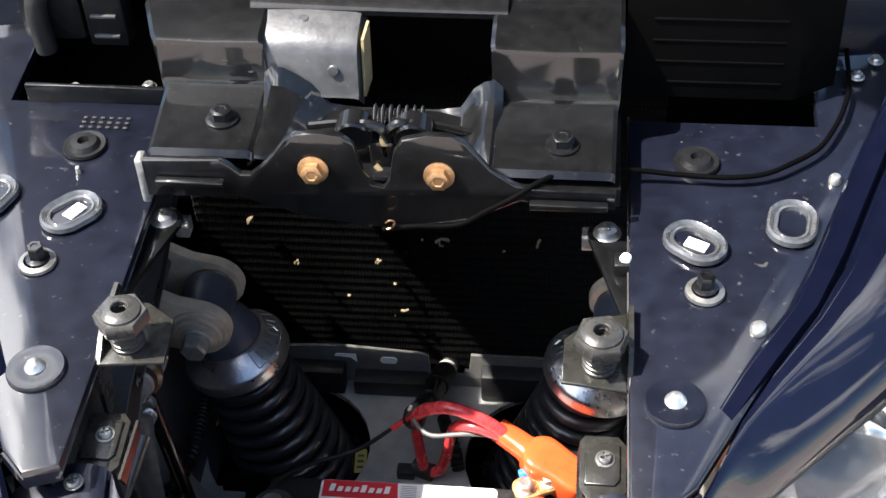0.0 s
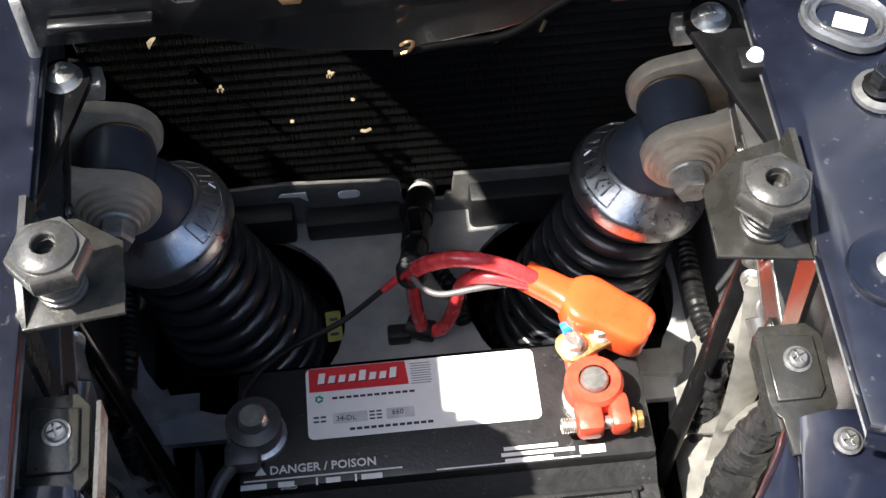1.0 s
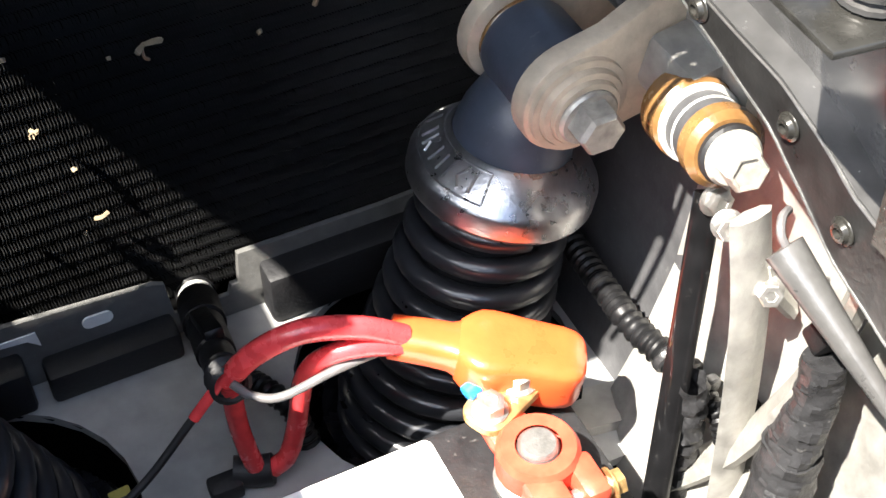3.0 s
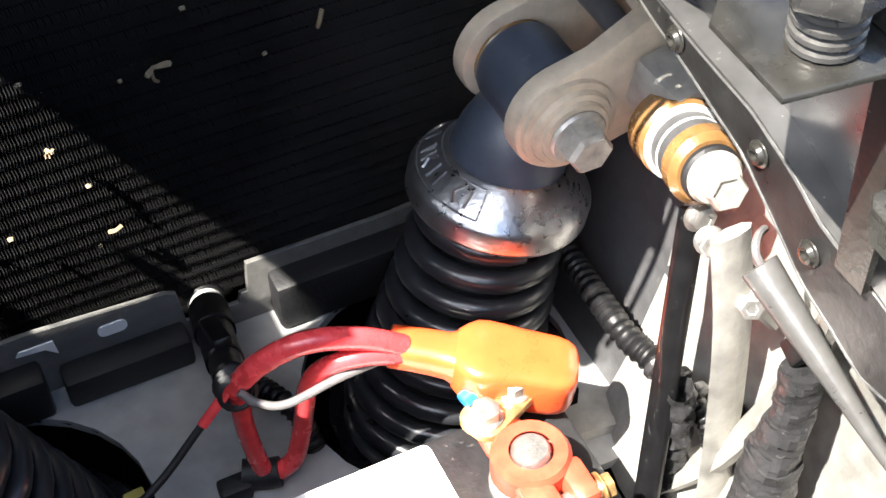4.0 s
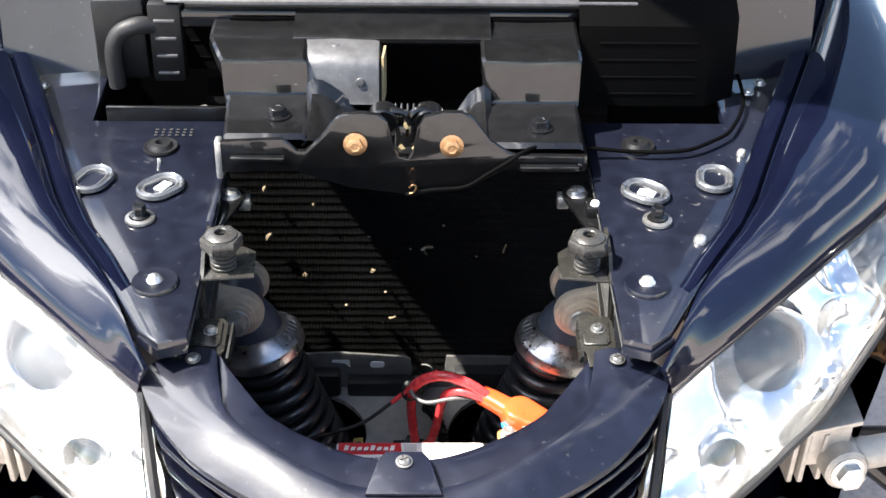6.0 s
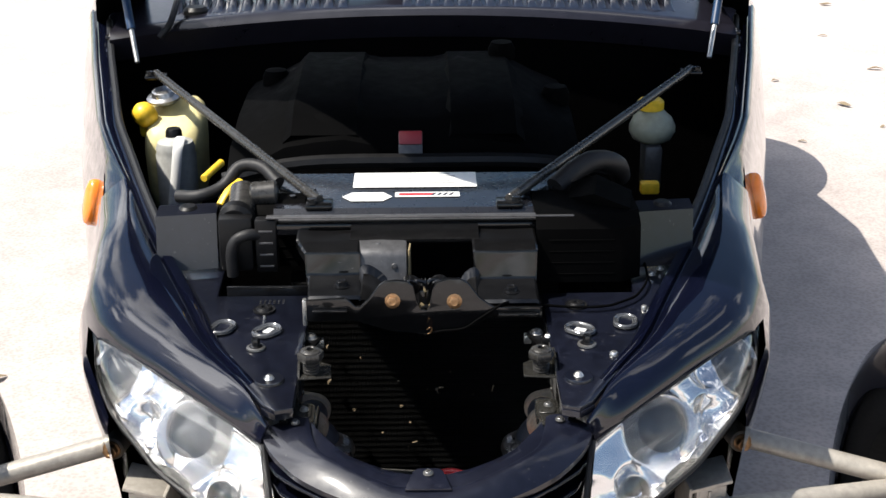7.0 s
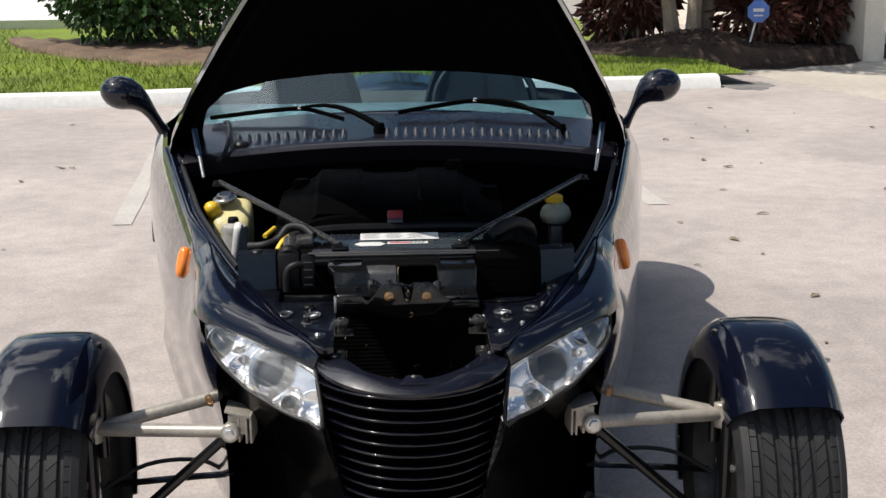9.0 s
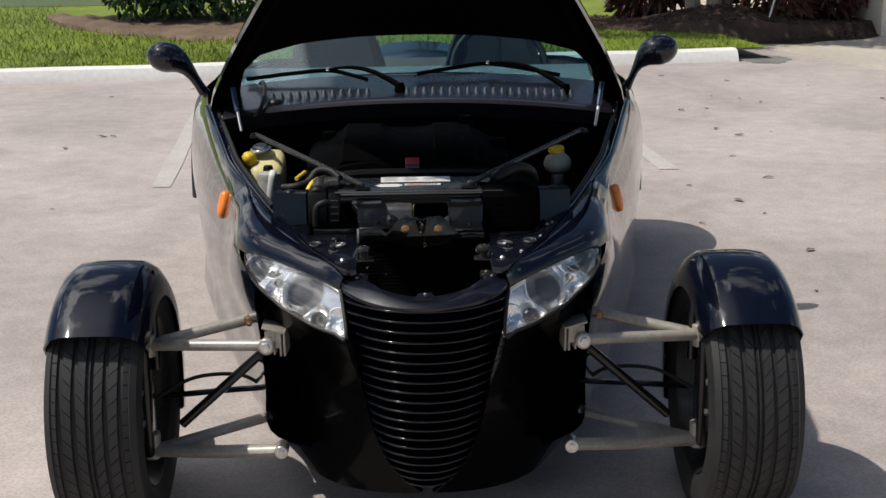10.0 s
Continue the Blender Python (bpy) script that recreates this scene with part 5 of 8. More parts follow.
def build_fender(s):
    """Cycle fender hugging the tyre: flat crown with rolled, rounded shoulders."""
    rows = []
    R = TYRE_R + 0.040
    xm, hw = (TYRE_X0 + TYRE_X1) / 2 - 0.004, 0.126
    for a in np.linspace(radians(44.5), radians(205), 32):
        # a from the front lip over the top to the rear lip
        c, sn = math.cos(a), math.sin(a)
        row = []
        for u in (-1, -0.985, -0.93, -0.82, -0.6, -0.3, 0, 0.3, 0.6, 0.82, 0.93, 0.985, 1):
            drop = 0.055 * max(0.0, (abs(u) - 0.55) / 0.45) ** 2.6 + (0.03 if abs(u) == 1 else 0)
            rr = R + 0.012 - 0.012 * u * u - drop
            row.append(V((s * (xm + u * hw), AXLE_Y - rr * c, TYRE_R + rr * sn)))
        rows.append(row)
    bm = mesh()
    loft(bm, rows, 0.005 * s)
    f = part("fender", bm, M_PAINT, car, "glossy midnight blue cycle fender", 50)
    bm = mesh()
    rod(bm, (s * 0.70, AXLE_Y, 0.40), (s * 0.705, AXLE_Y + 0.02, TYRE_R + R - 0.01), 0.012)
    part("fender_stay", bm, M_STEEL, f, "black fender stay")
    bm = mesh()
    lathe(bm, [(0.05, -0.012), (0.115, -0.01), (0.12, 0.01), (0.05, 0.02)], 24, Matrix.Translation((s * 0.745, AXLE_Y, TYRE_R)) @ pose(0, 0, 0, 0, 90 * s, 0))
    box(bm, (s * 0.735, AXLE_Y - 0.01, TYRE_R), (0.045, 0.07, 0.30), 0.012)
    part("wheel_upright", bm, M_STEEL, car, "dark wheel upright and hub")


def build_arms(s):
    piv, bolt = V((s * 0.456, 0.383, 0.513)), V((s * 0.397, 0.212, 0.494))
    out = V((s * 0.722, 0.312, 0.468))
    bm = mesh()
    for p in (piv, bolt):
        tube(bm, [p + (out - p) * 0.02, p.lerp(out, 0.5), out], 0.0162, 12, 4, flat=0.92)
    rod(bm, out + V((0, 0, -0.03)), out + V((0, 0, 0.03)), 0.024, 14)
    arm = part("upper_arm", bm, M_DUSTALU, car, "bare metal upper control arm")
    for p, r in ((piv, 0.017), (bolt, 0.021)):
        bm = mesh()
        d = V((s * 0.15, -1, 0.05)).normalized()
        rod(bm, p - d * 0.025, p + d * 0.022, r, 18)
        part("arm_bush", bm, M_DUSTALU, arm, "aluminium pivot bush")
        bm = mesh()
        hexhead(bm, p + d * 0.022, d, r * 0.62, 0.012)
        part("arm_bolt", bm, M_ZINC if p == bolt else M_GOLDZINC, arm, "plated pivot bolt")
    bm = mesh()
    c = V((s * 0.378, 0.238, 0.505))
    for dx, h in ((0.0, 0.058), (-0.016, 0.066), (-0.026, 0.066)):
        box(bm, c + V((s * dx, 0.0, -0.006)), (0.0055, 0.062, h), 0.002, pose(0, 0, 0, 4, 0, s * 6))
    box(bm, c + V((s * 0.004, -0.004, 0.031)), (0.058, 0.060, 0.006), 0.002, pose(0, 0, 0, 6, -s * 16, 0))
    box(bm, c + V((s * 0.006, -0.026, 0.004)), (0.040, 0.006, 0.046), 0.002, pose(0, 0, 0, 4, 0, s * 6))
    part("arm_bracket", bm, M_DUSTALU, car, "cast aluminium arm bracket")
    # lower arm: two legs meeting at the upright
    o = V((s * 0.722, 0.308, 0.178))
    a, b = V((s * 0.372, 0.20, 0.215)), V((s * 0.420, 0.42, 0.225))
    bm = mesh()
    tube(bm, [a, a.lerp(o, 0.5) + V((0, 0, -0.004)), o], 0.020, 10, 4, flat=0.85)
    tube(bm, [b, b.lerp(o, 0.5), o], 0.022, 10, 4, flat=0.6)
    loft(bm, [[a.lerp(o, 0.5), b.lerp(o, 0.5)], [a.lerp(o, 0.95), b.lerp(o, 0.95)]], 0.012)
    rod(bm, o + V((0, 0, -0.02)), o + V((0, 0, 0.05)), 0.022, 14)
    la = part("lower_arm", bm, M_DUSTALU, car, "forged aluminium lower control arm")
    bm = mesh()
    rod(bm, a + V((0, -0.02, 0)), a + V((0, 0.03, 0)), 0.018, 14)
    hexhead(bm, a + V((0, -0.02, 0)), (0, -1, 0), 0.010, 0.008)
    part("arm_bolt", bm, M_ZINC, la, "plated pivot bolt")
    # push rod from the upright up to the inboard rocker, tie rod, brake hose
    bm = mesh()
    rod(bm, (s * 0.640, 0.30, 0.252), (s * 0.30, 0.30, 0.555), 0.0125, 12)
    part("push_rod", bm, M_STEEL, car, "black push rod")
    bm = mesh()
    tube(bm, [(s * 0.72, 0.43, 0.283), (s * 0.5, 0.43, 0.30), (s * 0.36, 0.44, 0.30)], 0.0085, 8, 3)
    part("tie_rod", bm, M_STEEL, car, "black steering tie rod")
    bm = mesh()
    tube(bm, [(s * 0.72, 0.36, 0.30), (s * 0.62, 0.40, 0.345), (s * 0.50, 0.42, 0.345), (s * 0.42, 0.44, 0.30), (s * 0.40, 0.46, 0.36)], 0.0055, 8, 5)
    part("brake_hose", bm, M_RUBBER, car, "black brake hose")


for s in (-1, 1):
    build_wheel(s, AXLE_Y, TYRE_R, TYRE_X0, TYRE_X1, 0.222)
    build_fender(s)
    build_arms(s)
    # rear wheel under its rounded fender
    build_wheel(s, 3.19, 0.365, 0.68, 0.965, 0.262)
    rows = []
    for a in np.linspace(radians(-5), radians(185), 26):
        rr = 0.425
        rows.append([V((s * x, 3.19 - rr * k * math.cos(a), 0.365 + rr * k * math.sin(a))) for x, k in ((0.62, 1.0), (0.74, 1.01), (0.86, 1.0), (0.94, 0.965), (0.975, 0.91), (0.985, 0.88))])
    part("rear_fender", loft(mesh(), rows, 0.005 * s), M_PAINT, car, "glossy midnight blue rear fender", 50)


# ---- the bay: splash panels and what stands on them ----
def panel_z(y):
    return 0.722 + 0.025 * (y - 0.2)


def oval_plug(parent, x, y, turn, printed):
    z = panel_z(y) + 0.002
    m = pose(x, y, z, 0, 0, turn)
    bm = mesh()
    ring = []
    for k, (w, h, zz) in enumerate(((0.045, 0.034, 0.0), (0.044, 0.033, 0.0035), (0.041, 0.030, 0.005), (0.037, 0.026, 0.0035), (0.035, 0.024, 0.002), (0.033, 0.022, 0.0035), (0.030, 0.019, 0.003), (0.028, 0.017, -0.001))):
        ring.append([m @ V((px, py, zz)) for px, py in rounded(w, h, h / 2 - 0.0002, 7)])
    loft(bm, ring, close=True)
    pl = part("oval_plug", bm, M_CLEARRUB, parent, "clear oval rubber plug", 30)
    bm = mesh()
    plate(bm, rounded(0.028, 0.018, 0.0088, 7), m @ pose(0, 0, -0.001), 0.0015)
    part("plug_window", bm, M_PANEL, pl)
    if not printed:
        return
    bm = mesh()
    box(bm, (0, 0, 0), (0.015, 0.009, 0.0016), 0.0004, m @ pose(0.002, -0.001, 0.0014, 0, 0, 12))
    part("plug_label", bm, M_WHITE, pl, "pale printed patch")


def build_splash(s):
    pts = [(.165, .094), (.186, .087), (.203, .104), (.236, .165), (.280, .243), (.325, .345), (.383, .490), (.430, .610), (.305, .610), (.300, .424), (.165, .424)]
    pts = [(s * x, y) for x, y in pts]
    if s < 0:
        pts = pts[::-1]
    th = thing("splash_panel", (s * 0.24, 0.28, 0.70), "dusty blue-black sheet panel beside the radiator opening", "panel", "splash panels of the bay")
    bm = mesh()
    plate(bm, pts, pose(0, 0, 0.713), 0.009, 0.002)
    bm.transform(Matrix(((1, 0, 0, 0), (0, 1, 0, 0), (0, 0.025, 1, -0.005), (0, 0, 0, 1))))
    part("sheet", bm, M_PANEL, th)
    # folded front skirt and inner lip
    bm = mesh()
    for (xa, ya), (xb, yb) in (((.165, .094), (.186, .086)), ((.186, .086), (.205, .104))):
        loft(bm, [[V((s * xa, ya, panel_z(ya) - 0.006)), V((s * xb, yb, panel_z(yb) - 0.006))], [V((s * xa, ya - 0.001, .706)), V((s * xb, yb - 0.001, .706))]], 0.002)
    part("front_skirt", bm, M_PANEL, th)
    bm = mesh()
    low = [(.092, .699), (.108, .690), (.122, .640), (.138, .588), (.168, .583), (.204, .594), (.225, .607), (.248, .620), (.280, .629), (.320, .639), (.360, .655), (.435, .690)]
    wide = [(.092, .004), (.122, .010), (.168, .034), (.200, .030), (.222, .026), (.25, .018), (.28, .012), (.32, .006), (.435, .004)]
    ys = [.092, .100, .108, .115, .122, .130, .138, .153, .168, .186, .204, .215, .225, .236, .248, .264, .280, .300, .320, .340, .360, .40, .435]
    rows = []
    for y in ys:
        zl = curve_at(low, y)[0]
        zu, zt = zl + curve_at(wide, y)[0], panel_z(y) - .006
        k = min(1.0, max(0.0, (zt - zu) / .03))
        rows.append([V((s * .1655, y, zt)), V((s * (.166 + .004 * k), y, zt - .010 * k)), V((s * (.166 + .018 * k), y, .6 * zt + .4 * zu)), V((s * (.170 + .016 * k), y, zu + .002 * k)), V((s * .1745, y, zu))])
    bm = mesh()
    loft(bm, rows, .0015 * s)
    sk = part("skirt", bm, M_BAREGREY, th, "satin grey steel inner skirt", 30)
    bm = mesh()
    loft(bm, [[V((s * .1760, y, curve_at(low, y)[0] + curve_at(wide, y)[0] + .0010)), V((s * .1738, y, curve_at(low, y)[0] + curve_at(wide, y)[0])), V((s * .1722, y, curve_at(low, y)[0] + .0012)), V((s * .1735, y, curve_at(low, y)[0])), V((s * .1790, y, curve_at(low, y)[0] + .0015))] for y in ys])
    part("skirt_flange", bm, M_SKIRT, sk, "worn black lower flange", 30)
    # Thin bright rods give the worn edges together with their highlight.
    bm = mesh()
    tube(bm, [(s * .1722, y, curve_at(low, y)[0] + .0008) for y in ys[4:20]], .0006, 6, 2)
    tube(bm, [(s * .1737, y, curve_at(low, y)[0] + curve_at(wide, y)[0]) for y in ys[9:18]], .0005, 6, 2)
    part("worn_edge", bm, M_SCREW, sk, "bright rods for the flange's worn edge and highlight")
    for y, z in ((.293, .6385), (.238, .6275), (.204, .6100)):
        bm = mesh()
        mr = Matrix.Translation((s * .1722, y, z)) @ frame_to((-s, 0, 0))
        lathe(bm, [(0, .0008), (.0016, .0008), (.0020, .0026), (.0034, .0024), (.0042, .0008), (.0052, .0004), (.0054, 0)], 18, mr)
        part("flange_screw", bm, M_WORN, sk)
    ov = ((.208, .296, -38), (.273, .318, 80)) if s > 0 else ((-.217, .301, 48), (-.279, .313, 70))
    for x, y, a in ov:
        oval_plug(th, x, y, a, abs(x) < 0.25)
    x, y = (.192, .162) if s > 0 else (-.200, .163)
    bm = mesh()
    lathe(bm, [(0.006, 0.0022), (0.012, 0.0018), (0.0178, 0.0022), (0.0186, 0.0004), (0.0186, -0.002)], 32, Matrix.Translation((x, y, panel_z(y) + 0.0015)))
    part("washer", bm, M_PANEL, th, "large black washer")
    bm = mesh()
    lathe(bm, [(0, .0062), (.0026, .0058), (.0048, .0042), (.0058, .0018), (.0066, .0012), (.0068, 0)], 20, Matrix.Translation((x, y, panel_z(y) + .003)))
    part("washer_bolt", bm, M_ZINC, th, "bright bolt head")
    x, y = (.213, .256) if s > 0 else (-.227, .256)
    bm = mesh()
    hexhead(bm, (x, y, panel_z(y) + 0.002), (0, 0, 1), 0.0058, 0.0125, 1.45)
    part("standing_bolt", bm, M_STEEL, th, "black hex bolt")
    bm = mesh()
    lathe(bm, [(0.009, 0.002), (0.0125, 0.001), (0.013, -0.001)], 24, Matrix.Translation((x, y - 0.002, panel_z(y) + 0.002)))
    part("bolt_washer", bm, M_SCREW, th)
    for x, y, r in ((.245, .224, .0058), (.306, .365, .0045)) if s > 0 else ((-.259, .222, .0055), (-.329, .367, .0055), (-.225, .345, .002)):
        bm = mesh()
        lathe(bm, [(0, 0.004), (r * 0.7, 0.0034), (r, 0.001), (r, -0.002)], 16, Matrix.Translation((x, y, panel_z(y) + 0.002)))
        part("rivet", bm, M_ZINC, th, "bright rivet head")
    x, y = (.212, .378) if s > 0 else (-.228, .372)
    bm = mesh()
    lathe(bm, [(0, 0.001), (0.003, 0.001), (0.0045, 0.005), (0.0095, 0.0045), (0.012, 0.001), (0.0155, 0.0015), (0.016, -0.001)], 28, Matrix.Translation((x, y, panel_z(y) + 0.002)))
    part("push_clip", bm, M_PLASTIC, th, "round black push clip")
    for x, y in ((.334, .480), (.350, .500), (.364, .525)) if s > 0 else ((-.381, .504), (-.361, .486), (-.253, .436), (-.197, .441)):
        bm = mesh()
        crosshead(bm, (x, y, panel_z(y) + 0.002), (0, 0, 1), 0.0045, 0.004)
        part("panel_screw", bm, M_ZINC, th)
    if s < 0:
        # cast part number, too worn to read
        for k in range(3):
            for j in range(6):
                bm = mesh()
                box(bm, (-.236 + j * 0.0065, .404 - k * 0.0055, panel_z(.4) + 0.0018), (0.0030, 0.0020, 0.0006), 0.0002)
                part("cast_mark", bm, M_STOP, th)
        bm = mesh()
        box(bm, (-.228, .4255, .731), (.118, .004, .022), 0.001)
        part("rear_flange", bm, M_STEEL, th, "upturned black flange")
    # upright plate at the back corner
    bm = mesh()
    x0, x1 = (.313, .400) if s > 0 else (-.400, -.312)
    loft(bm, [[V((x0, .50, .735)), V((x0, .508, .765)), V((x0, .518, .815)), V((x0, .555, .818))], [V((x1, .515, .735)), V((x1, .522, .765)), V((x1, .532, .815)), V((x1, .565, .818))]], 0.003)
    part("upright_plate", bm, M_PANEL, th, "dark upright plate")
    bm = mesh()
    c = V(((x0 + x1) / 2, .548, .819))
    lathe(bm, [(0, 0.004), (0.011, 0.004), (0.015, 0.0), (0.015, -0.003)], 20, Matrix.Translation(c))
    part("push_clip", bm, M_PLASTIC, th)
    # tab arm with its big screw, and square clip
    x, y, z = (.151, .318, .713) if s > 0 else (-.159, .317, .710)
    ta = thing("screw_tab", (x, y, z), "worn teardrop steel tab with a large screw", "bracket", "screw tabs beside the opening")
    bm = mesh()
    arc = [(x + 0.0135 * math.cos(a), y + 0.0135 * math.sin(a)) for a in np.linspace(radians(-20), radians(200), 12)]
    if s > 0:
        out = arc + [(.162, .236), (.170, .230), (.171, .30)]
    else:
        out = arc + [(-.176, .30), (-.178, .236), (-.170, .232)]
    plate(bm, out, pose(0, 0, z - 0.004), 0.004, 0.001)
    part("tab_plate", bm, M_STEEL, ta)
    bm = mesh()
    lathe(bm, [(0, 0.006), (0.004, 0.0057), (0.0068, 0.0042), (0.0082, 0.001), (0.0098, 0.0)], 20, Matrix.Translation((x, y, z)))
    for a in (0, 90):
        box(bm, (0, 0, 0), (0.0013, 0.007, 0.001), 0, pose(x, y, z + 0.0058, 0, 0, a + 30))
    part("tab_screw", bm, M_SCREW, ta, "bright pan-head screw")
    bm = mesh()
    cx, cy = (.163, .283) if s > 0 else (-.175, .283)
    box(bm, (cx, cy, z + 0.004), (0.016, 0.014, 0.012), 0.002)
    part("clip_block", bm, M_PLASTIC, ta)
    bm = mesh()
    lathe(bm, [(0, 0.003), (0.0032, 0.0025), (0.0042, 0.0)], 14, Matrix.Translation((cx, cy, z + 0.010)))
    part("clip_pin", bm, M_WHITE, ta, "white plastic pin")
    bm = mesh()
    box(bm, (x - s * 0.012, y + 0.004, z - 0.010), (0.010, 0.012, 0.012), 0.001)
    part("nut_clip", bm, M_ZINC, ta)
    # threaded buffer on its angle bracket
    x, y, z = (.147, .193, .747) if s > 0 else (-.149, .191, .749)
    st = thing("rubber_stop", (x, y, .70), "steel hex stop on a folded worn bracket", "hood stop", "hood stops beside the opening")
    bm = mesh()
    zz = z - 0.030
    plate(bm, [(x - 0.023, y - 0.014), (x + 0.017, y - 0.019), (x + 0.017, y + 0.046), (x - 0.004, y + 0.040), (x - 0.022, y + 0.022)] if s > 0 else [(x - 0.017, y - 0.019), (x + 0.026, y - 0.014), (x + 0.024, y + 0.022), (x + 0.004, y + 0.036), (x - 0.017, y + 0.036)], pose(0, 0, zz - 0.0022), 0.0022, 0.0006)
    loft(bm, [[V((x + s * 0.019, y - 0.020, zz)), V((x + s * 0.019, y - 0.002, zz))], [V((x + s * 0.022, y - 0.018, .62)), V((x + s * 0.022, y - 0.004, .62))]], 0.003)
    loft(bm, [[V((x + s * 0.0175, y + 0.002, zz + 0.012)), V((x + s * 0.0175, y + 0.040, zz + 0.014))], [V((x + s * 0.017, y - 0.018, zz)), V((x + s * 0.017, y + 0.044, zz))]], 0.003)
    part("angle_bracket", bm, M_WORN, st, "folded worn steel bracket")
    bm = mesh()
    for k in range(5):
        lathe(bm, [(0.0085, 0.0), (0.0108, 0.0012), (0.0108, 0.0028), (0.0085, 0.004)], 18, Matrix.Translation((x, y, zz + k * 0.004)))
    part("thread", bm, M_STOP, st, "threaded shank")
    bm = mesh()
    lathe(bm, [(0.0046, 0.0), (0.0158, 0.0), (0.0172, 0.002), (0.0172, 0.010), (0.0162, 0.0115), (0.0046, 0.0115)], 6, Matrix.Translation((x, y, z - 0.012)) @ pose(0, 0, 0, 0, 0, 12))
    part("hex_nut", bm, M_STOP, st, "large steel hex")
    bm = mesh()
    lathe(bm, [(0, -0.006), (0.0048, -0.006), (0.0050, 0.0028), (0.0056, 0.0034), (0.010, 0.0030), (0.0128, 0.001), (0.0130, -0.001)], 26, Matrix.Translation((x, y, z)))
    part("stop_cap", bm, M_STOP, st, "domed washer")
    # grille support tab
    x, y, z = (.152, .138, .696) if s > 0 else (-.155, .138, .693)
    gt = thing("grille_tab", (x, y, z - 0.02), "worn grey steel grille tab with a cross-head screw", "bracket", "grille tabs beside the opening")
    bm = mesh()
    ax = axes((x, y, z - 0.004), (1, 0, 0), (0, 1, 0.10))
    plate(bm, [(-0.010, -0.040), (0.008, -0.040), (0.010, -0.024), (0.013, -0.020), (0.013, 0.012), (0.008, 0.018), (-0.012, 0.018), (-0.015, 0.014), (-0.015, -0.020), (-0.011, -0.024)], ax, 0.002, 0.0006)
    plate(bm, [(-0.012, -0.017), (0.006, -0.017), (0.009, -0.013), (0.009, 0.011), (-0.012, 0.013)], ax @ pose(0, 0, 0.002), 0.002, 0.0008)
    loft(bm, [[V((x - s * 0.015, y - 0.03, z - 0.004)), V((x - s * 0.015, y + 0.015, z - 0.003))], [V((x - s * 0.0165, y - 0.028, z - 0.012)), V((x - s * 0.0165, y + 0.01, z - 0.010))]], 0.002)
    part("tab_plate", bm, M_WORN, gt, "worn grey steel plate")
    bm = mesh()
    crosshead(bm, (x, y, z), (0, -0.1, 1), 0.0046, 0.0035)
    part("tab_screw", bm, M_SCREW, gt, "dull cross-head screw")


for s in (-1, 1):
    build_splash(s)


# ---- radiator crossmember, latch and brackets ----
cross = thing("crossmember", (0, 0.40, 0.70), "black painted steel radiator crossmember with hood latch", "crossmember")
bm = mesh()
up = [(-.166, .766), (-.110, .769), (-.104, .764), (-.097, .757), (-.090, .757), (-.078, .768), (-.064, .788), (-.056, .793), (-.040, .795), (-.026, .793), (-.018, .786), (-.013, .762), (-.008, .752), (0.0, .750), (.004, .756), (.008, .780), (.014, .791), (.030, .796), (.046, .796), (.056, .790), (.072, .768), (.088, .756), (.094, .754), (.155, .753)]
low = [(.155, .738), (.092, .743), (.064, .727), (.048, .722), (0.0, .714), (-.05, .720), (-.10, .737), (-.166, .735)]
plate(bm, up + low, axes((0, .318, 0), (1, 0, 0), (0, 0, 1)), 0.005, 0.0012)
part("latch_plate", bm, M_STEEL, cross, "black lobed latch plate")
for x, y, z in ((-.046, .311, .766), (.038, .312, .764)):
    bm = mesh()
    hexhead(bm, (x, y, z), (0, -1, 0.1), 0.0078, 0.008, 1.35)
    part("latch_bolt", bm, M_GOLDZINC, cross, "copper-coloured flange bolt")
# ledge under the plate and bright hem lines
for x0, x1, z in ((-.155, -.108, .752), (.098, .150, .744)):
    bm = mesh()
    box(bm, ((x0 + x1) / 2, .309, z), (x1 - x0, .006, .005), 0.001)
    part("hem", bm, M_STEEL, cross)
# box section behind the plate
bm = mesh()
loft(bm, [[V((x, .321, .750)), V((x, .400, .750)), V((x, .405, .700)), V((x, .321, .735))] for x in np.linspace(-.166, .158, 7)], close=True)
part("box_section", bm, M_STEEL, cross)
bm = mesh()
rod(bm, (-.166, .325, .745), (-.166, .34, .745), 0.004)
box(bm, (-.166, .318, .748), (.006, .012, .038), 0.002)
part("end_hem", bm, M_ZINC, cross)
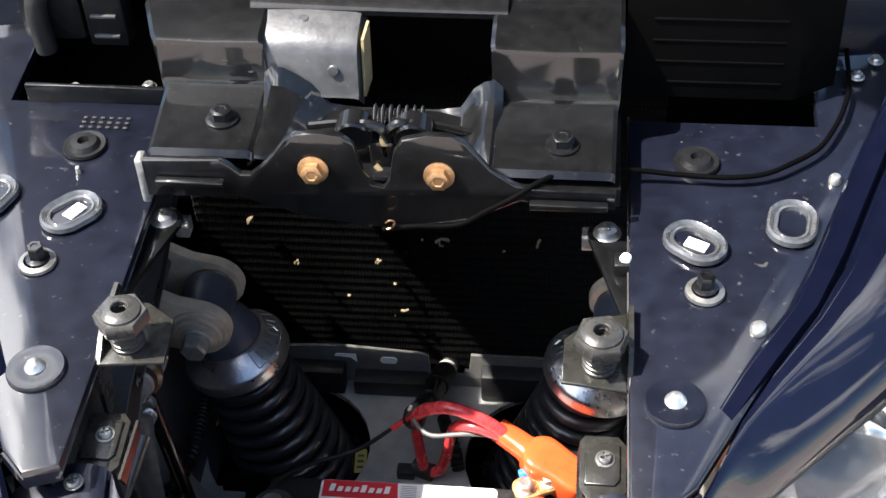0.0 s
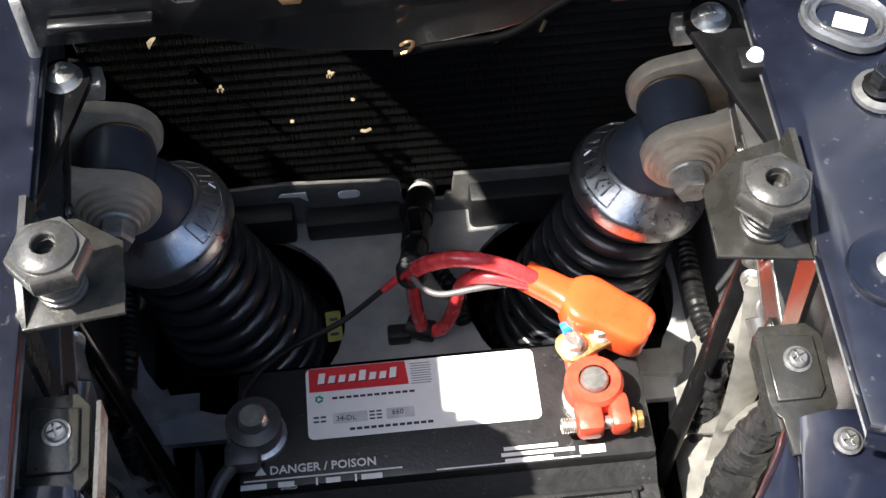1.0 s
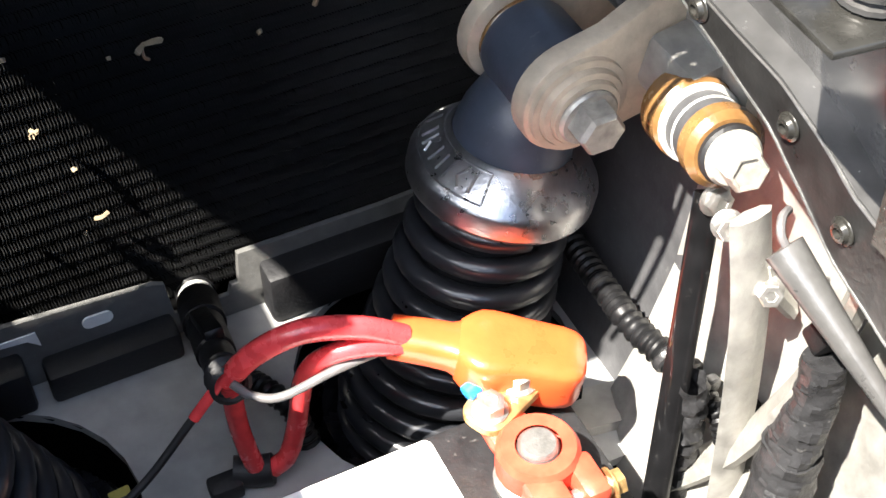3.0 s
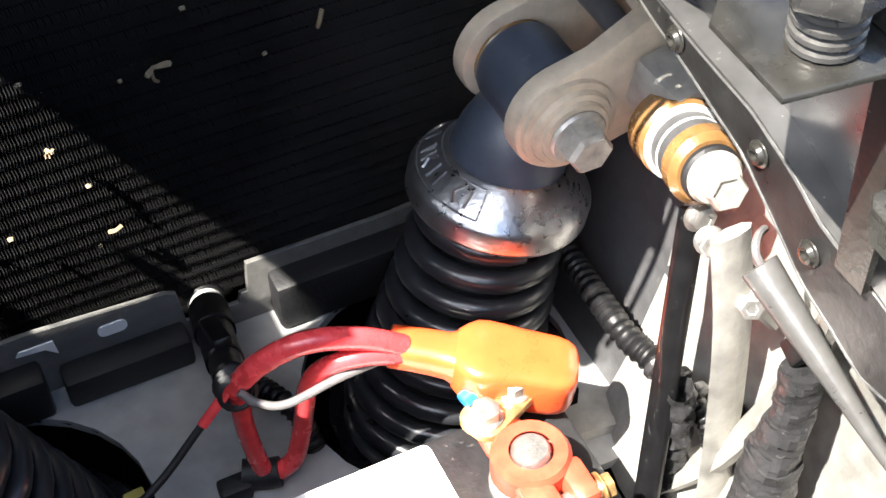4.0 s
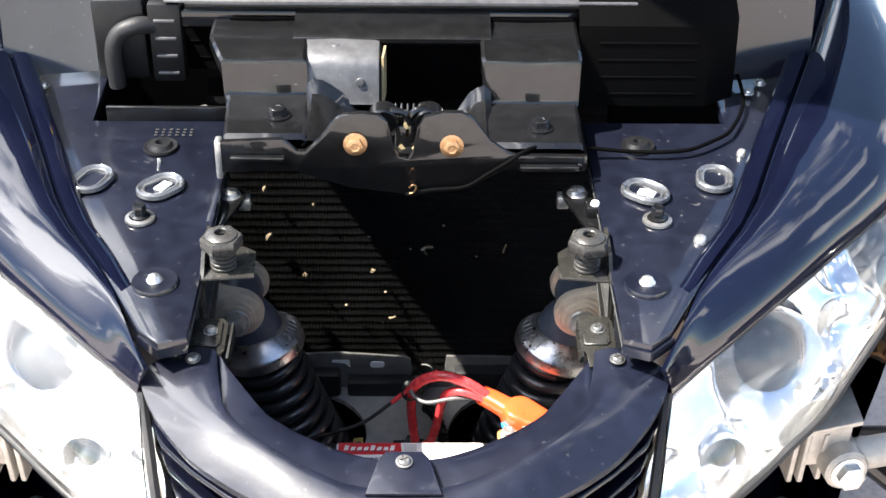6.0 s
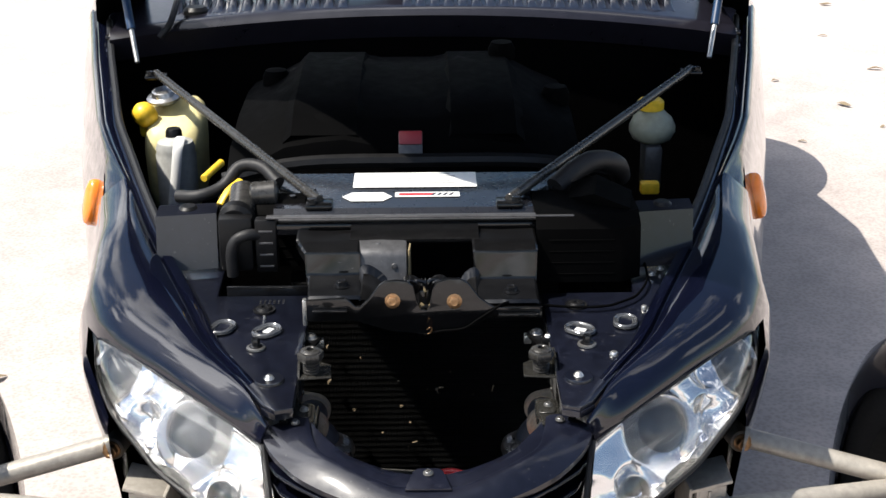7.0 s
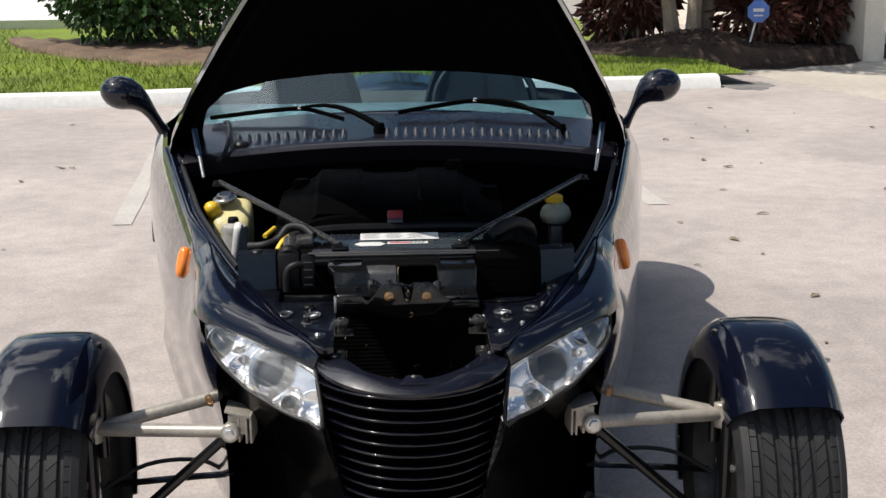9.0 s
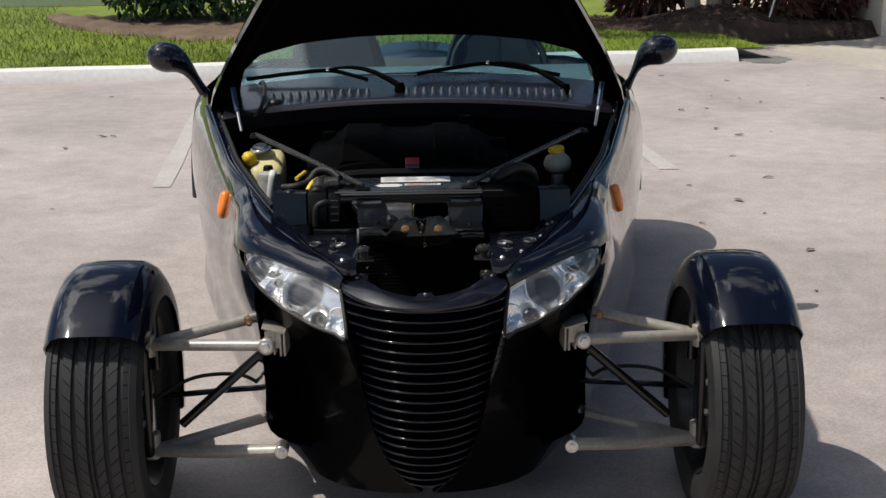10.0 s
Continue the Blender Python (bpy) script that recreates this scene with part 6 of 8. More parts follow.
for s, x0, x1, z0 in ((-1, -.162, -.090, .768), (1, .070, .154, .760)):
    # foot pad, riser and top of each bracket
    bm = mesh()
    rows = []
    for y, z in ((.322, z0 - .004), (.326, z0), (.394, z0), (.3975, z0 + .0012), (.3992, z0 + .005), (.4005, .7985), (.4018, .8025), (.406, .8045), (.440, .808), (.505, .812)):
        k = max(0.0, min(1.0, (y - .386) / .02))
        xa, xb = (x0 - .012 * k, x1 - .004 * k) if s < 0 else (x0 - .004 * k, x1 + .004 * k)
        # Left flange widened here to shift its shadow edge on the fins.
        xa -= .012 if s < 0 and y > .43 else 0
        w = xb - xa
        rows.append([V((xa, y, z - .014)), V((xa, y, z - .002)), V((xa + .003, y, z)), V((xa + w * .5, y, z - .0015 * k)), V((xb - .003, y, z)), V((xb, y, z - .002)), V((xb, y, z - .014))])
    loft(bm, rows)
    br = part("support_bracket", bm, M_STEEL, cross, "folded black support bracket", 30)
    bm = mesh()
    c = (-.117, .358, z0 + .0005) if s < 0 else (.118, .352, z0 + .0005)
    hexhead(bm, c, (0, 0, 1), 0.0078, 0.009, 1.5)
    part("pad_bolt", bm, M_STEEL, br, "black flange bolt")
    bm = mesh()
    hexhead(bm, ((-.122, .4045, .790) if s < 0 else (.100, .4085, .79)), (0, -1, 0.2), 0.0048, 0.004)
    part("face_bolt", bm, M_GREYMETAL, br)
# saddle between the pads, top plate over the opening, near-black sheet for its darkness
bm = mesh()
rows = []
for x, z in ((-.093, .760), (-.088, .766), (-.080, .765), (-.072, .760), (-.062, .752), (-.050, .746), (-.030, .743), (0, .742), (.030, .743), (.046, .746), (.056, .752), (.063, .758), (.069, .760), (.074, .754)):
    k = 1 if abs(x) > .05 else 0
    rows.append([V((x, .324, z - .004)), V((x, .330, z)), V((x, .365, z)), V((x, .392, z + .002 + .004 * k)), V((x, .400, z + .006 + .012 * k))])
loft(bm, rows, .002)
part("saddle", bm, M_STEEL, cross, "dished black sheet behind the latch plate", 40)
bm = mesh()
loft(bm, [[V((x, .440, .800)), V((x, .4365, .8035)), V((x, .4365, .8075)), V((x, .440, .8105)), V((x, .460, .8150)), V((x, .480, .8180))] for x in np.linspace(-.108, .076, 9)])
part("top_plate", bm, M_STEEL, cross, "black sheet top of the duct opening", 30)
# Sheet added to make the opening dark and keep sun off the fins.
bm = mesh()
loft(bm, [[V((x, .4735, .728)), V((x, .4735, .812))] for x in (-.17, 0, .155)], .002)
part("duct_back", bm, M_DEEP, cross, "near-black sheet for the darkness in the opening")
# hood latch in the notch
bm = mesh()
for x in (-.022, .018):
    rod(bm, (x, .335, .774), (x, .352, .776), 0.013, 16)
tube(bm, [(-.034, .345, .768), (-.020, .340, .782), (-.004, .337, .783), (.002, .337, .772)], 0.0035, 8, 5)
tube(bm, [(.034, .345, .768), (.018, .340, .784), (.006, .338, .784), (.0, .338, .774)], 0.0035, 8, 5)
box(bm, (-.002, .345, .756), (.020, .02, .03), 0.003)
lt = part("hood_latch", bm, M_STEEL, cross, "black spring latch")
bm = mesh()
box(bm, (-.001, .338, .766), (.007, .006, .018), 0.002)
tube(bm, [(-.008, .334, .752), (0, .331, .746), (.008, .334, .752)], 0.0022, 8, 5)
part("latch_pawl", bm, M_OLIVE, lt, "worn brassy pawl")
bm = mesh()
for k in range(7):
    lathe(bm, [(0.006, -0.001), (0.0078, 0.0), (0.006, 0.001)], 14, Matrix.Translation((-.012 + k * 0.0055, .372, .766)) @ pose(0, 0, 0, 0, 90, 0))
part("latch_spring", bm, M_GREYMETAL, lt, "coiled latch spring")
bm = mesh()
tube(bm, [(-.060, .372, .754), (-.03, .374, .757), (0, .375, .757), (.03, .374, .757), (.06, .370, .752)], 0.003, 8, 4)
part("latch_bar", bm, M_STEEL, lt)
# grey snorkel cover between the brackets
bm = mesh()
rows = []
for y, z, e in ((.398, .758, 0), (.400, .762, 0), (.404, .790, 0), (.407, .796, 0), (.414, .801, 0), (.440, .806, 0), (.500, .814, 0)):
    rows.append([V((-.106, y + .01, z - .012)), V((-.104, y, z)), V((-.101, y, z + .001)), V((-.066, y - .001, z + .002)), V((-.032, y, z + .001)), V((-.028, y, z)), V((-.026, y + .01, z - .012))])
loft(bm, rows)
cv = part("snorkel_cover", bm, M_GREYMETAL, cross, "satin grey metal cover", 30)
for x, y, z, ax in ((-.045, .4025, .780, (0, -1, .2)), (-.068, .428, .8045, (0, 0, 1)), (-.104, .402, .781, (0, -1, .2))):
    bm = mesh()
    lathe(bm, [(0, .0022), (.0035, .002), (.0048, .0)], 14, Matrix.Translation((x, y, z)) @ frame_to(ax))
    part("rivet", bm, M_GREYMETAL, cv)
bm = mesh()
loft(bm, [[V((-.0255, .405, .756)), V((-.0255, .412, .800))], [V((-.0235, .425, .758)), V((-.0235, .43, .804))]], 0.002)
part("cover_edge", bm, M_OLIVE, cv, "tan raw edge")

# top tie bar with its two bright edges, sticker shelf
bm = mesh()
box(bm, (-.008, .502, .808), (.445, .05, .018), .003)
tb = part("tie_bar", bm, M_STEEL, cross, "black painted tie bar with thin bright lips")
for y, z, h in ((.497, .814, .003), (.478, .824, .003)):
    bm = mesh()
    box(bm, (-.008, y, z + 0.004), (.448, .014, h), .002)
    part("bar_lip", bm, M_GREYMETAL, tb)
bm = mesh()
loft(bm, [[V((x, .505, .800)), V((x, .522, .822)), V((x, .600, .8215)), V((x, .690, .8205)), V((x, .705, .806))] for x in np.linspace(-.225, .222, 5)], 0.004)
part("top_shelf", bm, M_BLACKPAINT, cross, "glossy black radiator shroud top")
for x, y in ((-.20, .56), (-.172, .59), (-.16, .56), (.135, .565), (.155, .58), (.19, .59)):
    bm = mesh()
    hexhead(bm, (x, y, .8265), (0, 0, 1), .0055, .007, 1.4)
    part("shelf_bolt", bm, M_STEEL, cross)


def sticker(name, x0, x1, y0, y1, material, label, z=.8268, cut=0.0, turn=0.0):
    bm = mesh()
    w, h = x1 - x0, y1 - y0
    o = rounded(w, h, .002) if not cut else [(-w / 2, 0), (-w / 2 + cut, h / 2), (w / 2 - cut, h / 2), (w / 2, 0), (w / 2 - cut, -h / 2), (-w / 2 + cut, -h / 2)]
    plate(bm, o, pose((x0 + x1) / 2, (y0 + y1) / 2, z, 0, 0, turn), .0004)
    return solo(name, bm, material, label, "sticker")


stick = sticker("emissions_sticker", -.112, .080, .612, .684, M_WHITE, "large white printed sticker on the radiator shroud")
for k in range(5):
    for j in range(3):
        bm = mesh()
        box(bm, (-.085 + j * .055, .675 - k * .011, .8276), (.044 - .008 * ((k + j) % 3), .003, .0003))
        p = finish("print_line", bm, M_INKGREY)
        p.parent = stick
sticker("badge_sticker", -.126, -.050, .548, .588, M_WHITE, "white pointed sticker on the radiator shroud", cut=.014)
fs = sticker("filter_sticker", -.046, .052, .566, .588, M_WHITE, "white sticker with red band and black zigzag emblem")
for nm, a, b, mt in (("red_band", -.040, .010, M_LABELRED),):
    bm = mesh()
    plate(bm, [(a, -.005), (b, -.005), (b + .006, .005), (a, .005)], pose(0, .577, .8274), .0003)
    finish(nm, bm, mt).parent = fs
for k in range(4):
    bm = mesh()
    plate(bm, [(0, -.0055), (.004, -.0055), (.009, .0055), (.005, .0055)], pose(.008 + k * .009, .577, .8275, 0, 0, 0 if k % 2 else 0), .0003)
    finish("emblem_bar", bm, M_INK).parent = fs
bm = mesh()
plate(bm, [(-.010, 0), (0, .008), (.010, 0), (0, -.008)], pose(.196, .565, .8268), .0004)
solo("diamond_sticker", bm, M_WHITE, "small white diamond sticker on the shroud", "sticker")

# ---- radiator in the opening, leaning back ----
rad = thing("radiator", (0, 0.45, 0.40), "black finned radiator with plant litter on it", "radiator")


def rad_pt(x, z, off=0.0):
    return V((x, .486 - .03 * (z - .5) - off, z))


bm = mesh()
loft(bm, [[rad_pt(-.20, .36, -.012), rad_pt(.20, .36, -.012)], [rad_pt(-.20, .735, -.012), rad_pt(.20, .735, -.012)]], 0.01)
part("core", bm, M_DEEP, rad, "black core")
z = .372
while z < .73:
    bm = mesh()
    a, b = rad_pt(-.20, z), rad_pt(.20, z)
    q = V((0, -1, 0)) * .0004
    hgt = V((0, 0, 1)) * .0007
    loft(bm, [[a - q * 15, a - q * 5 - hgt, a - q * 5 + hgt, a - q * 15 + hgt], [b - q * 15, b - q * 5 - hgt, b - q * 5 + hgt, b - q * 15 + hgt]])
    part("radiator_tube", bm, M_DEEP, rad)
    z += .0098
verts, faces = [], []
z = .372
rf = random.Random(4)
while z < .72:
    n = 250
    for k in range(n):
        x = -.198 + k * (.396 / n)
        j = rf.uniform(-.0002, .0002)
        i = len(verts)
        skew = .0006
        verts += [rad_pt(x + j, z + .0003, .0001), rad_pt(x + skew + j, z + .0049, .0005), rad_pt(x + j, z + .0095, .0001), rad_pt(x - .0014 + j, z + .0095, -.0022), rad_pt(x + skew - .0014 + j, z + .0049, -.0016), rad_pt(x - .0014 + j, z + .0003, -.0022)]
        faces += [(i, i + 1, i + 4, i + 5), (i + 1, i + 2, i + 3, i + 4)]
    z += .0098
fins = raw("fin_pack", verts, faces, M_FIN)
fins.parent = rad
fins.matrix_parent_inverse = Matrix.Translation(-rad.location)
tagged(fins, "wavy black cooling fins", kind="stuff")

# litter caught on the fins
def litter(x, z, L, turn, kind):
    bm = mesh()
    c = rad_pt(x, z, .003)
    m = axes(c, (1, 0, 0), (0, -.03, 1)) @ pose(0, 0, 0, 0, 0, turn)
    if kind == "twig":
        tube(bm, [m @ V((-L, 0, 0)), m @ V((0, L * .12, .002)), m @ V((L, 0, .001))], .0013, 6, 4)
    elif kind == "seed":
        for a, k in ((8, 1.0), (168, .55)):
            q = m @ pose(0, 0, 0, 0, -14, a)
            loft(bm, [[q @ V((t * L * k, -w * L * .16, .001 + t * .003)), q @ V((t * L * k, 0, .0022 + t * .004)), q @ V((t * L * k, w * L * .16, .001 + t * .003))] for t, w in ((0, .3), (.3, .55), (.65, 1.0), (.9, .8), (1.0, .15))], .0006)
        tube(bm, [m @ V((-L * .1, 0, .002)), m @ V((-L * .25, -L * .4, .004)), m @ V((-L * .18, -L * .9, .001))], .0009, 6, 4)
    elif kind == "flower":
        for a in (10, 80, 150, 215, 300):
            q = m @ pose(0, 0, 0, 0, -12, a)
            loft(bm, [[q @ V((t * L, -w * L * .25, .001 + t * .003)), q @ V((t * L, w * L * .25, .001 + t * .003))] for t, w in ((0, .1), (.35, .6 if a % 4 else .3), (.75, .7 if a % 4 else .3), (1.0, .2))], .0006)
        tube(bm, [m @ V((0, 0, 0)), m @ V((L * .2, -L * .6, .003)), m @ V((L * .15, -L, .001))], .0011, 6, 4)
    else:
        loft(bm, [[m @ V((t * L - L / 2, -w * L * .3, .0005)), m @ V((t * L - L / 2, 0, .0025)), m @ V((t * L - L / 2, w * L * .3, .001))] for t, w in ((0, .15), (.4, 1), (.8, .7), (1, .1))], .0005)
    solo("plant_litter", bm, M_DRY, "dry bit of plant litter on the radiator", "litter", "litter on the radiator")


for x, z, L, turn, kind in ((.016, .547, .013, 20, "seed"), (-.041, .517, .005, 70, "flower"), (-.027, .488, .004, 10, "leaf"), (-.030, .445, .003, 40, "leaf"), (-.149, .560, .012, 60, "leaf"), (-.113, .512, .006, 0, "flower"), (-.150, .62, .010, 70, "leaf"), (-.10, .60, .007, 110, "leaf"), (-.044, .56, .005, 0, "leaf"), (.07, .535, .004, 30, "leaf"), (.10, .545, .009, 75, "twig"), (-.02, .452, .006, 20, "twig"), (.035, .575, .004, 0, "leaf"), (-.07, .47, .004, 0, "leaf"), (.0, .545, .003, 0, "leaf")):
    litter(x, z, L * (.8 if L > .01 else .6), turn, kind)

# ---- tray, frame floor, side castings ----
frame_ = thing("subframe", (0, 0.40, 0.20), "cast aluminium front subframe around the battery", "subframe")


def ring_hole(cx, cy, r, n=28):
    return [(cx + r * math.cos(2 * math.pi * k / n), cy + r * math.sin(2 * math.pi * k / n)) for k in range(n)]


def holed_plate(bm, outer, holes, z, thick):
    """A flat sheet with round holes, cut by filling between the outlines."""
    loops = [outer] + holes
    es = []
    for lp in loops:
        vs = [bm.verts.new((x, y, z)) for x, y in lp]
        es += [bm.edges.new((a, b)) for a, b in zip(vs, vs[1:] + vs[:1])]
    bmesh.ops.triangle_fill(bm, use_beauty=True, edges=es)
    fs = bm.faces[:]
    ex = bmesh.ops.extrude_face_region(bm, geom=fs)["geom"]
    for v in ex:
        if isinstance(v, bmesh.types.BMVert):
            v.co.z -= thick
    return bm


bm = mesh()
holed_plate(bm, [(-.24, .300), (.24, .300), (.24, .474), (-.24, .474)], [ring_hole(.115, .392, .0745), ring_hole(-.121, .392, .0745)], .362, .006)
part("floor_plate", bm, M_FLOORALU, frame_, "dull aluminium floor plate", 30)
# The pockets' depth of shade is put into their near-black colour.
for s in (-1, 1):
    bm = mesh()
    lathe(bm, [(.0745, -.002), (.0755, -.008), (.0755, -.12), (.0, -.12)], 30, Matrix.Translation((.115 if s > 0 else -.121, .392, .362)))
    part("spring_pocket", bm, M_DEEP, frame_, "spring pocket, its shade put into near-black")
# tray wall with notch behind the floor
bm = mesh()
prof = [(-.21, .362), (.21, .362), (.21, .410), (.122, .4055), (.040, .4062), (.038, .385), (.034, .385), (.032, .378), (.002, .378), (.0, .402), (-.006, .405), (-.082, .411), (-.135, .408), (-.21, .398)]
plate(bm, prof, axes((0, .476, 0), (1, 0, 0), (0, 0, 1)), .003, .0008)
tray = part("tray_wall", bm, M_TRAY, frame_, "grey coated tray wall")
bm = mesh()
plate(bm, rounded(.016, .008, .0039), axes((-.037, .4725, .402 - .0065), (1, 0, 0), (0, 0, 1)), .0012)
part("tray_slot", bm, M_WHITE, tray, "pale slot in the tray")
bm = mesh()
plate(bm, [(-.086, .4015), (-.068, .4015), (-.067, .391), (-.073, .397), (-.088, .3985)], axes((0, .4727, 0), (1, 0, 0), (0, 0, 1)), .001)
part("tray_notch", bm, M_WHITE, tray)
for x0, x1, h in ((-.175, -.078, .030), (-.070, .0, .020), (.050, .16, .034)):
    bm = mesh()
    box(bm, ((x0 + x1) / 2, .4645, .362 + h / 2), (x1 - x0, .018, h), .003)
    part("foam_block", bm, M_RUBBER, frame_, "black foam block")
for s in (-1, 1):
    # side wall of the casting with flange, ribs and holes
    bm = mesh()
    rows = []
    for y in np.linspace(.165, .335, 12):
        b = .018 * math.sin((y - .12) * 16)
        k = min(1, max(0, (y - .30) / .08))
        rows.append([V((s * (.152 + .034 * k), y, .330)), V((s * (.172 + .022 * k), y, .358 + .3 * b)), V((s * (.198 + b * .3 + .008 * k), y, .40)), V((s * (.214 + b * .4 + .006 * k), y, .45)), V((s * (.226 + b * .6), y, .52)), V((s * .232, y, .60)), V((s * .230, y, .672))])
    loft(bm, rows, .005 * s)
    # Same casting further back; its shade is put into a darker grey.
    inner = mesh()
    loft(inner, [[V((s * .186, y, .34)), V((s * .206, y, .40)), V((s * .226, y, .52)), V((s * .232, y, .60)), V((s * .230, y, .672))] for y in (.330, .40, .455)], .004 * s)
    part("inner_wall", inner, M_GREYMETAL, frame_, "cast wall behind the damper, shade put into its grey")
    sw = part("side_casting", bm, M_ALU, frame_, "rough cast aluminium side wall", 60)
    # Near-black discs on the casting stand for the darkness in its holes.
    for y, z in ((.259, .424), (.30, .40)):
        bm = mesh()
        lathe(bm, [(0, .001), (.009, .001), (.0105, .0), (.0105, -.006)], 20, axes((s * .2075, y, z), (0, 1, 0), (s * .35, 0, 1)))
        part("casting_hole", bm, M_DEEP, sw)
    bm = mesh()
    tube(bm, [(s * .178, .28, .362), (s * .200, .25, .42), (s * .214, .23, .50), (s * .216, .22, .58)], .012, 8, 5, flat=.5)
    part("casting_rib", bm, M_ALU, sw, "raised casting rib")
    bm = mesh()
    loft(bm, [[V((s * .150, .345, .3645)), V((s * .215, .335, .3645))], [V((s * .150, .322, .3650)), V((s * .215, .312, .3650))], [V((s * .150, .318, .345)), V((s * .215, .308, .345))]], .003)
    part("floor_flange", bm, M_ALU, frame_, "bright folded flange")
# Shade under the nose is put into the near-black tray and blocks.
bm = mesh()
loft(bm, [[V((x, .19, .215)), V((x, .34, .215)), V((x, .34, .38))] for x in (-.17, -.08, .08, .17)], .004)
part("battery_tray", bm, M_DEEP, frame_, "battery tray, near-black for the shade below")
for s in (-1, 1):
    bm = mesh()
    box(bm, (s * .20, .27, .30), (.085, .14, .11), .012)
    part("rail_block", bm, M_DEEP, frame_, "rail block, near-black for the shade below")


# ---- inboard dampers and rockers ----
def build_damper(s):
    ex, ez = s * .170, .544
    top, bot = V((s * .169, .396, .5445)), V((s * .1212, .396, .352))
    ax = (bot - top).normalized()
    m = Matrix.Translation(top) @ frame_to(ax)
    L = (bot - top).length
    th = thing("shock_absorber", tuple(bot), "coil-over damper with blue-grey head and black spring", "shock absorber", "inboard dampers")
    bm = mesh()
    lathe(bm, [(0, 0), (.0195, 0), (.0215, .0010), (.0222, .0035), (.0222, .0310), (.0215, .0335), (.0195, .0345), (0, .0345)], 40, Matrix.Translation((ex, .3765, ez)) @ frame_to((0, 1, 0)))
    part("eye", bm, M_SHOCK, th, "blue-grey painted eye", 30)
    for y0, y1 in ((.3725, .3770), (.4105, .4140)):
        bm = mesh()
        rod(bm, (ex, y0, ez), (ex, y1, ez), .0208, 32, bev=.001)
        part("eye_bush", bm, M_BUSH, th, "amber polyurethane bush")
    bm = mesh()
    lathe(bm, [(0, .004), (.013, .008), (.0210, .017), (.0262, .029), (.0284, .039), (.0290, .046), (.0282, .050), (.026, .053)], 40, m)
    part("dome", bm, M_SHOCK, th, "smooth blue-grey dome", 60)
    bm = mesh()
    lathe(bm, [(.0275, .0440), (.0292, .0425), (.0308, .0432), (.0440, .0570), (.0452, .0588), (.0457, .0605), (.0457, .0690), (.0446, .0712), (.0425, .0720), (.033, .0725)], 56, m)
    rg = part("collar", bm, M_RING, th, "turned aluminium collar with embossed border", 24)
    # raised border and plain emblem strokes on the collar's cone
    inv = m.to_3x3().transposed()
    front = inv @ V((-s * .95, .22, .10))
    base_a = math.atan2(front.y, front.x)

    def cone(deg, k):
        """A place on the cone: degrees round it, k from its inner to its outer edge."""
        q = base_a + radians(deg) * s
        r = .0322 + .0106 * k
        return m @ V((r * math.cos(q), r * math.sin(q), .0447 + .0110 * k - .0003))
    bm = mesh()
    for k in (0.0, 1.0):
        tube(bm, [cone(d, k) for d in range(-58, 59, 4)], .00055, 6, 1)
    for d in (-58, 58):
        tube(bm, [cone(d, k) for k in (0.0, .5, 1.0)], .00055, 6, 1)
    part("emblem_border", bm, M_RING, rg)
    for d in (-47, -39, -26, -18, -8, 0, 8, 17, 34):
        bm = mesh()
        tube(bm, [cone(d, .2), cone(d + (5 if d in (-39, 0) else 0), .5), cone(d, .8)], .0009, 6, 1)
        part("emblem_bar", bm, M_RING, rg)
    bm = mesh()
    pts = []
    turns, r0, r1 = 9.4, .0325, .0475
    for k in range(int(turns * 24) + 1):
        t = k / (turns * 24)
        a = 2 * math.pi * turns * t
        r = r0 + (r1 - r0) * min(1.0, t * 1.25) ** 1.1
        pts.append(m @ V((r * math.cos(a), r * math.sin(a), .0790 + t * (L + .040 - .079))))
    tube(bm, pts, .0060, 12, 1)
    part("spring", bm, M_SPRING, th, "glossy black coil spring", 60)
    bm = mesh()
    lathe(bm, [(.0262, .070), (.0266, .095), (.031, L * .62), (.036, L + .03), (0, L + .03)], 28, m)
    part("damper_tube", bm, M_RUBBER, th)
    bm = mesh()
    lathe(bm, [(.030, L + .036), (.060, L + .034), (.062, L + .038), (.062, L + .044), (.03, L + .05)], 40, m)
    part("lower_perch", bm, M_BLACKPAINT, th, "black lower spring perch")
    if s < 0:
        bm = mesh()
        plate(bm, rounded(.011, .022, .001), axes((-.056, .392, .3445), (1, 0, .1), (0, .9, .35)), .0012, .0003)
        tag = part("caution_tag", bm, M_TAG, th, "small yellow paper tag")
        bm = mesh()
        for k in range(3):
            box(bm, (0, 0, 0), (.006, .0022, .0003), 0, axes((-.056, .386 + k * .005, .3434 + k * .002), (1, 0, .1), (0, .9, .35)) @ pose(0, 0, .0009))
        part("print_bar", bm, M_INK, tag)

    # rocker: two cast cheeks joined by a web, eye bolt, pivot
    rk = thing("suspension_rocker", (s * .18, .36, .52), "dusty cast aluminium suspension rocker with plated bolts", "rocker", "suspension rockers")
    out = []
    for a in np.linspace(radians(105), radians(280), 18):
        out.append((.170 + .0262 * math.cos(a), .544 + .0262 * math.sin(a)))
    out += [(.190, .5205), (.206, .524)]
    for a in np.linspace(radians(-70), radians(40), 9):
        out.append((.214 + .019 * math.cos(a), .543 + .019 * math.sin(a)))
    out += [(.236, .572), (.226, .590), (.206, .586), (.184, .574)]
    for y0, dep in ((.3725, .0105), (.4240, .0095)):
        bm = mesh()
        o = [(s * x, z) for x, z in out]
        plate(bm, o if s > 0 else o[::-1], axes((0, y0, 0), (1, 0, 0), (0, 0, 1)), dep, .0026)
        part("cheek", bm, M_ROCKER, rk, "cast aluminium cheek")
    bm = mesh()
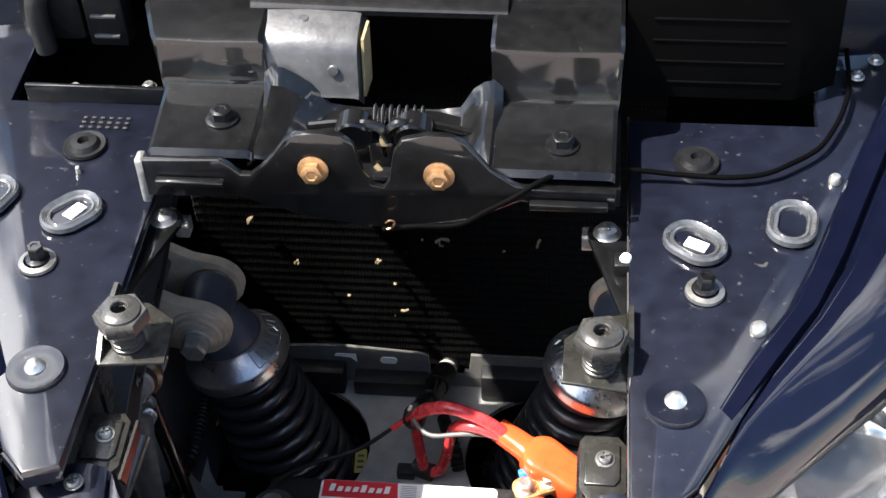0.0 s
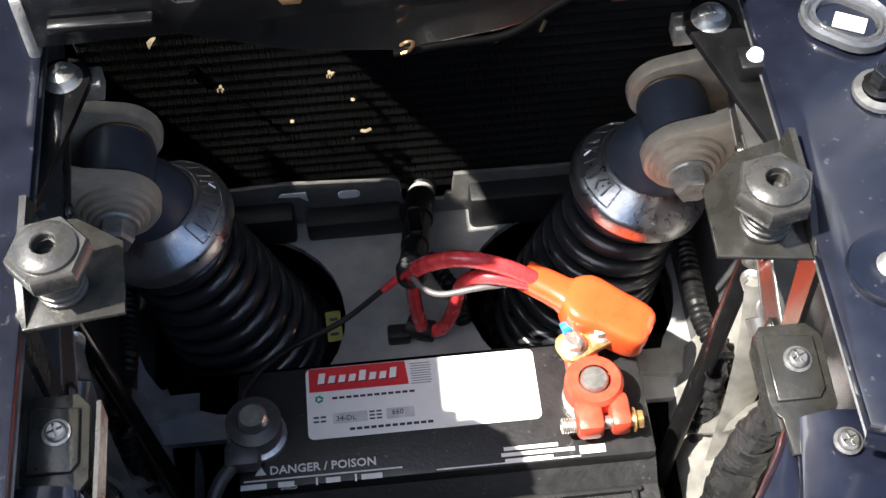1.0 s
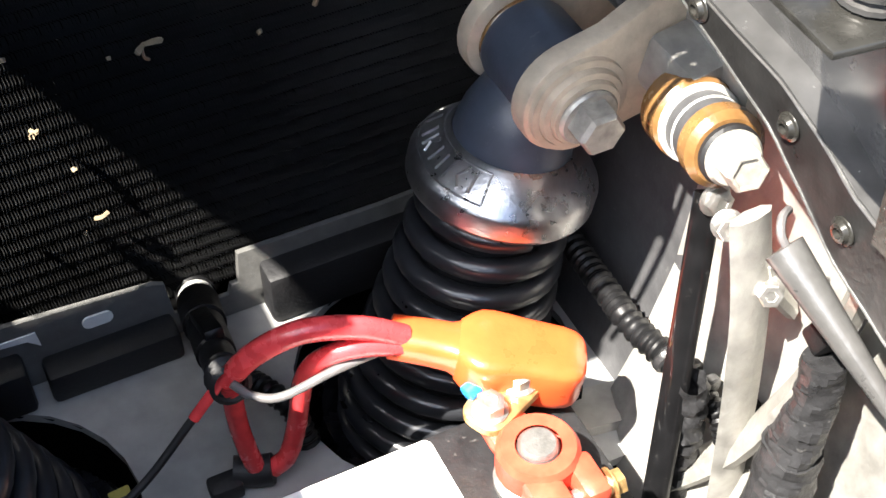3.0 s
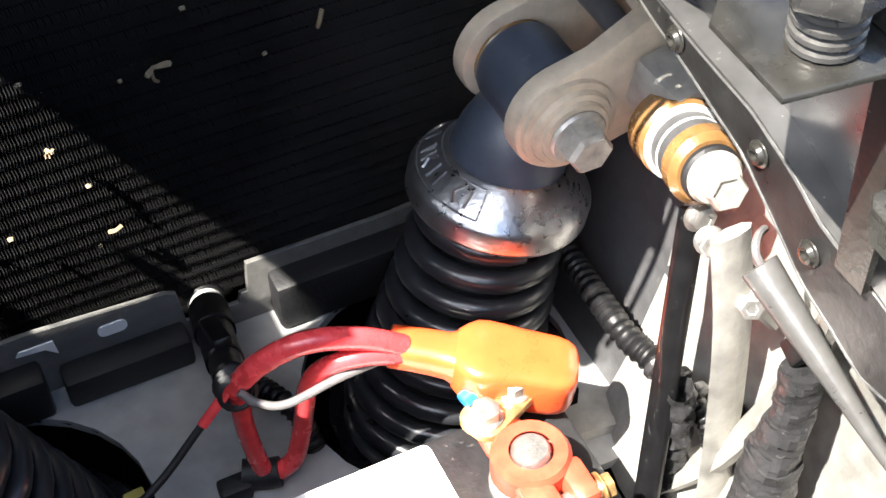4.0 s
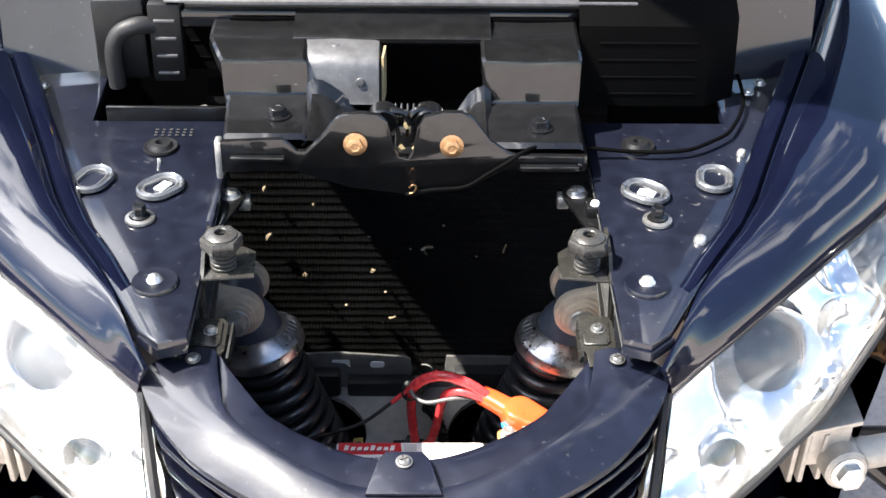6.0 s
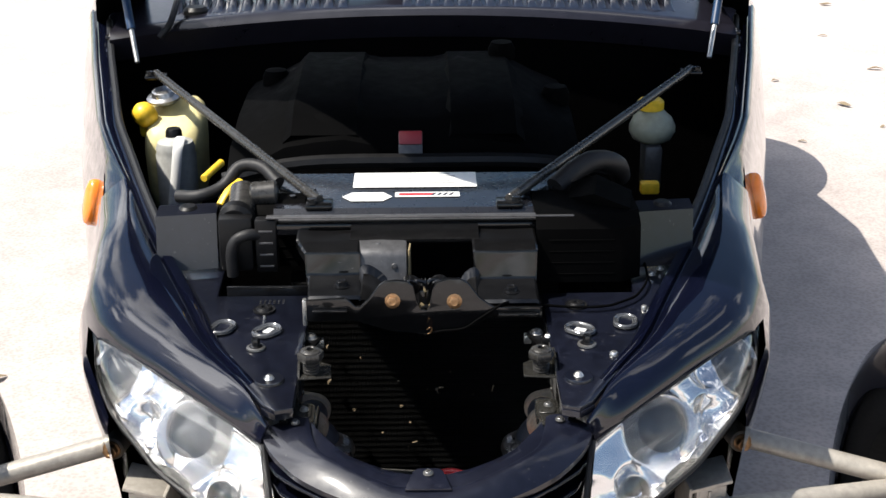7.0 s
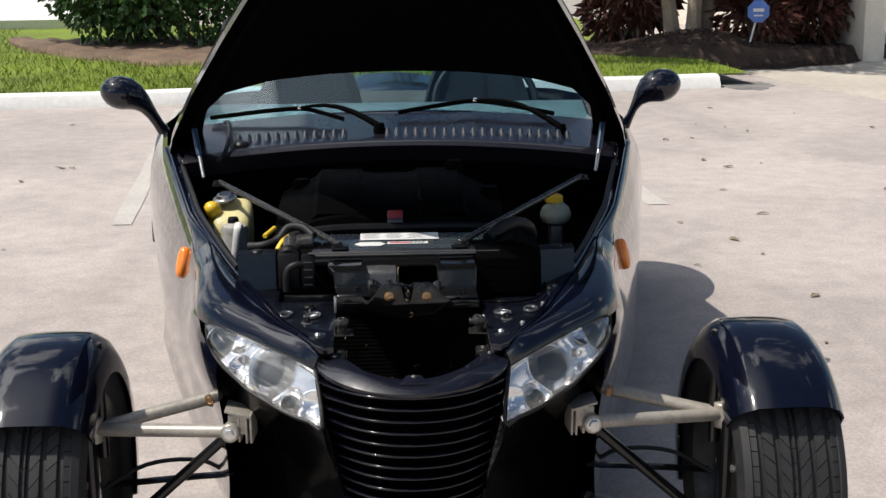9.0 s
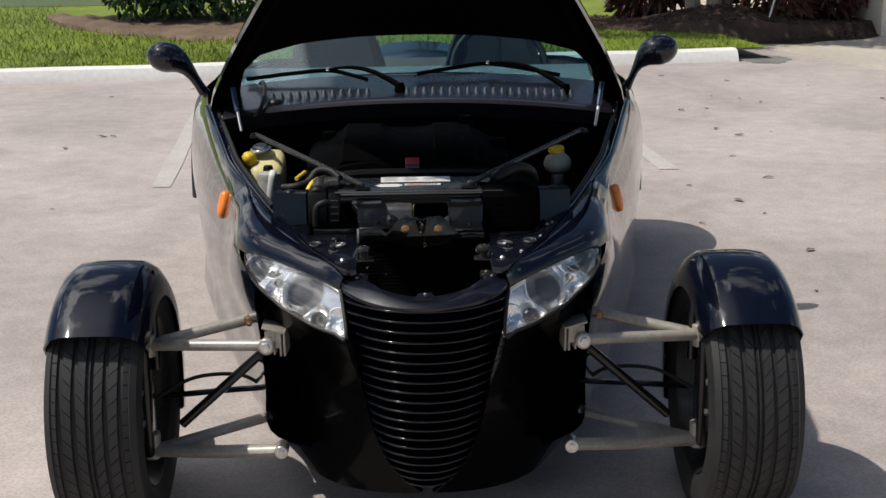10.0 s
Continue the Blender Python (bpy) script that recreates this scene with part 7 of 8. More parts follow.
    loft(bm, [[V((s * x, .372, z)), V((s * (x + .002), .395, z + .001)), V((s * x, .418, z))] for x, z in ((.206, .586), (.214, .580), (.218, .562), (.222, .545))], .004)
    part("web", bm, M_ROCKER, rk, "cast web between the cheeks")
    bm = mesh()
    lathe(bm, [(.0, .0), (.0236, .0), (.0232, .0030), (.0206, .0036), (.0200, .0032), (.0192, .0064), (.0170, .0070), (.0164, .0066), (.0158, .0092), (.0, .0094)], 40, Matrix.Translation((ex, .3622, ez)) @ frame_to((0, -1, 0)))
    part("boss", bm, M_ROCKER, rk, "stepped boss", 25)
    bm = mesh()
    mb = Matrix.Translation((ex, .3530, ez - .0005)) @ frame_to((0, -1, -.04))
    lathe(bm, [(0, 0), (.0138, 0), (.0140, .0012), (.0130, .0026), (0, .0026)], 30, mb)
    lathe(bm, [(0, .002), (.0112, .002), (.0112, .0120)], 6, mb)
    lathe(bm, [(.0112, .0118), (.0103, .0136), (.0096, .0144), (0, .0144)], 6, mb)
    part("eye_bolt", bm, M_SCREWLIGHT, rk, "plated hex bolt")
    bm = mesh()
    hexhead(bm, (ex, .4240, ez), (0, 1, 0), .009, .008, 1.2)
    part("eye_nut", bm, M_ZINC, rk)
    pa, pb = V((s * .2105, .350, .5410)), V((s * .1985, .288, .5590))

    def ring_at(name, u0, u1, r, material, label, bev=.0015):
        bm = mesh()
        rod(bm, pa.lerp(pb, u0), pa.lerp(pb, u1), r, 30, bev=bev)
        return part(name, bm, material, rk, label)
    bm = mesh()
    c = pa.lerp(pb, .02)
    box(bm, c + V((s * .004, 0, .014)), (.026, .030, .030), .004, pose(0, 0, 0, 12, 0, s * 10))
    part("pivot_boss", bm, M_ALU, rk, "bright machined pivot boss")
    ring_at("pivot_bush", .12, .42, .0190, M_BUSH, "amber pivot bush", .003)
    ring_at("pivot_washer", .42, .46, .0182, M_TANKGREY, "pale thrust washer", .0005)
    ring_at("pivot_sleeve", .45, .72, .0160, M_GREYMETAL, "grey pivot sleeve")
    ring_at("sleeve_line", .56, .585, .0164, M_TANKGREY, "", .0004)
    ring_at("pivot_bush", .66, .86, .0174, M_BUSH, "torn amber pivot bush", .003)
    ring_at("pivot_seal", .85, .93, .0132, M_RUBBER, "black rubber seal")
    bm = mesh()
    d = (pb - pa).normalized()
    mb = Matrix.Translation(pa.lerp(pb, .92)) @ frame_to(d)
    lathe(bm, [(0, 0), (.0118, 0), (.0122, .0020), (.0108, .0042), (0, .0042)], 28, mb)
    lathe(bm, [(0, .003), (.0092, .003), (.0092, .0145), (.0082, .0160), (.0070, .0160), (.0064, .0150), (0, .0150)], 6, mb)
    part("pivot_bolt", bm, M_SCREWLIGHT, rk, "plated pivot bolt")
    bm = mesh()
    rod(bm, (s * .2075, .416, .569), (s * .2035, .368, .574), .0062, 16, bev=.0012)
    part("spacer", bm, M_GREYMETAL, rk, "grey spacer pin")
    bm = mesh()
    box(bm, (s * .232, .36, .56), (.022, .09, .05), .008)
    part("rocker_mount", bm, M_ALU, rk, "cast mount")


for s in (-1, 1):
    build_damper(s)

# ---- battery with its label, clamps and cables ----
bat = thing("battery", (.008, .25, .218), "black car battery with white and red label", "battery")
BX0, BX1, BY0, BY1, BZ = -.117, .143, .160, .318, .418
bm = mesh()
box(bm, ((BX0 + BX1) / 2, (BY0 + BY1) / 2, .300), (.256, BY1 - BY0 - .004, .164), .005)
part("case", bm, M_BATTERY, bat, "black ribbed case")
bm = mesh()
box(bm, ((BX0 + BX1) / 2, (BY1 + .234) / 2, .400), (.260, BY1 - .234, .036), .004)
loft(bm, [[V((BX0, .236, .410)), V((BX0, .222, .398)), V((BX0, BY0, .396)), V((BX0, BY0, .378))], [V((BX1, .236, .410)), V((BX1, .222, .398)), V((BX1, BY0, .396)), V((BX1, BY0, .378))]], .004)
box(bm, ((BX0 + BX1) / 2, .230, .388), (.258, .128, .018), .003)
lid = part("lid", bm, M_BATTERY, bat, "black stepped lid")
for k in range(5):
    bm = mesh()
    box(bm, (-.088 + k * .047, .196, .3985), (.036, .030, .004), .0015)
    part("vent_panel", bm, M_BATTERY, lid)
bm = mesh()
for y in (.176, .219):
    box(bm, ((BX0 + BX1) / 2, y, .3995), (.238, .004, .005), .0012)
for k in range(6):
    box(bm, (-.108 + k * .047, .197, .3995), (.004, .043, .005), .0012)
part("lid_ribs", bm, M_BATTERY, lid, "raised lid ribs")
bm = mesh()
plate(bm, rounded(.148, .051, .004), pose(.001, .2900, .4181), .0004)
lab = part("label", bm, M_WHITE, bat, "white and red paper label")
bm = mesh()
plate(bm, [(-.076, .302), (-.012, .302), (-.0135, .319), (-.076, .319)], pose(0, 0, .4186), .0003)
part("red_band", bm, M_LABELRED, lab)
# brand mark as plain slanted bars
for k in range(8):
    bm = mesh()
    h = .0075 if k in (0, 4, 7) else .0052
    plate(bm, [(0, 0), (.0042, 0), (.0054, h), (.0012, h)], pose(-.0705 + k * .0066, .3075, .4190), .0003)
    part("brand_bar", bm, M_WHITE, lab)
    bm = mesh()
    plate(bm, [(.0008, -.0006), (.0052, -.0006), (.0062, .0), (.0010, .0)], pose(-.0705 + k * .0066, .3075, .4190), .0003)
    part("brand_shadow", bm, M_INK, lab)
for t, x, y, h in (("34-DL", -.060, .2800, .0050), ("660", -.0245, .2810, .0050)):
    part("print", words(t, h, pose(x, y, .4187), .0002), M_INK, lab)
for x, y, w, h in ((-.062, .2965, .056, .0016), (-.0745, .2835, .009, .0012), (-.0745, .2805, .009, .0012), (-.0390, .2845, .009, .0011), (-.0390, .2820, .009, .0011), (-.0390, .2795, .009, .0011), (-.052, .2735, .058, .0018)):
    bm = mesh()
    for q in range(int(w / .0045)):
        box(bm, (x + q * .0045 + .002, y, .4188), (.0034, h, .0002))
    part("print_line", bm, M_INK, lab, "small unreadable print")
for x0, w in ((-.062, .022), (-.028, .018)):
    bm = mesh()
    plate(bm, rounded(w, .0075, .001), pose(x0 + w / 2, .2820, .4184), .0002)
    part("grey_field", bm, mat("pale_grey_field", (.62, .62, .64), .5, bump=0), lab)
bm = mesh()
for a in (90, 210, 330):
    plate(bm, [(-.0022, .001), (.0016, .001), (.0024, .0022), (-.0012, .0026)], pose(-.0700, .2965, .4187, 0, 0, a), .0002)
part("green_mark", bm, M_GREEN, lab, "green recycling mark")
for k in range(9):
    bm = mesh()
    box(bm, (-.004 + .0005 * (k % 2), .3165 - k * .0018, .4187), (.013, .0007, .0002))
    part("print_line", bm, M_INKGREY, lab)
part("warning", words("DANGER / POISON", .0078, pose(-.103, .2475, .4183), .0002, .00012), M_WHITE, bat, "white printed warning")
bm = mesh()
plate(bm, [(-.0035, 0), (.0035, 0), (0, .0062)], pose(-.1085, .2475, .4182), .0003)
box(bm, (-.070, .2440, .4183), (.098, .0009, .0003))
for k, (x, w) in enumerate(((-.113, .016), (-.093, .010), (-.074, .0012), (-.064, .009), (-.050, .0012), (-.040, .013))):
    box(bm, (x, .2400, .4183), (w, .0035 if w > .002 else .005, .0003))
part("pictogram_strip", bm, M_WHITE, bat, "white printed pictogram bars")
bm = mesh()
for x, y, w, h in ((.060, .2495, .034, .0024), (.064, .2455, .046, .0024), (.058, .2415, .030, .0022), (.098, .2440, .016, .0055), (.045, .2400, .09, .0008)):
    box(bm, (x, y, .4183), (w, h, .0003))
part("maker_print", bm, M_WHITE, bat, "worn white print")
part("print", words("SHIELD", .0032, pose(-.0965, .2365, .4183), .0002), M_WHITE, bat)
for ob in list(lab.children) + [o for o in bat.children if o.name.split(".")[0] in ("warning", "pictogram_strip", "maker_print", "print")]:
    ob.location = (.005, -.004, 0)
# posts and clamps
for x, y, col in ((.108, .275, M_REDPLASTIC), (-.105, .271, M_BATTERY)):
    bm = mesh()
    lathe(bm, [(.019, .0), (.019, .003), (.0105, .006), (.0092, .026), (.0075, .028), (0, .028)], 24, Matrix.Translation((x, y, .418)))
    part("post", bm, M_ZINC, bat, "lead post")
pc = thing("positive_clamp", (.108, .285, .418), "red battery clamp with brass fittings on the post", "battery clamp")
bm = mesh()
lathe(bm, [(.0102, .008), (.0165, .008), (.0185, .010), (.0185, .022), (.0165, .025), (.0102, .025)], 28, Matrix.Translation((.103, .277, .418)))
part("clamp_ring", bm, M_REDPLASTIC, pc, "red coated clamp ring", 30)
for x, y, z, sx, sy, sz, nm in ((.097, .256, .432, .017, .024, .017, "clamp_jaw"), (.116, .257, .432, .013, .024, .017, "clamp_jaw"), (.099, .297, .431, .022, .020, .010, "clamp_tongue")):
    bm = mesh()
    box(bm, (x, y, z), (sx, sy, sz), .004)
    part(nm, bm, M_REDPLASTIC, pc, "", 30)
bm = mesh()
rod(bm, (.084, .252, .432), (.130, .252, .432), .0042, 12)
for k in range(6):
    lathe(bm, [(.0042, 0), (.0052, .0008), (.0042, .0016)], 12, Matrix.Translation((.079 + k * .0016, .252, .432)) @ pose(0, 0, 0, 0, 90, 0))
part("clamp_bolt", bm, M_ZINC, pc, "threaded clamp bolt")
bm = mesh()
hexhead(bm, (.124, .252, .432), (1, 0, 0), .0062, .006)
part("clamp_nut", bm, M_BRASS, pc)
bm = mesh()
plate(bm, rounded(.040, .022, .008), pose(.103, .309, .4355, 0, 0, 25), .004, .001)
part("terminal_lug", bm, M_BRASS, pc, "brass terminal lug")
for x, y in ((.094, .304), (.113, .312)):
    bm = mesh()
    hexhead(bm, (x, y, .4395), (0, 0, 1), .0068, .008, 1.2)
    part("lug_nut", bm, M_ZINC, pc, "plated nut")
bm = mesh()
rod(bm, (.088, .316, .4405), (.096, .318, .4425), .0042, 12)
part("crimp_sleeve", bm, M_BLUE, pc, "blue crimp sleeve")
for ob in pc.children:
    ob.location = (.005, -.002, .001)
nc = thing("negative_clamp", (-.106, .271, .418), "dull black battery clamp with a small lug", "battery clamp")
bm = mesh()
lathe(bm, [(.0102, .006), (.0165, .006), (.0175, .020), (.0102, .022)], 24, Matrix.Translation((-.112, .276, .418)))
box(bm, (-.120, .257, .429), (.022, .018, .014), .004)
part("clamp_body", bm, M_GREYMETAL, nc)
bm = mesh()
tube(bm, [(-.124, .254, .430), (-.136, .238, .428), (-.145, .215, .415)], .0045, 10, 5)
part("clamp_lug", bm, M_GREYMETAL, nc)
for ob in nc.children:
    ob.location = (.007, -.005, 0)
# orange boot over the lug
tb_ = thing("terminal_boot", (.11, .33, .43), "bright orange rubber terminal boot on the cables", "terminal boot")
a, b = V((.073, .351, .453)), V((.147, .307, .440))
d = (b - a).normalized()
sd = d.cross(V((0, 0, 1))).normalized()
un = sd.cross(d)


def boot_piece(name, table, label):
    bm = mesh()
    rows = []
    for t, w, h, low, off in table:
        c = a.lerp(b, t) + sd * off
        e = .75 if t < .36 else .42
        rows.append([c + sd * w * math.copysign(abs(math.cos(q)) ** e, math.cos(q)) + un * (h if math.sin(q) > 0 else low) * math.copysign(abs(math.sin(q)) ** e, math.sin(q)) for q in np.linspace(0, 2 * math.pi, 25)[:-1]])
    loft(bm, rows, close=True)
    bm.verts.ensure_lookup_table()
    bm.faces.new(bm.verts[-24:])
    bm.faces.new(bm.verts[:24])
    part(name, bm, M_ORANGE, tb_, label, 50)


boot_piece("boot_cuff", ((0.0, .0086, .0080, .0080, 0), (.008, .0098, .0092, .0092, 0), (.10, .0100, .0092, .0094, 0), (.22, .0104, .0092, .0098, 0), (.32, .0108, .0090, .0104, .0003), (.38, .0118, .0090, .0108, .0006)), "flared orange cable cuff")
boot_piece("boot_cap", ((.36, .0120, .0092, .0110, .0006), (.41, .0158, .0112, .0130, .0010), (.46, .0184, .0122, .0150, .0012), (.52, .0190, .0124, .0165, .0012), (.60, .0180, .0118, .0176, .0006), (.70, .0166, .0110, .0186, 0), (.80, .0164, .0102, .0192, 0), (.90, .0160, .0092, .0196, -.0002), (.96, .0148, .0082, .0196, -.0004), (1.0, .0126, .0068, .0192, -.0006), (1.025, .0088, .0050, .0180, -.0006)), "wide orange cap over the lug")


def cable(name, pts, r, material, label, group=""):
    bm = mesh()
    tube(bm, pts, r, 12, 8)
    return solo(name, bm, material, label, "cable", group)


cable("battery_cable", [(.001, .366, .446), (.014, .358, .466), (.034, .352, .476), (.058, .348, .470), (.078, .345, .457)], .0056, M_RED, "thick red battery cable into the boot")
cable("battery_cable", [(.078, .343, .453), (.055, .346, .460), (.040, .352, .453), (.033, .358, .435), (.028, .361, .402), (.022, .362, .380), (.014, .364, .371)], .0049, M_RED, "red battery cable looping down from the boot")
cable("battery_cable", [(.002, .366, .442), (.002, .367, .415), (.004, .367, .390), (.006, .366, .376)], .0049, M_RED, "red battery cable down to a black elbow")
cable("signal_wire", [(.001, .358, .452), (.008, .352, .446), (.020, .346, .446), (.045, .344, .453), (.076, .345, .453)], .0021, M_WIRE, "thin grey wire beside the red cables")
cable("signal_wire", [(-.001, .366, .447), (-.020, .362, .431), (-.048, .352, .414), (-.080, .338, .412), (-.100, .318, .422), (-.112, .296, .430), (-.114, .280, .432)], .0020, M_RUBBER, "thin black wire to the negative clamp")
cable("signal_wire", [(-.001, .366, .4475), (-.010, .364, .4395), (-.018, .3625, .4322)], .0026, M_RED, "short red heat-shrink on the wire")
bm = mesh()
tube(bm, [(.014, .364, .371), (.006, .367, .370), (-.004, .371, .371)], .0078, 12, 6)
box(bm, (-.010, .366, .368), (.016, .012, .011), .002)
solo("cable_elbow", bm, M_RUBBER, "black rubber cable elbow on the floor plate", "connector")
sn = thing("sensor_plug", (.012, .44, .37), "black sensor plug with a cable tie", "connector")
bm = mesh()
for p, q, r in (((.0175, .490, .372), (.0165, .482, .376), .0108), ((.0150, .474, .380), (.0105, .442, .397), .0112), ((.0105, .442, .397), (.0060, .405, .417), .0098), ((.0060, .405, .417), (.002, .376, .440), .0086)):
    rod(bm, p, q, r, 22)
box(bm, (.008, .424, .4185), (.010, .034, .007), .002, pose(0, 0, 0, -27, 0, 0))
part("plug_body", bm, M_PLASTIC, sn, "moulded black plug body")
bm = mesh()
rod(bm, (.0165, .482, .376), (.0150, .474, .380), .0100, 22)
part("plug_seal", bm, M_TANKGREY, sn, "grey seal")
bm = mesh()
for k in range(3):
    lathe(bm, [(.0078, -.0016), (.0100, 0), (.0078, .0016)], 16, Matrix.Translation((.0012, .370 - k * .0042, .4435 + k * .0016)) @ frame_to((0, -1, .4)))
box(bm, (.0075, .3665, .4520), (.006, .005, .005), .001)
part("cable_tie", bm, M_RUBBER, sn, "black cable tie")
bm = mesh()
tube(bm, [(.018, .425, .372), (.024, .400, .388), (.032, .382, .386), (.036, .372, .368)], .0062, 10, 6, .0012, .0046)
solo("wiring_loom", bm, M_PLASTIC, "black corrugated wiring loom behind the red cables", "wiring loom", "wiring looms")

# ---- looms, straps and bits beside the dampers ----
for s in (-1, 1):
    a, b = V((s * .199, .302, .530)), V((s * .152, .246, .345))
    ss = thing("support_strap", tuple(b), "flat black steel support strap beside the battery", "strap", "straps beside the battery")
    bm = mesh()
    tube(bm, [a, a.lerp(b, .5) + V((0, 0, .001)), b], .0062, 10, 4, flat=.5)
    part("bar", bm, M_STEEL, ss)
    bm = mesh()
    hexhead(bm, a + V((0, -.004, 0)), (0, -1, .3), .006, .006)
    part("end_bolt", bm, M_ZINC, ss)
    bm = mesh()
    tube(bm, [(s * .190, .415, .425), (s * .188, .380, .428), (s * .186, .350, .430), (s * .186, .321, .430), (s * .192, .297, .428), (s * .196, .280, .424)], .0072, 10, 6, .0012, .0048)
    wl = thing("wiring_loom", (s * .192, .30, .42), "black corrugated wiring loom against the casting", "wiring loom", "wiring looms")
    part("conduit", bm, M_PLASTIC, wl, "corrugated black conduit")
    bm = mesh()
    tube(bm, [(s * .196, .284, .425), (s * .1965, .270, .424), (s * .197, .260, .412), (s * .197, .254, .394), (s * .196, .250, .360)], .0052, 10, 6, .0009, .0036)
    part("branch", bm, M_PLASTIC, wl, "thinner corrugated branch")
    bm = mesh()
    for q in (.303, .291, .280):
        rod(bm, (s * (.2515 - .2 * q), q, .4285), (s * (.2525 - .2 * q), q - .005, .4278), .0086, 14)
    part("tape_band", bm, M_TAPE, wl, "band of black tape")
    bm = mesh()
    path = smooth_path([V((s * .184, .272, .447)), V((s * .183, .269, .420)), V((s * .1825, .269, .398)), V((s * .182, .266, .365)), V((s * .181, .262, .325))], 8)
    rw = random.Random(8)
    rows = []
    for i, p in enumerate(path):
        rows.append([p + V((math.cos(q), math.sin(q), 0)) * (.0068 + .0012 * math.sin(i * 1.9 + 2 * q) + rw.uniform(-.0006, .0006)) for q in np.linspace(0, 2 * math.pi, 17)[:-1]])
    loft(bm, rows, close=True)
    solo("taped_pipe", bm, M_TAPE, "lumpy pipe wrapped in black tape behind the strap", "pipe", "taped pipes", angle=50)
    rb = random.Random(3)
    hn = thing("taped_harness", (s * .185, .20, .44), "bundle of wires wrapped in wrinkled black tape", "wiring harness", "taped harnesses")
    path = smooth_path([V((s * .199, .219, .514)), V((s * .197, .216, .496)), V((s * .193, .215, .474)), V((s * .189, .214, .448)), V((s * .184, .208, .415)), V((s * .180, .200, .380))], 10)
    fine = smooth_path(path, 2)
    for f0, f1, r0, r1 in ((0.0, .30, .0092, .0096), (.28, .50, .0098, .0120), (.48, 1.0, .0128, .0165)):
        bm = mesh()
        rows = []
        i0, i1 = int(f0 * (len(fine) - 1)), int(f1 * (len(fine) - 1))
        for i in range(i0, i1 + 1):
            dd = (fine[min(i + 1, len(fine) - 1)] - fine[max(i - 1, 0)]).normalized()
            sd = dd.cross(V((0, 1, 0))).normalized()
            uu = sd.cross(dd)
            rr = r0 + (r1 - r0) * (i - i0) / (i1 - i0)
            row = []
            for q in np.linspace(0, 2 * math.pi, 19)[:-1]:
                turn = (i * .035 + q / (2 * math.pi) + .10 * math.sin(2 * q)) % 1.0
                r = rr * (.94 + .07 * turn + .08 * math.sin(3 * q + i * .31) * math.sin(i * .17) + rb.uniform(-.03, .03))
                row.append(fine[i] + sd * r * math.cos(q) + uu * r * math.sin(q))
            rows.append(row)
        loft(bm, rows, close=True)
        bm.verts.ensure_lookup_table()
        bm.faces.new(bm.verts[:18])
        part("tape_wrap", bm, M_TAPE, hn, "wrinkled shiny black tape", 22)
    bm = mesh()
    box(bm, (s * .203, .224, .521), (.014, .012, .014), .002, pose(0, 0, 0, 20, s * 15, 0))
    part("plug_end", bm, M_PLASTIC, hn)
    bm = mesh()
    rod(bm, (s * .181, .236, .568), (s * .197, .158, .520), .0078, 22, .0022)
    solo("drain_pipe", bm, M_PIPE, "smooth tapered bare steel pipe beside the casting", "pipe", "pipes beside the casting")
    bm = mesh()
    tube(bm, [(s * .182, .234, .567), (s * .180, .238, .574), (s * .184, .243, .576), (s * .191, .248, .572)], .0017, 8, 6)
    solo("vent_hose", bm, M_WIRE, "thin grey vent hose", "hose", "vent hoses")
    for k in range(3):
        bm = mesh()
        hexhead(bm, (s * (.194 + .005 * k), .282 - .010 * k, .532 - .012 * k), (-s * .5, -1, .5), .0055, .008)
        solo("casting_bolt", bm, M_ZINC, "small plated bolt on the casting", "bolt", "casting bolts")
    st = thing("cast_strut", (s * .19, .25, .38), "bright bare aluminium strut of the casting", "strut", "casting struts")
    bm = mesh()
    tube(bm, [(s * .196, .272, .545), (s * .197, .262, .500), (s * .196, .254, .440), (s * .192, .246, .375)], .011, 8, 5, flat=.35)
    part("web", bm, M_ALU, st)
    bm = mesh()
    tube(bm, [(s * .206, .270, .520), (s * .212, .268, .500), (s * .222, .266, .485)], .008, 8, 5, flat=.5)
    part("web_arm", bm, M_ALU, st)

# cable across the front right, over the crossmember
cable("hood_cable", [(-.002, .309, .716), (.020, .307, .722), (.050, .306, .726), (.070, .308, .738), (.088, .309, .750), (.105, .318, .757), (.125, .336, .752), (.145, .349, .742), (.167, .356, .7375), (.20, .357, .734), (.232, .356, .734), (.257, .361, .734), (.276, .372, .735), (.295, .388, .735), (.306, .405, .736), (.318, .433, .737), (.325, .465, .738), (.328, .53, .745), (.33, .58, .77)], .0019, M_DEEP, "thin black hood release cable across the panel")
bm = mesh()
tube(bm, [(.001, .306, .725), (.004, .304, .729), (.007, .306, .726), (.005, .307, .720), (.001, .307, .718)], .0008, 6, 5)
solo("wire_loop", bm, M_GOLDZINC, "small twisted wire loop on the latch plate", "wire")

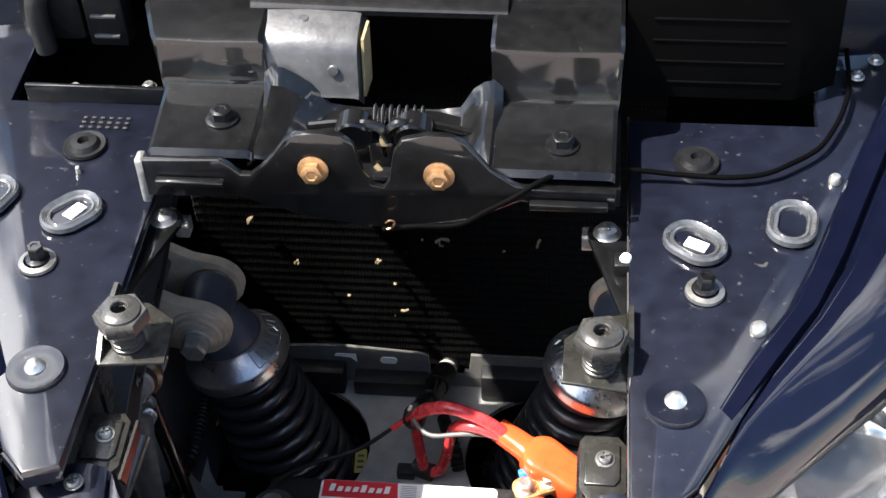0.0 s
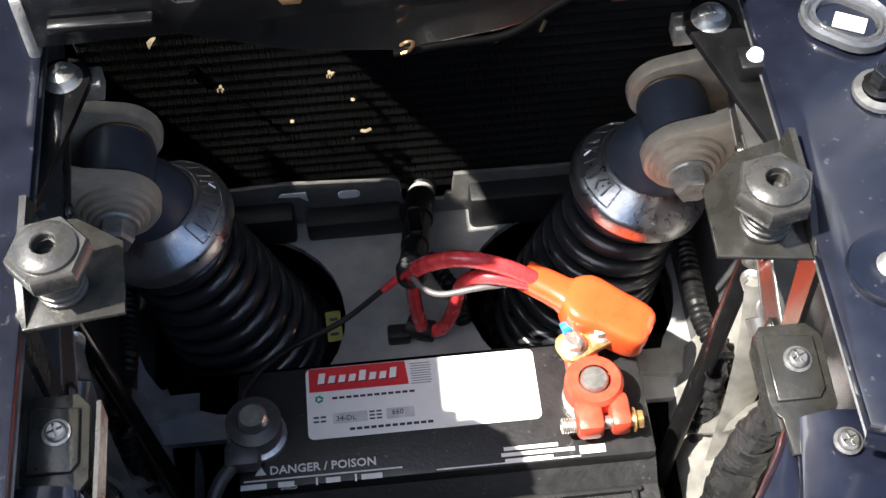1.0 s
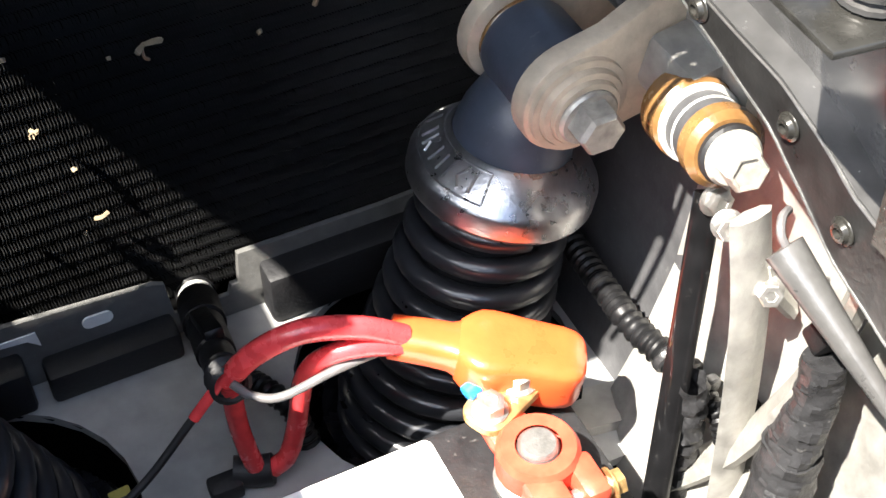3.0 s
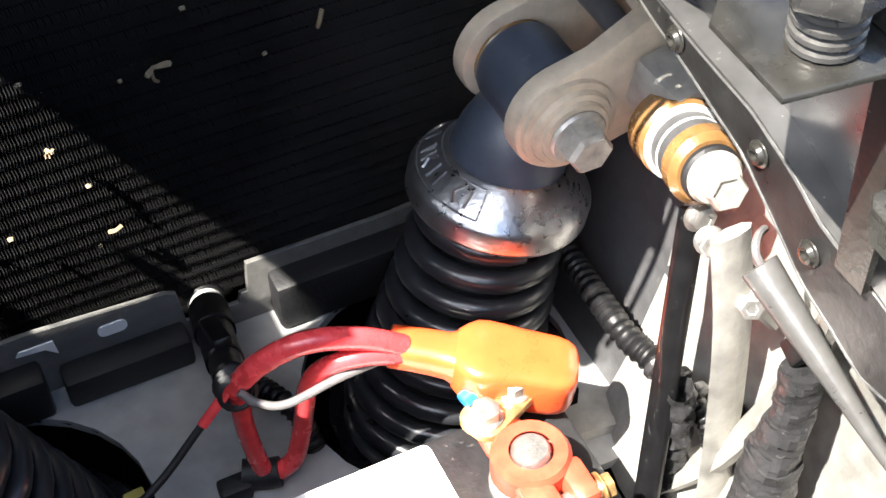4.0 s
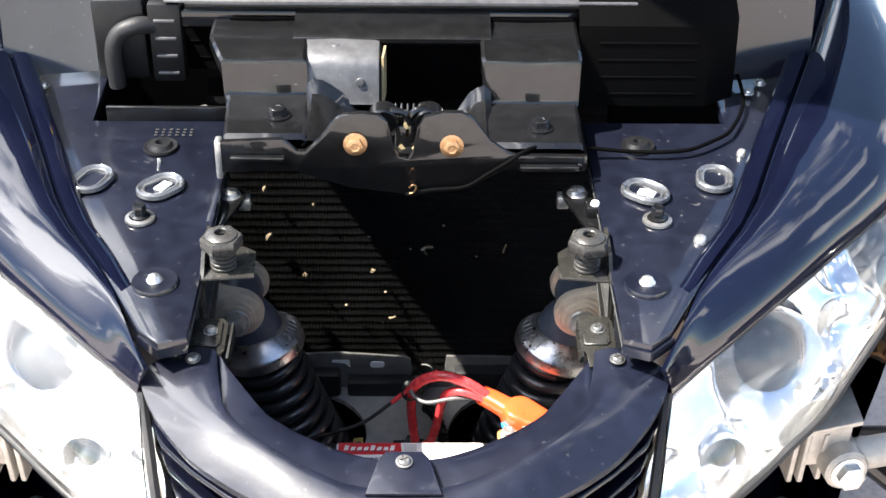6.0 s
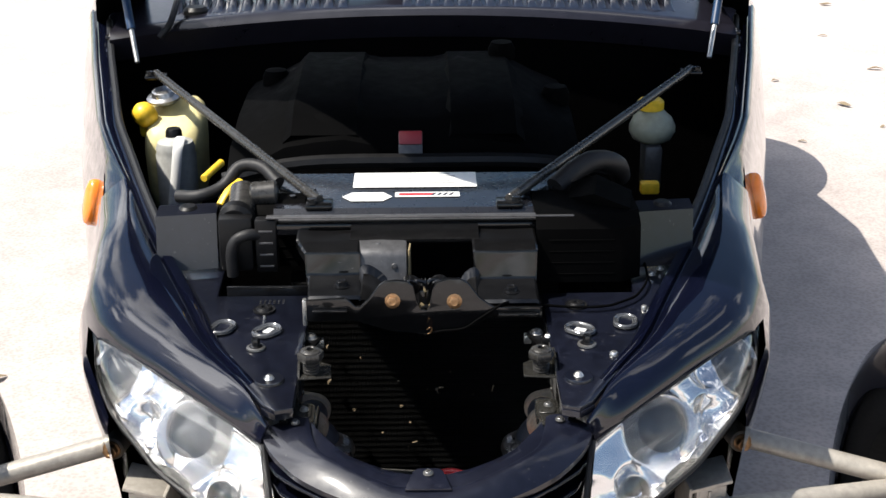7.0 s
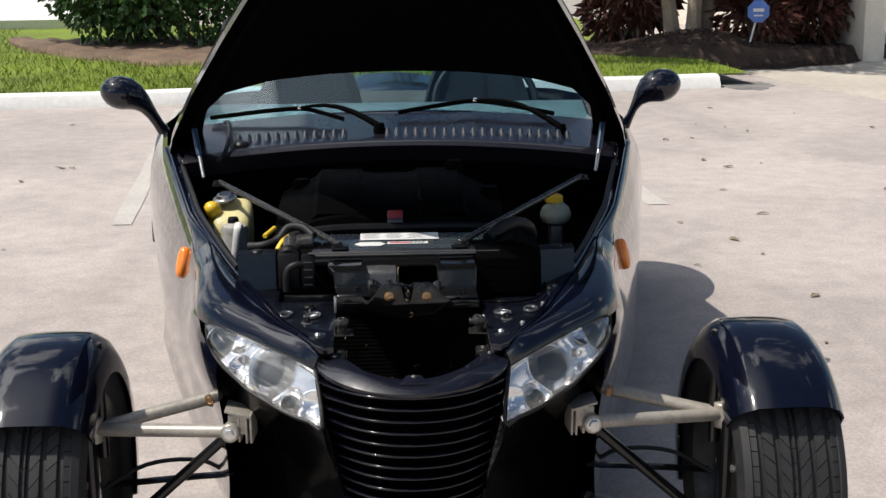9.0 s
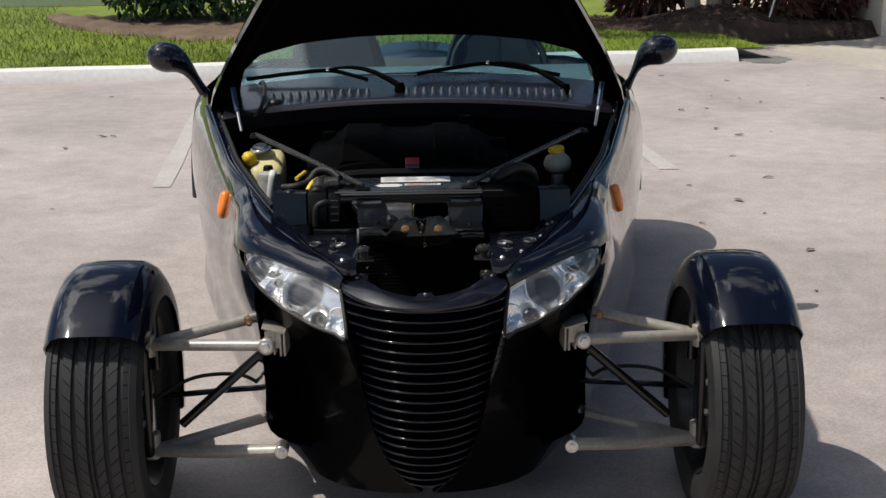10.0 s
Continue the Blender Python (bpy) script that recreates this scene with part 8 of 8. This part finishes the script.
# ---- air boxes each side of the crossmember ----
for s in (-1, 1):
    x0, x1, yb = (.160, .312, 0.0) if s > 0 else (.180, .312, .075)
    ab = thing("air_duct", (s * .24, .47, .72), "black ribbed plastic air duct", "air duct", "air ducts beside the crossmember")
    bm = mesh()
    rows = []
    for x, r in ((x0, 0), (x1 - .03, 0), (x1, .02)):
        rows.append([V((s * x, .447 + r + yb, .735)), V((s * x, .452 + r + yb, .775)), V((s * x, .458 + r + yb, .812)), V((s * x, .475 + r + yb, .826)), V((s * x, .58, .826)), V((s * x, .60, .80))])
    loft(bm, rows, .004 * s)
    part("duct_shell", bm, M_DEEP, ab)
    for k in range(4):
        bm = mesh()
        box(bm, (s * (x0 + x1 - .02) / 2, .4455 + yb + k * .0022, .748 + k * .0165), ((x1 - x0) * .62, .004, .0022), .0008)
        part("duct_rib", bm, M_DEEP, ab)
# grilled relay block and elbow hose, one side only
rb_ = thing("relay_block", (-.25, .46, .735), "black plastic connector block with pale slots", "connector")
bm = mesh()
box(bm, (-.233, .484, .784), (.032, .022, .082), .004)
part("block", bm, M_PLASTIC, rb_)
for k in range(4):
    bm = mesh()
    box(bm, (-.233, .4725, .754 + k * .018), (.020, .004, .0028), .0006)
    part("slot", bm, M_GREYMETAL, rb_)
bm = mesh()
tube(bm, [(-.245, .480, .800), (-.260, .472, .803), (-.277, .470, .795), (-.284, .470, .775), (-.284, .472, .740)], .0085, 12, 6)
solo("elbow_hose", bm, M_RUBBER, "bent black rubber hose beside the block", "hose")
bm = mesh()
box(bm, (-.278, .494, .784), (.052, .03, .085), .008)
solo("side_block", bm, M_PLASTIC, "moulded black plastic block under the hose", "connector")
hz = thing("coolant_outlet", (-.28, .56, .80), "grey coolant outlet with black hose", "coolant outlet")
bm = mesh()
rod(bm, (-.275, .525, .812), (-.275, .580, .838), .021, 20, bev=.004)
rod(bm, (-.262, .560, .835), (-.222, .560, .838), .019, 20, bev=.003)
part("outlet_body", bm, M_STOP, hz, "grey plastic outlet")
bm = mesh()
rod(bm, (-.280, .500, .812), (-.278, .525, .816), .027, 22, bev=.006)
part("outlet_collar", bm, M_PLASTIC, hz)
bm = mesh()
tube(bm, [(-.222, .575, .848), (-.250, .610, .862), (-.285, .62, .860), (-.310, .60, .835), (-.345, .585, .825), (-.38, .60, .82)], .010, 12, 7)
part("outlet_hose", bm, M_RUBBER, hz, "black bypass hose")
bm = mesh()
tube(bm, [(-.31, .555, .822), (-.298, .575, .838), (-.283, .600, .845)], .006, 8, 5, flat=.5)
part("yellow_tag", bm, M_YELLOW, hz, "yellow clip")
bm = mesh()
rod(bm, (-.345, .64, .835), (-.325, .70, .842), .006)
part("yellow_dipper", bm, M_YELLOW, hz, "yellow handle")
ho = thing("radiator_hose", (.26, .58, .80), "black radiator hose and cap", "hose")
bm = mesh()
tube(bm, [(.20, .60, .828), (.235, .63, .848), (.27, .66, .852), (.305, .69, .835), (.32, .74, .80)], .017, 12, 6)
part("hose", bm, M_RUBBER, ho)
bm = mesh()
loft(bm, [[V((.215, .545, .83)), V((.25, .515, .846)), V((.30, .49, .832))], [V((.225, .60, .836)), V((.262, .59, .852)), V((.312, .56, .836))]], .02)
part("hose_shroud", bm, M_DEEP, ho, "moulded black shroud")

# ---- engine cover, braces, reservoirs ----
eng = thing("engine", (-.03, 1.1, .30), "dark engine with black plastic covers", "engine")
bm = mesh()
rows = []
for x in np.linspace(-.335, .265, 13):
    u = (x + .035) / .30
    dz = -.05 * abs(u) ** 3 + (.012 if .25 < abs(u) < .75 else 0)
    rows.append([V((x, .795, .55)), V((x, .79, .76 + dz)), V((x, .81, .835 + dz)), V((x, .87, .865 + dz)), V((x, 1.0, .885 + dz)), V((x, 1.15, .89 + dz)), V((x, 1.28, .875 + dz)), V((x, 1.34, .83 + dz)), V((x, 1.36, .55))])
loft(bm, rows)
# Shade from the hood is put into the cover's near-black.
ec = part("engine_cover", bm, M_DEEP, eng, "black moulded engine cover, bay shade in its colour", 40)
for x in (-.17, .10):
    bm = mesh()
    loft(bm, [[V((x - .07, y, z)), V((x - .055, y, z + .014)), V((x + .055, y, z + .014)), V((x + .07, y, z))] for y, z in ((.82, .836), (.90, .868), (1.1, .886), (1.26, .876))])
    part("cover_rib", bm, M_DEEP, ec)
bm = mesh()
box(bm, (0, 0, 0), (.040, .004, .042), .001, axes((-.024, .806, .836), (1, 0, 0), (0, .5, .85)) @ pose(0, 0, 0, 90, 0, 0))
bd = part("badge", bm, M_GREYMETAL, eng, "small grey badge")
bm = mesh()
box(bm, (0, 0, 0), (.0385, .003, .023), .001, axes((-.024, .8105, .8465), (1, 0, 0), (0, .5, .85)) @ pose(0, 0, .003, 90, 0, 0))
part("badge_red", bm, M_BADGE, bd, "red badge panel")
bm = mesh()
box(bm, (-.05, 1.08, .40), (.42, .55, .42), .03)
part("engine_block", bm, M_DEEP, eng, "engine block, bay shade in its near-black")
bm = mesh()
tube(bm, [(-.33, .74, .80), (-.20, .745, .825), (0, .745, .828), (.18, .745, .826), (.30, .76, .80)], .012, 8, 5)
part("fuel_rail", bm, M_PLASTIC, eng, "black crossing pipe")
for x, y, z in ((.15, 1.22, .905), (-.28, 1.15, .87), (.24, 1.05, .86)):
    bm = mesh()
    lathe(bm, [(0, .014), (.02, .012), (.026, 0), (.026, -.02)], 18, Matrix.Translation((x, y, z)))
    part("cap", bm, M_DEEP, eng, "filler cap, bay shade in its near-black")
for s, xf in ((-1, -.158), (1, .125)):
    st = thing("brace_bar", (xf, .60, .82), "thin black diagonal brace bar", "brace", "diagonal brace bars")
    a, b = V((xf, .532, .8345)), V((s * .510, 1.166, .874))
    bm = mesh()
    rod(bm, a, b, .0078, 14)
    part("bar", bm, M_STOP, st)
    for p in (a, b):
        bm = mesh()
        box(bm, p + V((0, 0, -.006)), (.040, .034, .008), .003)
        hexhead(bm, p + V((s * .01, -.008, -.002)), (0, 0, 1), .007, .008)
        part("brace_foot", bm, M_STEEL, st)
ct = thing("coolant_tank", (-.50, 1.12, .60), "yellowed translucent coolant tank with yellow cap", "coolant tank")
bm = mesh()
rows = []
for z, k, dy in ((.63, .80, 0), (.66, .95, 0), (.74, 1.0, 0), (.775, .98, .004), (.795, .90, .012), (.806, .70, .018), (.810, .40, .02)):
    rows.append([V((-.476, 1.145 + dy, z + .012 * math.copysign(1, math.sin(q)) * (z > .76))) + V((.056 * k * math.copysign(abs(math.cos(q)) ** .45, math.cos(q)), .070 * k * math.copysign(abs(math.sin(q)) ** .45, math.sin(q)), 0)) for q in np.linspace(.05, 2 * math.pi + .05, 33)[:-1]])
loft(bm, rows, close=True)
bm.verts.ensure_lookup_table()
bm.faces.new(bm.verts[-32:])
part("tank", bm, M_TANK, ct, "yellowed translucent tank", 50)
bm = mesh()
lathe(bm, [(.016, -.004), (.030, .0), (.034, .004), (.034, .008), (.024, .011), (.021, .020), (.014, .023), (.006, .021), (0, .023)], 28, Matrix.Translation((-.497, 1.165, .822)) @ pose(0, 0, 0, 10, -6, 0))
part("cap", bm, M_RING, ct, "bright metal pressure cap")
bm = mesh()
lathe(bm, [(0, .030), (.012, .028), (.020, .020), (.023, .008), (.021, -.006), (.016, -.018)], 22, Matrix.Translation((-.527, 1.125, .800)) @ pose(0, 0, 0, 30, -25, 0))
box(bm, (-.530, 1.135, .778), (.026, .024, .040), .008)
part("yellow_cap", bm, M_YELLOW, ct, "yellow plastic filler elbow")
bm = mesh()
lathe(bm, [(0, .0), (.034, .0), (.037, .008), (.037, .118), (.035, .124), (.0365, .130), (.032, .142), (.018, .148), (0, .149)], 30, Matrix.Translation((-.462, 1.048, .632)))
part("canister", bm, M_TANKGREY, ct, "satin grey canister")
bm = mesh()
tube(bm, [(-.450, 1.040, .783), (-.450, 1.018, .779), (-.452, 1.009, .765), (-.458, 1.006, .72), (-.466, 1.006, .67), (-.470, 1.008, .640)], .0095, 8, 6, flat=.35)
part("strap", bm, M_WHITE, ct, "white strap")
bm = mesh()
lathe(bm, [(0, .018), (.012, .017), (.015, .012), (.016, 0)], 16, Matrix.Translation((-.466, 1.062, .778)))
part("canister_port", bm, M_PLASTIC, ct)
bf = thing("brake_reservoir", (.43, 1.06, .66), "brake fluid reservoir with yellow cap", "reservoir")
bm = mesh()
lathe(bm, [(0, 0), (.026, 0), (.036, .006), (.043, .020), (.043, .030), (.036, .046), (.024, .056), (.019, .062), (0, .062)], 26, Matrix.Translation((.425, 1.07, .760)))
part("bowl", bm, M_BOWL, bf, "smoky translucent bowl", 50)
bm = mesh()
lathe(bm, [(.020, 0), (.025, .002), (.025, .016), (.020, .021), (0, .022)], 22, Matrix.Translation((.420, 1.07, .820)))
part("cap", bm, M_YELLOW, bf, "yellow screw cap")
bm = mesh()
box(bm, (.424, 1.06, .715), (.034, .06, .09), .008)
part("valve_block", bm, M_GREYMETAL, bf)
bm = mesh()
box(bm, (.402, .93, .715), (.034, .02, .022), .004)
part("yellow_plug", bm, M_YELLOW, bf, "yellow plug")
bm = mesh()
tube(bm, [(-.535, 1.36, .900), (-.515, 1.37, .925), (-.508, 1.42, .955), (-.512, 1.50, .975), (-.525, 1.58, .985), (-.54, 1.64, .975)], .007, 8, 6)
solo("washer_hose", bm, M_RUBBER, "thin black washer hose looped over the cowl", "hose")
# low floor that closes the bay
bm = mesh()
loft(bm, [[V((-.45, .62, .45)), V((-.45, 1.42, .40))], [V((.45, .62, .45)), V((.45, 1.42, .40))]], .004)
solo("bay_floor", bm, M_DEEP, "floor of the engine bay, shade in its near-black", "floor", kind="structure")
